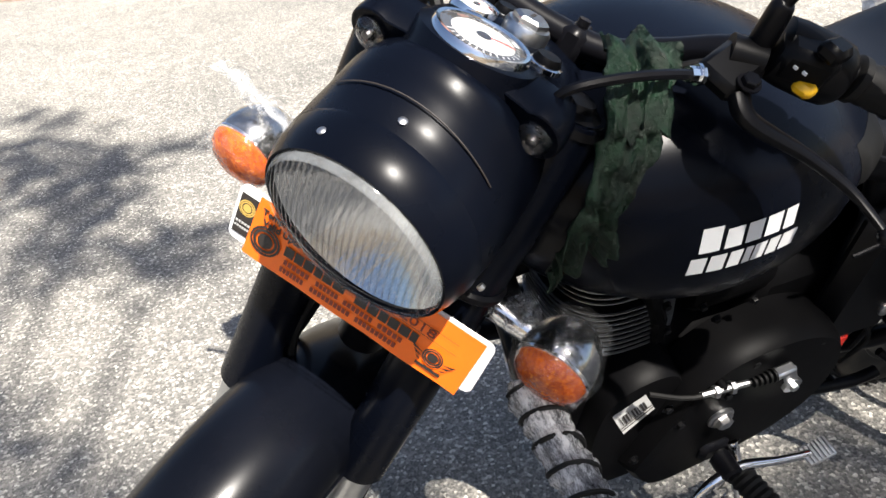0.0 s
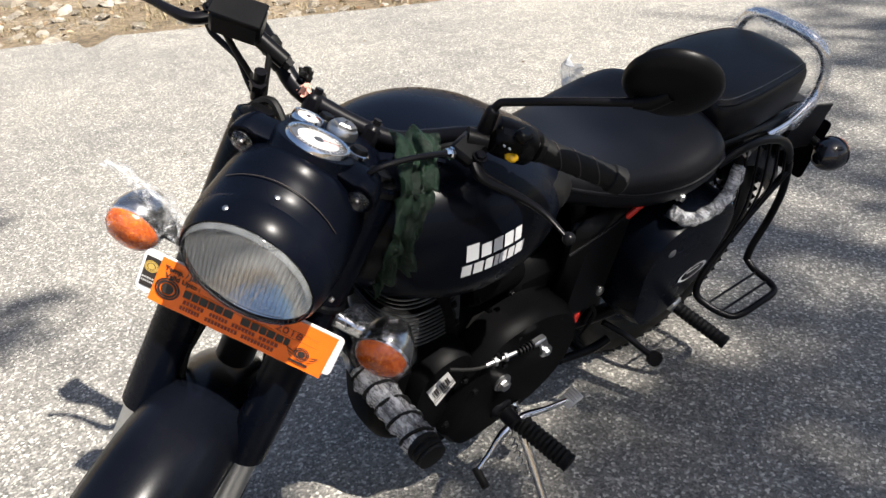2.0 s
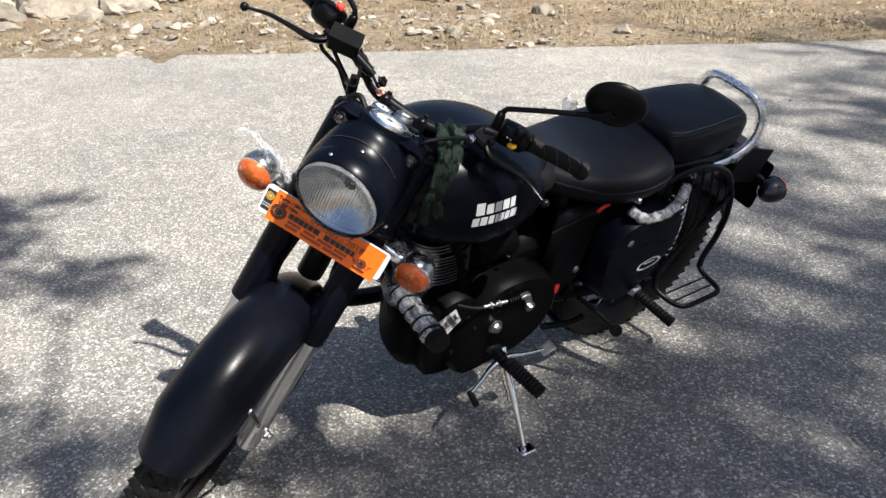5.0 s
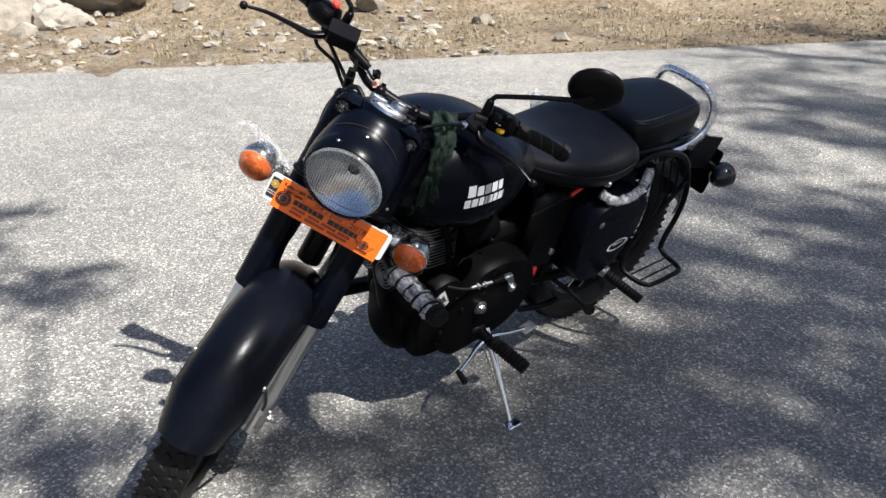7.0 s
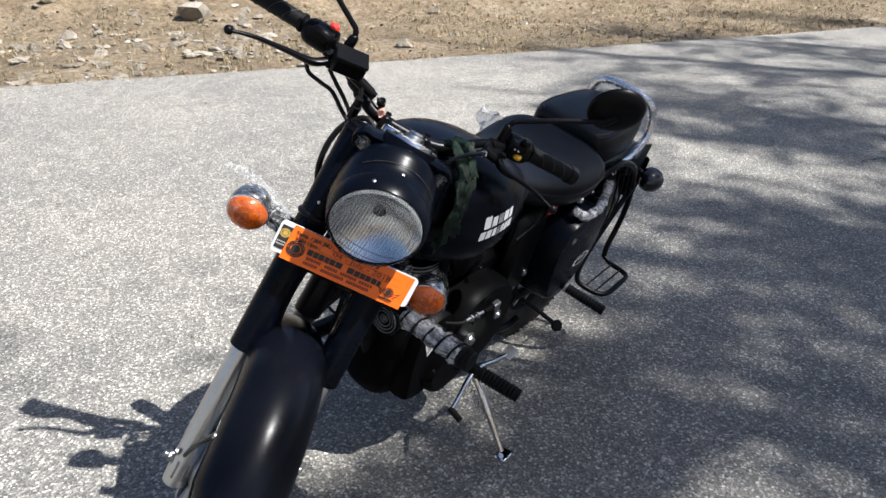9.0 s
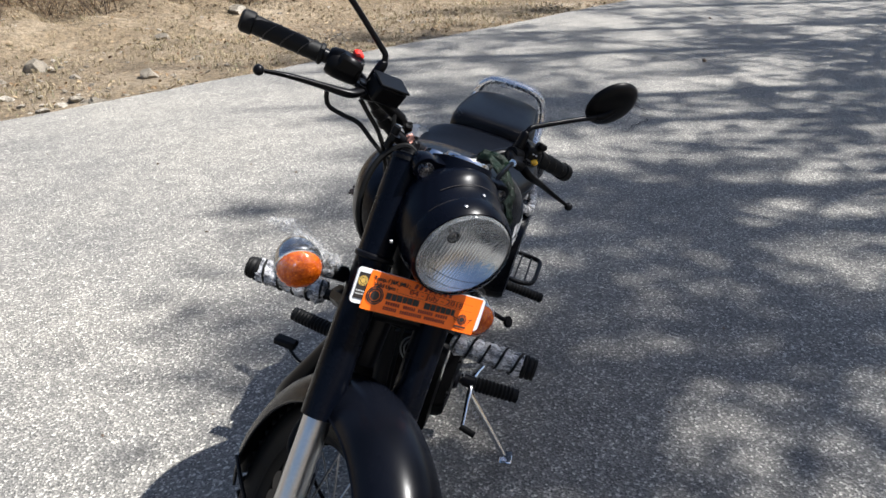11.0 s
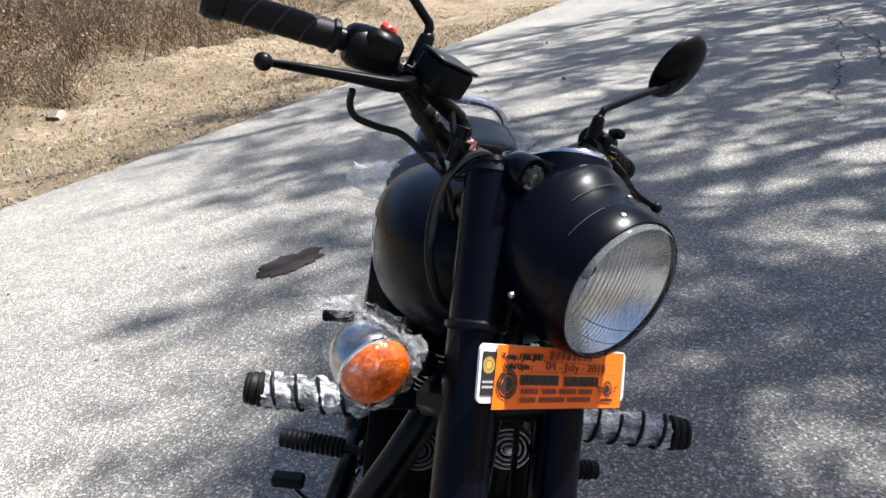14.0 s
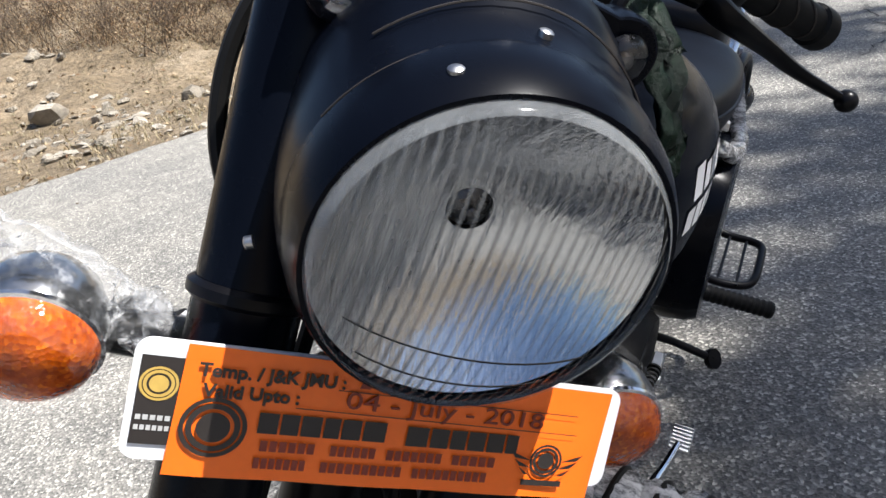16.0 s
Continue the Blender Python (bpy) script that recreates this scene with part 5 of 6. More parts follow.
# clutch cable with its bright adjuster
cc = P("clutch_cable", Geo().tube([(-0.428, 0.166, 1.066), (-0.395, 0.138, 1.074), (-0.358, 0.106, 1.074), (-0.328, 0.080, 1.064), (-0.327, 0.074, 1.032), (-0.355, 0.068, 0.98), (-0.40, 0.065, 0.9)], 0.0042, 8, 6), M_BLACK, "black clutch cable with a chrome adjuster", True)
part("adjuster", Geo().tube([(-0.424, 0.162, 1.0675), (-0.406, 0.147, 1.072)], 0.0066, 8, 1).tube([(-0.416, 0.155, 1.0695), (-0.413, 0.1525, 1.070)], 0.0088, 8, 1), M_CHROME, cc, "chrome adjuster")
P("throttle_cable", Geo().tube([(-0.455, 0.165, 1.06), (-0.44, 0.135, 1.04), (-0.415, 0.11, 0.99), (-0.42, 0.10, 0.92)], 0.0045, 8, 6), M_RUBBER, "", True)


# indicators in crumpled film
def indicator(base, axis, m, front):
    b, a = Vector(base), Vector(axis).normalized()
    shell = [(0.0405, 0.0), (0.0425, -0.006), (0.0428, -0.016), (0.040, -0.030), (0.033, -0.046), (0.022, -0.058), (0.008, -0.064), (0.0, -0.065)]
    o = part("front_indicator" if front else "rear_indicator", Geo().lathe(shell, b, a, 36), M_SHELL if front else M_GLOSS, bike,
             "round amber indicator with a chrome back, wrapped in film" if front else "round indicator with a glossy black back", m, 60)
    dome = [(0.0410, -0.001), (0.0405, 0.007), (0.0370, 0.0155), (0.0290, 0.0225), (0.0165, 0.0270), (0.0, 0.0285)]
    part("amber_lens", Geo().lathe(dome, b, a, 36, False), M_AMBER, o, "amber lens moulded in small facets", sharp=70).visible_shadow = False
    part("lamp_bowl", Geo().lathe([(0.039, 0.001), (0.030, -0.006), (0.0, -0.010)], b, a, 32, False), M_AMBERIN, o, sharp=70)
    part("lens_rim", Geo().lathe([(0.0405, -0.002), (0.0432, -0.001), (0.0432, 0.002), (0.0405, 0.003)], b, a, 36, False), M_CHROME if front else M_GLOSS, o)
    return o


for s in (-1, 1):
    b = Vector((-0.276, s * 0.203, 0.777))
    o = indicator(b, (1, 0, -0.10), STEER, True)
    part("stalk", Geo().tube([(-0.300, s * 0.10, 0.774), (-0.300, s * 0.145, 0.774), (-0.300, s * 0.178, 0.774)], [0.0155, 0.0155, 0.014], 16, 3), M_CHROME if s > 0 else M_PLASTIC, o, "chrome stalk" if s > 0 else "")
    film = Geo().lathe([(0.034, 0.028), (0.041, 0.020), (0.0465, 0.002), (0.048, -0.020), (0.042, -0.047), (0.030, -0.068), (0.013, -0.078)], b, (1, 0, -0.05), 44, False).bump(0.008, 55, s)
    film.tube([b + Vector((-0.03, -s * 0.02, 0)), b + Vector((-0.03, -s * 0.045, 0.0)), b + Vector((-0.03, -s * 0.085, 0))], [0.036, 0.024, 0.020], 26, 5, False)
    film.bump(0.005, 130, s + 3)
    part("film_wrap", film, M_FILM, o, "crumpled clear plastic film", sharp=180)
    knot = Geo().ball(b + Vector((-0.028, -s * 0.058, 0.006)), (0.019, 0.017, 0.021), 12).bump(0.018, 75, s + 8).bump(0.010, 190, s + 5)
    part("film_knot", knot, M_FLAP, o, "bunched clear film tied round the stalk", sharp=180)
    if s < 0:
        flap = []
        for i in range(15):
            t = i / 14
            c = b + Vector((-0.026 - 0.016 * t, 0.040 - 0.112 * t, 0.022 + 0.040 * math.sin(math.pi * 0.60 * t) - 0.010 * t))
            wide = 0.021 * (1.0 - 0.55 * t)
            flap.append([c + Vector((0.010 * math.sin(j * 1.9), 0.5 * wide * (j / 7 - 0.5), wide * (j / 7 - 0.5) * 1.7)) for j in range(8)])
        part("film_flap", Geo().loft(flap, False, False, False).bump(0.013, 60, 9).bump(0.006, 150, 3), M_FLAP, o, "loose torn end of the clear film", sharp=180)

# number plate with its orange sticker
PC = Vector((-0.198, 0.0037, 0.8324))
PLATE = pose(PC.x, PC.y, PC.z, 0.74, -27.5, 1.85) @ Matrix(((0, 0, 1, 0), (1, 0, 0, 0), (0, 1, 0, 0), (0, 0, 0, 1))) @ Matrix.Diagonal((0.96, 0.90, 0.96, 1.0))   # plate x -> machine left, y -> up, z -> forward
# seen from ahead the text runs from the machine's right to its left
def rounded(w, h, r, z0, z1, seg=6):
    pts = []
    for cx, cy, a0 in ((w / 2 - r, h / 2 - r, 0), (-w / 2 + r, h / 2 - r, 90), (-w / 2 + r, -h / 2 + r, 180), (w / 2 - r, -h / 2 + r, 270)):
        for i in range(seg + 1):
            a = radians(a0 + 90 * i / seg)
            pts.append((cx + r * math.cos(a), cy + r * math.sin(a)))
    return Geo().loft([[Vector((x, y, z0)) for x, y in pts], [Vector((x, y, z1)) for x, y in pts]])


SP = STEER
plate = part("number_plate", rounded(0.300, 0.071, 0.009, -0.003, 0.0).moved(PLATE), M_WHITE, bike, "white plastic number plate mostly covered by an orange sticker", STEER)
st_w, st_h = 0.265, 0.078
sticker = Geo()
rows = []
for j in range(7):
    y = 0.0352 - st_h * j / 6
    rows.append([Vector((-0.124 + st_w * i / 24 - 0.003 * j / 6, y - 0.002 * i / 24, 0.0024 + 0.0006 * math.sin(i * 0.8) * (j / 6))) for i in range(25)])
sticker.loft(rows, False, False, False)
sticker.moved(PLATE)
stk = part("orange_sticker", sticker, M_ORANGE, plate, "orange temporary registration sticker with black print", sharp=180)


def bars(g, x0, x1, y, h, n, z=0.0042, gap=0.28, slant=0.0):
    w = (x1 - x0) / n
    for i in range(n):
        a, b = x0 + w * i, x0 + w * (i + 1 - gap)
        g.add([Vector((a, y - h / 2, z)), Vector((b, y - h / 2, z)), Vector((b + slant, y + h / 2, z)), Vector((a + slant, y + h / 2, z))], [(0, 1, 2, 3)])
    return g


def stuck(name, g, mat, z=0.0, label="", apart=False):
    return (each if apart else part)(name, g.moved(PLATE @ Matrix.Translation((0, 0, z))), mat, plate, label, sharp=0)


stuck("print", text_geo("Temp. / J&K JMU :", 0.0108, bold=0.0003).moved(pose(-0.0765, 0.0215, 0.0042)), M_INK, 0, "bold black heading")
stuck("print", text_geo("Valid Upto :", 0.0108, bold=0.0003).moved(pose(-0.0870, 0.0095, 0.0042)), M_INK, 0, "bold black line of print")
stuck("handwriting", text_geo("04 - July - 2018", 0.0195).moved(pose(0.030, 0.0100, 0.0044, 0, 0, -1) @ Matrix.Diagonal((1.08, 0.78, 1, 1))), M_INKRED, 0, "handwritten date in dark ink")
g = bars(Geo(), -0.028, 0.066, 0.0250, 0.0105, 8, gap=0.45, slant=0.003)
stuck("number_bar", g, M_INKRED, apart=True)
g = Geo()
for x0, x1, y in ((-0.040, 0.118, 0.0170), (-0.062, 0.120, 0.0035)):
    g.add([Vector((x0, y, 0.0043)), Vector((x1, y - 0.002, 0.0043)), Vector((x1, y - 0.0014, 0.0043)), Vector((x0, y + 0.0006, 0.0043))], [(0, 1, 2, 3)])
stuck("rule", g, M_INK, apart=True)
g = Geo()
x = -0.081
for w in (0.0125, 0.0115, 0.0130, 0.0105, 0.0128, 0.0155):
    bars(g, x, x + w, -0.0070, 0.0128, 1, gap=0.12)
    x += w
x = 0.006
for w in (0.0155, 0.0130, 0.0115, 0.0130, 0.0130, 0.0090):
    bars(g, x, x + w, -0.0080, 0.0128, 1, gap=0.12)
    x += w
stuck("dealer_name_bar", g, M_INK, apart=True)
g = bars(Geo(), -0.078, -0.046, -0.0210, 0.0066, 6, gap=0.25)
bars(g, -0.038, -0.010, -0.0212, 0.0066, 6, gap=0.25)
bars(g, -0.004, 0.032, -0.0214, 0.0066, 7, gap=0.25)
bars(g, 0.038, 0.068, -0.0216, 0.0066, 5, gap=0.25)
bars(g, -0.080, -0.050, -0.0318, 0.0066, 7, gap=0.25)
bars(g, -0.042, 0.008, -0.0320, 0.0066, 10, gap=0.25)
bars(g, 0.014, 0.064, -0.0322, 0.0066, 10, gap=0.25)
stuck("address_bar", g, M_INKRED, apart=True)


def badge(x, y, r):
    g = Geo()
    n = 36
    for r0, r1 in ((0.86, 1.0), (0.62, 0.80), (0.0, 0.5)):
        vs = []
        for i in range(n):
            a = 2 * math.pi * i / n
            vs += [Vector((x + r * r0 * math.cos(a), y + r * r0 * math.sin(a), 0.0044)), Vector((x + r * r1 * math.cos(a), y + r * r1 * math.sin(a), 0.0044))]
        g.add(vs, [(2 * i, 2 * i + 1, (2 * i + 3) % (2 * n), (2 * i + 2) % (2 * n)) for i in range(n)])
    return g


stuck("round_badge", badge(-0.1045, -0.0120, 0.0180), M_INK)
g = badge(0.1020, -0.0175, 0.0115)
for s in (-1, 1):
    for k in range(3):
        g.add([Vector((0.1020 + s * 0.010, -0.018 - k * 0.005, 0.0045)), Vector((0.1020 + s * (0.026 - k * 0.004), -0.012 - k * 0.0055, 0.0045)), Vector((0.1020 + s * (0.022 - k * 0.004), -0.0165 - k * 0.0055, 0.0045))], [(0, 1, 2)])
bars(g, 0.0875, 0.1165, -0.0335, 0.004, 1, gap=0)
stuck("winged_badge", g, M_INK, apart=True)
stuck("dark_label", Geo().add([Vector((-0.146, -0.026, 0.0012)), Vector((-0.120, -0.026, 0.0012)), Vector((-0.120, 0.026, 0.0012)), Vector((-0.146, 0.026, 0.0012))], [(0, 1, 2, 3)]), M_INK)
g = badge(-0.1355, 0.010, 0.0100)
stuck("gold_badge", g, M_GOLD, -0.0028)
stuck("label_bar", bars(bars(Geo(), -0.1445, -0.126, -0.010, 0.003, 5, 0.0016), -0.1445, -0.126, -0.016, 0.003, 6, 0.0016), M_LABEL, apart=True)
P("plate_bracket", Geo().box((-0.225, 0, 0.80), (0.02, 0.16, 0.02), (0, 0, 0), 0.004), M_BLACK, "", True)

# ---- tank and seat ----
tank_st = [(-0.375, 0.865, 0.055, 0.895, 0.820, 2.0), (-0.385, 0.865, 0.090, 0.928, 0.785, 2.1), (-0.41, 0.865, 0.125, 0.953, 0.755, 2.25), (-0.455, 0.862, 0.157, 0.972, 0.728, 2.35), (-0.52, 0.855, 0.179, 0.980, 0.705, 2.45),
           (-0.585, 0.850, 0.186, 0.977, 0.692, 2.5), (-0.65, 0.848, 0.180, 0.963, 0.692, 2.5), (-0.71, 0.845, 0.163, 0.940, 0.705, 2.45), (-0.76, 0.842, 0.135, 0.912, 0.728, 2.4), (-0.80, 0.838, 0.107, 0.888, 0.758, 2.3), (-0.815, 0.838, 0.06, 0.880, 0.795, 2.2)]
tank = P("fuel_tank", Geo().loft(loft_x(tank_st, 56, 5)).moved(Matrix.Translation((0, 0.009, 0))), M_TANK, "matte black teardrop fuel tank with a silver-white transfer", sharp=70)
from mathutils.bvhtree import BVHTree
tank_skin = BVHTree.FromPolygons([v.co.copy() for v in tank.data.vertices], [list(p.vertices) for p in tank.data.polygons])


def tank_y(x, z):
    """The tank's half-width at a place on its flank."""
    hit = tank_skin.ray_cast(Vector((x, 1.0, z)), Vector((0, -1, 0)))[0]
    return hit.y if hit else 0.1


def transfer(sgn):
    """Two slanted rows of plain slabs where the maker's name stands."""
    g = Geo()
    def slab(x0, x1, z0, z1, notch=0):
        n = 5
        top, bot = [], []
        for i in range(n):
            u = x0 + (x1 - x0) * i / (n - 1)
            for z, lst in ((z0, bot), (z1, top)):
                xx = -0.517 - u + (z - 0.82) * 0.02
                zz = z + u * 0.06 + 0.0085
                y = tank_y(xx, zz) + 0.0012 - (0.018 if sgn < 0 else 0.0)
                lst.append(Vector((xx, sgn * y, zz)))
        k = len(g.v)
        g.add(bot + top, [(i, i + 1, n + i + 1, n + i) for i in range(n - 1)])
    x = 0.006
    for i, w in enumerate((0.0235, 0.0205, 0.0195, 0.0200, 0.0155)):
        slab(x, x + w * 0.84, 0.8455, 0.8755 if i == 0 else 0.870)
        x += w * 1.03
    x = 0.001
    for i, w in enumerate((0.0185, 0.0190, 0.0155, 0.0095, 0.0155, 0.0145, 0.0205)):
        slab(x, x + w * 0.84, 0.8155, 0.8385)
        x += w * 1.03
    return g


pad_rows = []
for i in range(9):
    v = i / 8
    row = []
    for j in range(13):
        u = j / 12
        x = -0.712 - 0.082 * u - 0.024 * v
        z = 0.897 - 0.014 * u - (0.058 + 0.026 * u) * v
        lift = 0.0055 * min(1.0, 6 * min(u, 1 - u, v, 1 - v))
        row.append(Vector((x, tank_y(x, z) + 0.0005 + lift, z)))
    pad_rows.append(row)
part("knee_pad", Geo().loft(pad_rows, False, False, False), M_RUBBER, tank, "black rubber knee pad", sharp=60)
for s in (1, -1):
    each("transfer_slab", transfer(s), M_LOGO, tank, "silver-white transfer slab", sharp=0)


def cushion(stations, name, label, seam_z):
    ob = P(name, Geo().loft(loft_x(stations, 48, 5)), M_VINYL, label, sharp=70)
    g, t = Geo(), Geo()
    for s in (-1, 1):
        pts = []
        for x, zc, hw, top, bot, p in stations[1:-1]:
            z = top - (top - bot) * seam_z
            k = min(0.99, abs(z - zc) / ((top - zc) if z > zc else (zc - bot)))
            pts.append(Vector((x, s * (hw * (1 - k ** p) ** (1 / p) + 0.0005), z)))
        g.tube(pts, 0.0032, 6, 6)
        q = crom([v + Vector((0, s * -0.006, 0.011)) for v in pts], 30)
        for i in range(0, len(q) - 1, 2):
            t.tube([q[i], q[i + 1]], 0.0009, 4, 1)
    part("piping", g, M_VINYL, ob)
    tagged(part("stitching", t, M_THREAD, ob, "grey stitching along the seam"), kind="stuff")
    return ob


cushion([(-0.735, 0.831, 0.03, 0.856, 0.806, 2), (-0.745, 0.826, 0.07, 0.866, 0.791, 2.2), (-0.8, 0.816, 0.098, 0.861, 0.761, 2.5), (-0.88, 0.796, 0.128, 0.839, 0.731, 2.7), (-0.97, 0.781, 0.158, 0.823, 0.706, 2.9),
         (-1.06, 0.776, 0.176, 0.823, 0.696, 3), (-1.13, 0.781, 0.178, 0.833, 0.706, 3), (-1.18, 0.786, 0.166, 0.843, 0.721, 2.8), (-1.205, 0.791, 0.13, 0.836, 0.741, 2.4), (-1.212, 0.791, 0.08, 0.821, 0.761, 2.2)],
        "rider_seat", "broad black vinyl rider's saddle with grey stitching", 0.42)
cushion([(-1.205, 0.82, 0.075, 0.858, 0.765, 2.6), (-1.215, 0.82, 0.110, 0.868, 0.755, 3.2), (-1.245, 0.82, 0.126, 0.874, 0.750, 3.8), (-1.32, 0.82, 0.128, 0.878, 0.748, 4.0), (-1.41, 0.82, 0.122, 0.880, 0.750, 4.0),
         (-1.49, 0.822, 0.112, 0.878, 0.755, 3.8), (-1.53, 0.824, 0.098, 0.872, 0.762, 3.2), (-1.545, 0.824, 0.065, 0.862, 0.775, 2.6)],
        "pillion_seat", "square black vinyl pillion pad with grey stitching", 0.12)
P("pillion_base", Geo().loft(loft_x([(-1.19, 0.72, 0.1, 0.765, 0.67, 3), (-1.22, 0.72, 0.124, 0.762, 0.67, 3.2), (-1.4, 0.72, 0.122, 0.76, 0.675, 3.2), (-1.5, 0.72, 0.108, 0.76, 0.68, 3), (-1.53, 0.72, 0.08, 0.76, 0.695, 2.6)], 40, 4)), M_PLASTIC, "", sharp=60)
rail_half = [(-1.40, 0.130, 0.742), (-1.48, 0.131, 0.752), (-1.548, 0.126, 0.782), (-1.570, 0.118, 0.835), (-1.562, 0.098, 0.884), (-1.550, 0.052, 0.908)]
rail_all = rail_half + [(x, -y, z) for x, y, z in reversed(rail_half)]
gr = P("grab_rail", Geo().tube(rail_all, 0.0115, 12, 6), M_CHROME, "bowed grab rail wrapped in clear film behind the seat")
part("film_wrap", Geo().tube([(x - 0.001, y, z) for x, y, z in rail_all[1:-1]], 0.0170, 14, 8, False).bump(0.006, 60, 4).bump(0.003, 160, 2), M_FLAP, gr, "crumpled clear film", sharp=180)
each("rail_bolt", Geo().hexbolt((-1.42, 0.141, 0.744), (0, 1, 0), 0.006, 0.006).hexbolt((-1.47, 0.142, 0.751), (0, 1, 0), 0.006, 0.006), M_STEEL, gr)

# ---- frame, engine ----
frame_g = Geo()
frame_g.tube([(-0.36, 0, 0.90), (-0.40, 0, 0.72), (-0.46, 0, 0.50), (-0.50, 0, 0.34)], 0.021, 14, 4)
frame_g.tube([(-0.30, 0, 0.98), (-0.34, 0, 0.90), (-0.38, 0, 0.80)], 0.034, 16, 3)
frame_g.tube([(-0.37, 0, 0.87), (-0.6, 0, 0.82), (-0.85, 0, 0.79), (-1.0, 0, 0.76)], 0.022, 12, 4)
for s in (-1, 1):
    frame_g.tube([(-0.85, s * 0.06, 0.78), (-1.05, s * 0.10, 0.765), (-1.30, s * 0.115, 0.76), (-1.58, s * 0.10, 0.74)], 0.014, 10, 5)
    frame_g.tube([(-0.88, s * 0.07, 0.78), (-0.92, s * 0.09, 0.60), (-0.95, s * 0.09, 0.36), (-0.97, s * 0.07, 0.30)], 0.016, 10, 5)
    frame_g.tube([(-0.95, s * 0.085, 0.36), (-1.12, s * 0.10, 0.55), (-1.30, s * 0.115, 0.74)], 0.013, 10, 4)
P("chassis", frame_g, M_BLACK, "black tubular chassis")
sw = Geo()
for s in (-1, 1):
    sw.tube([(-0.93, s * 0.075, 0.36), (-1.10, s * 0.10, 0.345), (-1.40, s * 0.105, 0.325)], [0.02, 0.018, 0.017], 12, 4)
    sw.box((-1.38, s * 0.105, 0.325), (0.07, 0.022, 0.05), (0, 0, 0), 0.006)
    sw.hexbolt((-1.37, s * 0.117, 0.325), (0, s, 0), 0.012, 0.012)
P("swinging_arm", sw, M_BLACK)
crank = Geo().loft(loft_x([(-0.47, 0.36, 0.05, 0.43, 0.28, 2.6), (-0.50, 0.37, 0.085, 0.50, 0.235, 2.8), (-0.60, 0.38, 0.10, 0.53, 0.215, 3.2), (-0.75, 0.38, 0.10, 0.53, 0.22, 3.2), (-0.88, 0.37, 0.09, 0.49, 0.25, 3.0), (-0.91, 0.37, 0.05, 0.45, 0.29, 2.6)], 36, 4))
eng = P("engine", crank, M_ENGINE, "black-painted single-cylinder engine", sharp=60)
# primary cover: an egg-shaped pan on the left
def pan(y0, y1, sgn, pts, inset, k=6):
    loop = crom(pts + pts[:1], k)[:-1]
    c = sum(loop, Vector()) / len(loop)
    rows = []
    for t, grow in ((0.0, 1.0), (0.55, 1.0), (0.85, 0.975), (1.0, 0.93), (1.02, 0.80)):
        rows.append([Vector((c.x + (p.x - c.x) * grow, sgn * (y0 + (y1 - y0) * t), c.z + (p.z - c.z) * grow)) for p in loop])
    return Geo().loft(rows)


prim = [(-0.56, 0, 0.33), (-0.600, 0, 0.43), (-0.635, 0, 0.510), (-0.69, 0, 0.555), (-0.79, 0, 0.562), (-0.870, 0, 0.52), (-0.90, 0, 0.44), (-0.882, 0, 0.355), (-0.812, 0, 0.290), (-0.70, 0, 0.260), (-0.61, 0, 0.255)]
part("primary_cover", pan(0.085, 0.158, 1, prim, 0), M_ENGINE, eng, "rounded black primary case", sharp=45)
part("timing_cover", pan(0.085, 0.150, -1, [(-0.52, 0, 0.33), (-0.52, 0, 0.45), (-0.58, 0, 0.54), (-0.70, 0, 0.55), (-0.80, 0, 0.50), (-0.83, 0, 0.38), (-0.74, 0, 0.28), (-0.60, 0, 0.27)], 0), M_ENGINE, eng, sharp=45)
part("front_case", Geo().box((-0.520, 0.0, 0.42), (0.07, 0.19, 0.20), (0, 12, 0), 0.02), M_ENGINE, eng)
bl = Geo()
for x, y, z in ((-0.598, 0.152, 0.487), (-0.624, 0.158, 0.440), (-0.565, 0.155, 0.375), (-0.690, 0.158, 0.475), (-0.72, 0.154, 0.530), (-0.83, 0.152, 0.52), (-0.86, 0.152, 0.40), (-0.76, 0.154, 0.305)):
    bl.hexbolt((x, y, z), (0, 1, 0), 0.0058, 0.006)
for x, y, z in ((-0.668, 0.112, 0.60), (-0.72, 0.112, 0.615), (-0.60, 0.104, 0.60), (-0.64, 0.110, 0.635), (-0.59, 0.102, 0.650)):
    bl.hexbolt((x, y, z), (0, 1, 0), 0.005, 0.006)
for x, y, z in ((-0.54, -0.145, 0.42), (-0.60, -0.148, 0.50), (-0.66, -0.148, 0.30), (-0.78, -0.148, 0.46), (-0.555, -0.145, 0.33)):
    bl.hexbolt((x, y, z), (0, -1, 0), 0.0058, 0.006)
each("case_bolt", bl, M_PLASTIC, eng)
part("drain_plug", Geo().lathe([(0.021, 0), (0.021, 0.006), (0.017, 0.008), (0.017, 0.010)], (-0.695, 0.157, 0.417), (0, 1, 0), 24).lathe([(0.0125, 0.008), (0.0125, 0.017), (0.010, 0.019)], (-0.695, 0.157, 0.417), (0, 1, 0), 6), M_STEEL, eng, "large bright hexagon plug")
arm = Geo().box((-0.779, 0.172, 0.488), (0.020, 0.005, 0.058), (0, 24, 0), 0.004).box((-0.755, 0.174, 0.519), (0.032, 0.016, 0.012), (0, 4, 0), 0.003)
arm.lathe([(0.0145, -0.002), (0.0145, 0.004)], (-0.790, 0.171, 0.464), (0, 1, 0), 20).hexbolt((-0.790, 0.174, 0.464), (0, 1, 0), 0.0065, 0.006).hexbolt((-0.766, 0.175, 0.514), (0, 1, 0), 0.005, 0.006)
part("clutch_arm", arm, M_ALLOY, eng, "bright clutch arm")
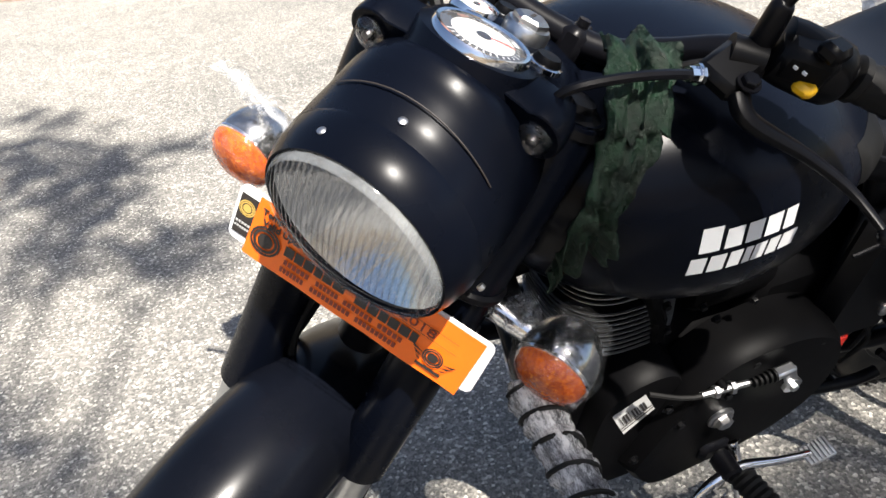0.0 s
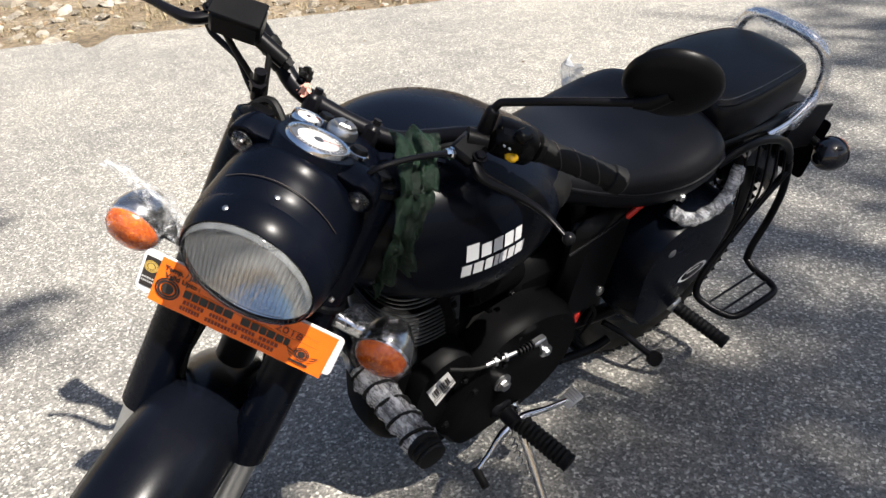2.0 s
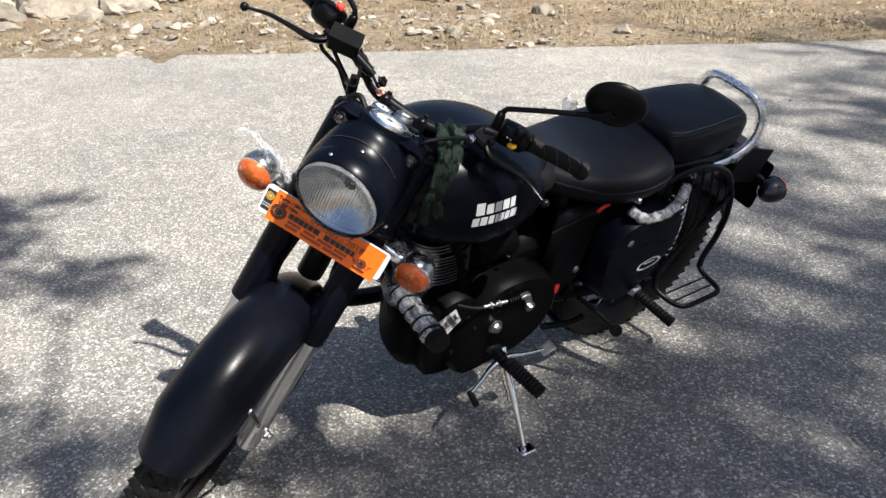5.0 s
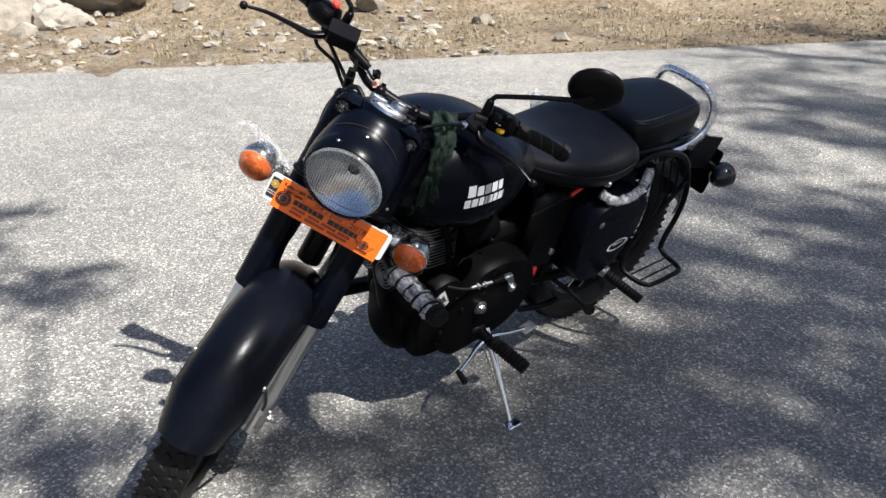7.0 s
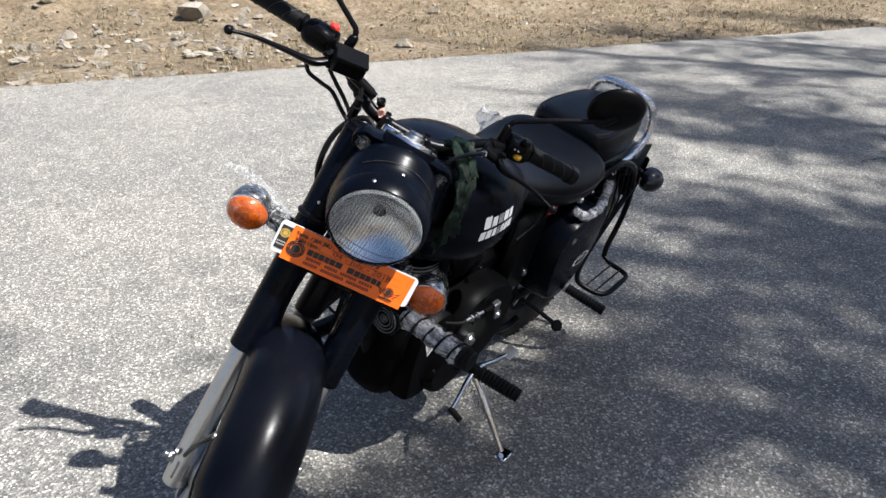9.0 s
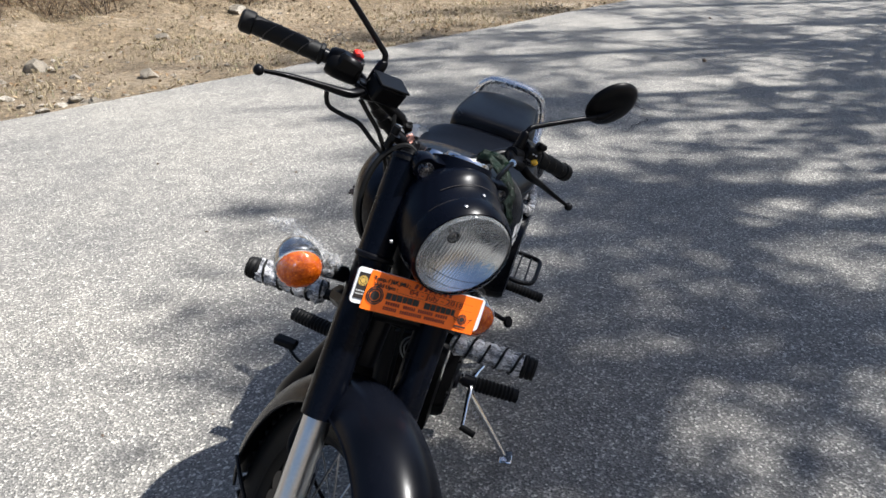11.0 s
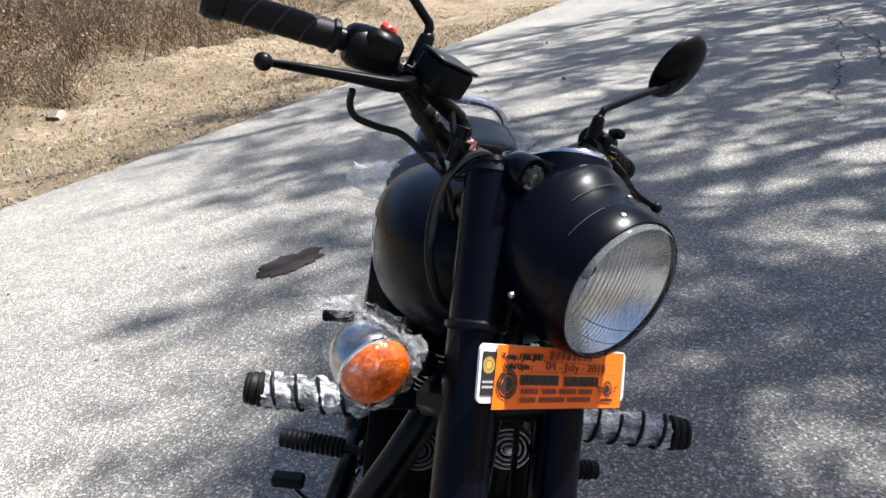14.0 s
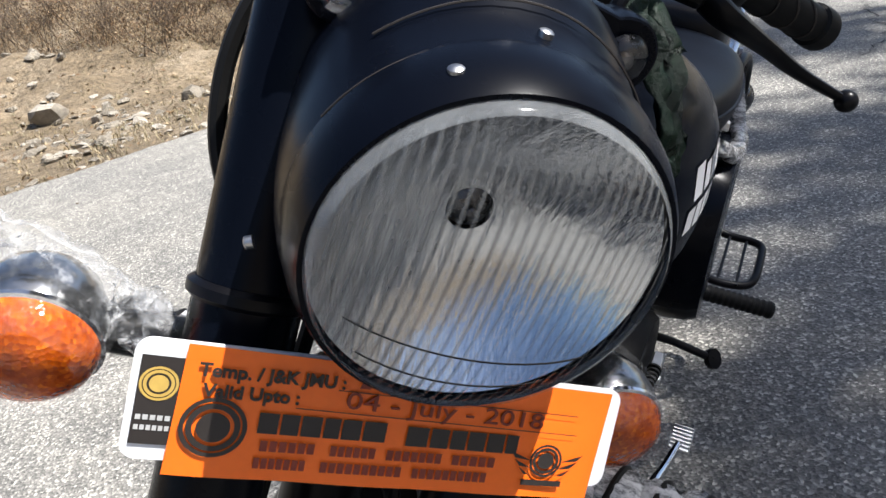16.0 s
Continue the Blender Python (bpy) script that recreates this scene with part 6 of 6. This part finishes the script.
cab = Geo().tube([(-0.748, 0.174, 0.518), (-0.70, 0.171, 0.516), (-0.62, 0.166, 0.520), (-0.56, 0.150, 0.540)], 0.0035, 7, 4)
for i in range(5):
    cab.tube([(-0.740 + 0.0075 * i, 0.174, 0.518), (-0.7365 + 0.0075 * i, 0.174, 0.518)], 0.0095 - 0.0007 * i, 12, 1)
part("cable_boot", cab, M_RUBBER, eng, "ribbed black rubber cable boot")
part("cable_adjuster", Geo().tube([(-0.702, 0.171, 0.516), (-0.632, 0.1665, 0.5195)], 0.0048, 8, 1).tube([(-0.680, 0.170, 0.517), (-0.674, 0.1695, 0.5175)], 0.009, 6, 1).tube([(-0.656, 0.1685, 0.518), (-0.650, 0.168, 0.5185)], 0.009, 6, 1), M_STEEL, eng, "threaded steel adjuster")
part("adjuster_bracket", Geo().box((-0.665, 0.162, 0.510), (0.010, 0.020, 0.032), (0, 0, 0), 0.003), M_ENGINE, eng)
LABEL = [Vector((-0.528, 0.132, 0.476)), Vector((-0.574, 0.132, 0.504)), Vector((-0.598, 0.132, 0.455)), Vector((-0.557, 0.132, 0.411))]
part("side_case", pan(0.06, 0.130, 1, [(-0.515, 0, 0.27), (-0.505, 0, 0.40), (-0.520, 0, 0.50), (-0.57, 0, 0.535), (-0.63, 0, 0.52), (-0.66, 0, 0.40), (-0.63, 0, 0.275), (-0.57, 0, 0.255)], 0), M_ENGINE, eng, sharp=45)
part("paper_label", Geo().add(LABEL, [(0, 1, 2, 3)]), M_LABEL, eng, "grey printed paper label", sharp=0)
lb = Geo()
for i in range(9):
    a = LABEL[0].lerp(LABEL[1], 0.12 + 0.78 * i / 9) + Vector((0, 0.0012, 0))
    b = LABEL[3].lerp(LABEL[2], 0.12 + 0.78 * i / 9) + Vector((0, 0.0012, 0))
    w = (LABEL[1] - LABEL[0]) * (0.055 if i % 3 else 0.03)
    p, q = a.lerp(b, 0.22), a.lerp(b, 0.62)
    lb.add([p, p + w, q + w, q], [(0, 1, 2, 3)])
p, q = LABEL[3].lerp(LABEL[0], 0.18), LABEL[2].lerp(LABEL[1], 0.18)
for k in range(2):
    d = Vector((0.004, 0.0012, 0.010)) * k + Vector((0, 0.0012, 0))
    lb.add([p + d, q + d, q + d + Vector((0.001, 0, 0.003)), p + d + Vector((0.001, 0, 0.003))], [(0, 1, 2, 3)])
each("label_bar", lb, M_INK, eng, sharp=0)
cyl = Geo().lathe([(0.055, 0.0), (0.055, 0.16)], (-0.56, 0, 0.52), (0.04, 0, 1), 28)
part("cylinder", cyl, M_ENGINE, eng)
for i in range(12):
    z = 0.573 + 0.0105 * i
    x = -0.562 + 0.0010 * i
    w = 0.092 if i < 9 else 0.084
    loop = []
    for j in range(48):
        a = 2 * math.pi * j / 48
        c, s = math.cos(a), math.sin(a)
        loop.append((math.copysign(abs(c) ** 0.75, c) * w, math.copysign(abs(s) ** 0.75, s) * (w + 0.008)))
    fin = Geo().loft([[Vector((x + px * k, py * k, z + dz)) for px, py in loop] for k, dz in ((0.6, -0.0020), (0.97, -0.0014), (0.975, 0.0014), (0.6, 0.0020))])
    f = part("fin", fin, M_ENGINE, eng)
    part("fin_edge", Geo().loft([[Vector((x + px * k, py * k, z + dz)) for px, py in loop] for k, dz in ((0.972, -0.0013), (1.0, -0.0009), (1.0, 0.0009), (0.972, 0.0013))]), M_FIN, f, "bare machined fin edge")
part("cylinder_head", Geo().box((-0.55, 0, 0.735), (0.14, 0.15, 0.05), (0, 0, 0), 0.015), M_ENGINE, eng)
part("pushrod_cover", Geo().tube([(-0.545, -0.10, 0.55), (-0.545, -0.09, 0.72)], 0.02, 12, 1), M_ENGINE, eng)
part("side_tower", Geo().box((-0.572, 0.096, 0.665), (0.022, 0.020, 0.13), (0, 20, 0), 0.006).box((-0.592, 0.098, 0.598), (0.020, 0.018, 0.05), (0, 8, 0), 0.005), M_ENGINE, eng)
part("starter", Geo().lathe([(0.0, -0.07), (0.04, -0.065), (0.046, -0.05), (0.046, 0.05), (0.04, 0.06), (0.0, 0.062)], (-0.72, 0.04, 0.60), (1, 0, 0), 24), M_ENGINE, eng)
part("gearbox", Geo().box((-0.84, 0.0, 0.53), (0.18, 0.17, 0.16), (0, 0, 0), 0.03), M_ENGINE, eng)
carb = Geo().lathe([(0.03, -0.09), (0.034, -0.05), (0.026, 0.0), (0.034, 0.05), (0.045, 0.09)], (-0.74, 0.03, 0.69), (1, 0, 0), 20)
carb.lathe([(0.028, -0.05), (0.034, 0.0), (0.03, 0.07)], (-0.74, 0.04, 0.68), (0, 0.2, 1), 18)
P("carburettor", carb, M_PLASTIC)
ex = Geo().tube([(-0.50, -0.03, 0.66), (-0.44, -0.05, 0.63), (-0.412, -0.09, 0.55), (-0.402, -0.145, 0.44), (-0.41, -0.192, 0.345), (-0.455, -0.21, 0.285), (-0.57, -0.205, 0.262), (-0.85, -0.18, 0.26)], [0.022, 0.025, 0.026, 0.026, 0.026, 0.026, 0.025, 0.025], 16, 6)
exo = P("exhaust_pipe", ex, M_BLACK, "matte black exhaust pipe running down the right side")
part("silencer", Geo().tube([(-0.84, -0.18, 0.26), (-0.92, -0.178, 0.265), (-1.30, -0.18, 0.30), (-1.62, -0.185, 0.335), (-1.65, -0.186, 0.338)], [0.026, 0.042, 0.046, 0.043, 0.03], 20, 5), M_BLACK, exo, "long black silencer")

# side boxes
lb_pts = [(-1.015, 0, 0.44), (-1.00, 0, 0.58), (-1.045, 0, 0.665), (-1.15, 0, 0.685), (-1.25, 0, 0.67), (-1.275, 0, 0.60), (-1.25, 0, 0.50), (-1.17, 0, 0.40), (-1.07, 0, 0.385)]
tb = P("tool_box", pan(0.085, 0.198, 1, lb_pts, 0), M_TANK, "rounded matte black side box", sharp=45)
part("box_screw", Geo().lathe([(0.011, 0), (0.011, 0.003), (0.007, 0.006), (0, 0.0065)], (-1.071, 0.197, 0.612), (0, 1, 0), 18), M_STEEL, tb, "bright round box screw")
em = Geo()
for i in range(28):
    a0, a1 = radians(360 * i / 28), radians(360 * (i + 1) / 28)
    vs = []
    for a, k in ((a0, 1.0), (a1, 1.0), (a1, 0.80), (a0, 0.80)):
        vs.append(Vector((-1.185 - math.cos(a) * 0.044 * k, 0.2005, 0.505 + math.sin(a) * 0.019 * k + math.cos(a) * 0.006 * k)))
    em.add(vs, [(0, 1, 2, 3)])
em.add([Vector((-1.165 - 0.040 * k, 0.2005, 0.508 + 0.005 * k + dz)) for k, dz in ((0, -0.003), (1, -0.002), (1, 0.002), (0, 0.003))], [(0, 1, 2, 3)])
part("emblem", em, M_LOGO, tb, "silver oval emblem", sharp=0)
fp = P("battery_cover", Geo().box((-0.935, 0.105, 0.575), (0.15, 0.05, 0.27), (0, -4, 0), 0.022), M_PLASTIC, "flat black battery cover")
part("cover_screw", Geo().lathe([(0.011, 0), (0.011, 0.003), (0.007, 0.006), (0, 0.0065)], (-0.972, 0.130, 0.498), (0, 1, 0), 18), M_STEEL, fp, "bright cover screw")
part("cover_strap", Geo().tube([(-0.83, 0.135, 0.672), (-0.92, 0.137, 0.695), (-0.99, 0.128, 0.712)], 0.003, 6, 3), M_BLACK, fp)
P("right_side_box", pan(0.085, 0.190, -1, [(-0.86, 0, 0.46), (-0.85, 0, 0.66), (-0.95, 0, 0.71), (-1.15, 0, 0.69), (-1.24, 0, 0.60), (-1.20, 0, 0.46), (-1.05, 0, 0.40)], 0), M_TANK, "rounded matte black air-filter box", sharp=45)
rc = P("fuse_clip", Geo().box((-0.928, 0.118, 0.434), (0.020, 0.018, 0.036), (0, -6, 0), 0.005).tube([(-0.925, 0.118, 0.450), (-0.923, 0.118, 0.467)], 0.006, 8, 1), M_RED, "red plastic fuse holder on a dark cable")
each("lead", Geo().tube([(-0.93, 0.115, 0.455), (-0.95, 0.12, 0.49), (-0.985, 0.12, 0.45), (-0.98, 0.115, 0.38)], 0.004, 6, 5).tube([(-0.955, 0.118, 0.47), (-1.0, 0.12, 0.40), (-0.985, 0.11, 0.33)], 0.004, 6, 5), M_RUBBER, rc)
P("red_strap", Geo().box((-0.992, 0.135, 0.712), (0.045, 0.010, 0.013), (0, 24, 0), 0.003), M_RED, "short red strap end under the seat")

# rear suspension
for s in (-1, 1):
    t0, t1 = Vector((-1.285, s * 0.135, 0.755)), Vector((-1.365, s * 0.135, 0.365))
    sh = P("shock_absorber", Geo().tube([t0, t1], 0.013, 12, 1).lathe([(0.026, 0), (0.028, 0.01), (0.024, 0.07), (0.02, 0.075)], t0, t1 - t0, 20), M_BLACK, "rear shock absorber with a bright coil spring")
    d = (t1 - t0)
    u = Vector((0, 1, 0))
    w = d.normalized().cross(u)
    part("spring", Geo().tube([t0 + d * (0.17 + 0.66 * i / 132) + (u * math.cos(i * 0.5236) + w * math.sin(i * 0.5236)) * 0.023 for i in range(133)], 0.0042, 7, 1), M_CHROME, sh, "chrome coil spring")
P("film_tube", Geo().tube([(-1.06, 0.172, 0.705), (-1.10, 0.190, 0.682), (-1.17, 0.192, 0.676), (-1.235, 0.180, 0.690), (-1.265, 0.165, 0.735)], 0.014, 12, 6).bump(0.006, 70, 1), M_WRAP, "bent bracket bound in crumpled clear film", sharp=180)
each("shock_bolt", Geo().hexbolt((-1.285, 0.150, 0.755), (0, 1, 0), 0.010, 0.012).hexbolt((-1.075, 0.165, 0.735), (0, 1, 0), 0.008, 0.010), M_STEEL, bike)
sg = Geo()
outer = [(-1.205, 0.148, 0.748), (-1.255, 0.158, 0.774), (-1.33, 0.162, 0.776), (-1.425, 0.165, 0.738), (-1.488, 0.166, 0.662), (-1.528, 0.167, 0.565), (-1.530, 0.167, 0.475), (-1.510, 0.168, 0.400), (-1.503, 0.174, 0.360)]
sg.tube(outer, 0.0095, 10, 6)
sg.tube([(-1.503, 0.174, 0.362), (-1.500, 0.205, 0.352), (-1.494, 0.258, 0.352), (-1.476, 0.279, 0.351), (-1.42, 0.281, 0.347), (-1.355, 0.278, 0.341), (-1.325, 0.262, 0.338), (-1.302, 0.215, 0.345), (-1.292, 0.182, 0.365), (-1.312, 0.172, 0.425), (-1.40, 0.168, 0.535), (-1.50, 0.167, 0.640)], 0.0085, 10, 6)
guard = P("saree_guard", sg, M_BLACK, "black tubular guard with a folding foot frame beside the rear wheel")
rods = Geo()
for i in range(6):
    t = i / 5
    a = Vector((-1.325 - 0.15 * t, 0.166, 0.44 + 0.17 * t))
    b = Vector((-1.275 - 0.215 * t, 0.161 + 0.004 * t, 0.775 - 0.10 * t ** 2))
    rods.tube([a, a.lerp(b, 0.5) + Vector((-0.022, 0.008, -0.015)), b], 0.0032, 6, 4)
for y in (0.212, 0.247):
    rods.tube([(-1.499, y, 0.352), (-1.306, y, 0.344)], 0.0032, 6, 1)
each("rod", rods, M_BLACK, guard)

# tail
tl = Geo().box((-1.69, 0, 0.64), (0.13, 0.12, 0.11), (0, -14, 0), 0.015)
tail = P("tail_bracket", tl, M_BLACK, "black tail bracket with the rear number plate")
part("rear_plate", rounded(0.20, 0.17, 0.012, -0.002, 0.002).moved(pose(-1.79, 0.0, 0.545, 0, -8, 0) @ Matrix(((0, 0, 1, 0), (1, 0, 0, 0), (0, 1, 0, 0), (0, 0, 0, 1)))), M_PLASTIC, tail, "blank black back of the rear plate")
part("side_plate", Geo().box((-1.655, 0.098, 0.665), (0.16, 0.006, 0.12), (0, -14, 0), 0.003), M_BLACK, tail)
part("tail_lamp", Geo().lathe([(0.045, 0), (0.045, 0.03), (0.03, 0.045), (0, 0.05)], (-1.735, 0, 0.605), (-1, 0, 0.0), 24), M_RED, tail, "red tail lamp")
for s in (-1, 1):
    b = Vector((-1.79, s * 0.138, 0.568))
    o = indicator(b, (-1, 0, 0.05), None, False)
    part("stalk", Geo().tube([(-1.735, s * 0.05, 0.60), (-1.762, s * 0.085, 0.588), (-1.768, s * 0.118, 0.573)], 0.011, 12, 3), M_PLASTIC, o)

# foot controls
for s in (-1, 1):
    p0, p1 = Vector((-0.715, s * 0.165, 0.318)), Vector((-0.750, s * 0.330, 0.306))
    d = (p1 - p0)
    prof = [(0.010, 0), (0.010, 0.035), (0.019, 0.037)] + [(0.0215 if i % 2 else 0.0185, 0.040 + 0.118 * i / 22) for i in range(23)] + [(0.020, d.length), (0, d.length + 0.003)]
    fpg = P("footpeg", Geo().lathe(prof, p0, d, 18), M_RUBBER, "ribbed black rubber footpeg", sharp=30)
    part("peg_mount", Geo().box((-0.71, s * 0.14, 0.318), (0.05, 0.06, 0.04), (0, 0, 0), 0.008), M_BLACK, fpg)
    q0, q1 = Vector((-1.205, s * 0.19, 0.372)), Vector((-1.238, s * 0.318, 0.350))
    e = q1 - q0
    pp = P("pillion_peg", Geo().lathe([(0.012, 0.0), (0.015, 0.002)] + [(0.0165 if i % 2 else 0.0145, 0.01 + 0.11 * i / 20) for i in range(21)] + [(0.017, e.length - 0.006), (0.015, e.length), (0, e.length)], q0, e, 16), M_RUBBER, "ribbed black pillion footpeg", sharp=30)
    part("peg_bracket", Geo().box(q0 + Vector((0.004, -s * 0.022, 0.004)), (0.036, 0.05, 0.030), (0, 0, s * 12), 0.005).tube([q0 + Vector((0.004, -s * 0.02, 0.0)), (-1.12, s * 0.11, 0.42)], 0.010, 10, 1), M_ALLOY, pp, "bright alloy peg bracket")
gl = P("gear_lever", Geo().tube([(-0.835, 0.224, 0.326), (-0.785, 0.216, 0.326), (-0.725, 0.206, 0.331), (-0.678, 0.208, 0.318), (-0.648, 0.213, 0.286), (-0.614, 0.219, 0.256)], [0.0065, 0.0065, 0.0085, 0.0080, 0.0065, 0.006], 10, 6), M_CHROME, "chrome heel-and-toe gear lever")
part("heel_pad", Geo().box((-0.845, 0.226, 0.330), (0.044, 0.032, 0.006), (0, 18, 0), 0.002), M_ALLOY, gl, "ribbed alloy heel pad")
hp = Geo()
for i in range(6):
    hp.box((-0.830 - 0.006 * i, 0.226, 0.3295 + 0.0020 * i + 0.0005), (0.002, 0.030, 0.003), (0, 18, 0), 0.0008)
each("pad_rib", hp, M_ALLOY, gl)
part("toe_rubber", Geo().tube([(-0.612, 0.214, 0.254), (-0.606, 0.256, 0.248)], 0.009, 10, 1), M_RUBBER, gl)
part("lever_boss", Geo().lathe([(0.017, -0.02), (0.017, 0.012), (0.012, 0.016)], (-0.705, 0.200, 0.330), (0, 1, 0), 18), M_BLACK, gl)
bp = P("brake_pedal", Geo().tube([(-0.72, -0.165, 0.27), (-0.67, -0.20, 0.235), (-0.63, -0.25, 0.25), (-0.612, -0.285, 0.298)], 0.007, 10, 6), M_CHROME, "chrome rear brake pedal with a square black pad")
part("pedal_pad", Geo().box((-0.612, -0.292, 0.312), (0.032, 0.062, 0.022), (0, 0, 0), 0.005), M_RUBBER, bp)
gz = 0.355 * math.tan(LEAN_ANGLE)
ss = P("side_stand", Geo().tube([(-0.742, 0.160, 0.315), (-0.737, 0.235, 0.241), (-0.731, 0.310, 0.163), (-0.727, 0.352, 0.118)], [0.0120, 0.0105, 0.0090, 0.0090], 12, 4), M_CHROME, "chrome side stand propping the machine")
part("stand_foot", Geo().box((-0.731, 0.362, 0.1085), (0.05, 0.036, 0.008), (math.degrees(LEAN_ANGLE), 0, 0), 0.003), M_CHROME, ss)
part("return_spring", Geo().tube([Vector((-0.715, 0.180 + 0.095 * i / 90, 0.285 - 0.095 * i / 90)) + Vector((math.cos(i * 0.6) * 0.007, 0, math.sin(i * 0.6) * 0.007)) for i in range(91)], 0.0016, 5, 1), M_STEEL, ss, "coiled return spring")
cs = Geo().tube([(-1.02, 0.135, 0.375), (-1.06, 0.175, 0.345), (-1.09, 0.222, 0.316), (-1.10, 0.238, 0.307)], 0.0075, 10, 5)
cs.lathe([(0.0, -0.006), (0.018, -0.005), (0.019, 0.0), (0.018, 0.005), (0.0, 0.006)], (-1.101, 0.241, 0.305), (0.35, 0.75, 0.55), 18)
cs.tube([(-0.95, 0.10, 0.25), (-1.06, 0.105, 0.225), (-1.11, 0.108, 0.235)], 0.011, 10, 4).tube([(-0.95, -0.10, 0.25), (-1.06, -0.105, 0.225), (-1.11, -0.108, 0.235)], 0.011, 10, 4).tube([(-1.02, -0.10, 0.235), (-1.02, 0.10, 0.235)], 0.010, 10, 1)
P("centre_stand", cs, M_BLACK, "folded black centre stand with a disc-ended lever")

# leg guard bar with wrapped rolls
lg = P("leg_guard", Geo().tube([(-0.385, -0.315, 0.652), (-0.385, -0.15, 0.652), (-0.40, -0.05, 0.652), (-0.40, 0.05, 0.652), (-0.385, 0.15, 0.652), (-0.385, 0.315, 0.652)], 0.0125, 12, 4).box((-0.40, 0, 0.648), (0.04, 0.08, 0.03), (0, 0, 0), 0.006), M_BLACK, "black leg guard bar with foam rolls bound in cling film")
for s in (-1, 1):
    prof = []
    for i in range(41):
        t = i / 40
        prof.append((0.0212 + 0.0042 * abs(math.sin(t * math.pi * 5.0)), 0.160 * t))
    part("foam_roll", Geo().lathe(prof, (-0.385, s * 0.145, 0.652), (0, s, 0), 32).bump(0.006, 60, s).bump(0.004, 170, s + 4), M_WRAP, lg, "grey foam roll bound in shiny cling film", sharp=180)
    part("binding", Geo().tube([(-0.385 + math.cos(i * 0.35) * 0.0247, s * (0.150 + 0.150 * i / 82), 0.652 + math.sin(i * 0.35) * 0.0247) for i in range(83)], 0.0030, 6, 1), M_RUBBER, lg, "black tape wound in a spiral")
    part("end_cap", Geo().lathe([(0.023, 0), (0.0262, 0.004), (0.0262, 0.009), (0.022, 0.011), (0.0245, 0.015), (0.0245, 0.020), (0.0215, 0.022), (0.0235, 0.025), (0.0225, 0.029), (0.012, 0.031), (0.0, 0.031)], (-0.385, s * 0.297, 0.652), (0, s, 0), 22), M_RUBBER, lg, "ribbed black rubber end cap")

# horns
for x, y, z in ((-0.455, -0.063, 0.525), (-0.415, 0.072, 0.575)):
    h = P("horn", Geo().lathe([(0.0, -0.04), (0.022, -0.04), (0.026, -0.02), (0.041, -0.012), (0.043, 0.0), (0.041, 0.004), (0.036, 0.003)], (x, y, z), (1, 0, 0.05), 28), M_BLACK, "round horn with a bright ringed face")
    hg = Geo()
    for r in (0.036, 0.028, 0.020, 0.011):
        hg.lathe([(r - 0.0032, 0.002), (r - 0.0016, 0.0065), (r, 0.0065), (r + 0.0014, 0.002)], (x, y, z), (1, 0, 0.05), 28, False)
    hg.lathe([(0.007, 0.002), (0.006, 0.010), (0, 0.011)], (x, y, z), (1, 0, 0.05), 14)
    part("ringed_face", hg, M_ALLOY, h)
P("horn_bracket", Geo().tube([(-0.44, -0.09, 0.565), (-0.425, 0, 0.60), (-0.42, 0.09, 0.62)], 0.008, 8, 3), M_BLACK)
P("mount_plate", Geo().box((-0.50, 0, 0.60), (0.012, 0.20, 0.06), (0, 8, 0), 0.003).hexbolt((-0.493, 0.06, 0.60), (1, 0, 0), 0.007, 0.008).hexbolt((-0.493, -0.06, 0.60), (1, 0, 0), 0.007, 0.008), M_BLACK)

flag = Geo()
rows = []
for i in range(13):
    t = i / 12
    rows.append([Vector((-1.11 - 0.07 * t, -0.165 - 0.105 * t + 0.012 * math.sin(j * 1.3 + i), 0.730 + 0.095 * (j / 8) * (1 - 0.25 * t) - 0.012 * t)) for j in range(9)])
flag.loft(rows, False, False, False).bump(0.022, 32, 6).bump(0.010, 95, 2)
P("film_flap", flag, M_SHEET, "loose crumpled clear film hanging at the right of the seat", sharp=180)

# ---- cloth tucked over the tank ----
def cloth_geo():
    """A rag that hangs over the front of the tank in loose folds."""
    spine = crom([(-0.482, 0.066, 1.018), (-0.480, 0.095, 1.032), (-0.467, 0.128, 1.008), (-0.442, 0.162, 0.968), (-0.427, 0.172, 0.930), (-0.417, 0.170, 0.892), (-0.412, 0.162, 0.857)], 8)
    rows = []
    n = 22
    for i, c in enumerate(spine):
        t = i / (len(spine) - 1)
        half = 0.021 + 0.007 * math.sin(t * 5.0 + 0.6) + 0.013 * t
        row = []
        for j in range(n):
            u = j / (n - 1) * 2 - 1
            fold = 0.010 * math.sin(u * 8 + t * 3) + 0.007 * math.sin(u * 15 - t * 9)
            x = c.x - u * half
            skin = tank_y(max(-0.80, min(-0.38, x)), min(c.z, 0.985)) + 0.006 if c.z < 0.985 else c.y
            y = max(skin, c.y - 0.012) if c.z < 0.985 else c.y
            ragged = (0.022 * noise.noise(Vector((u * 2.2, 3.3, 0))) + 0.02 * u) * (t ** 4)
            row.append(Vector((x, y + abs(fold) + 0.004, c.z + ragged + (0.010 * math.sin(u * 6) if c.z > 0.985 else 0))))
        rows.append(row)
    under = [[p - Vector((0, 0.0025, 0.0015)) for p in r] for r in rows]
    rings = [r + q[::-1] for r, q in zip(rows, under)]
    return Geo().loft(rings).bump(0.006, 45, 3).bump(0.003, 130, 6)


thing("cloth", cloth_geo(), M_CLOTH, "crumpled dark green rag hanging over the front of the tank", "cloth", m=BIKE, sharp=180)
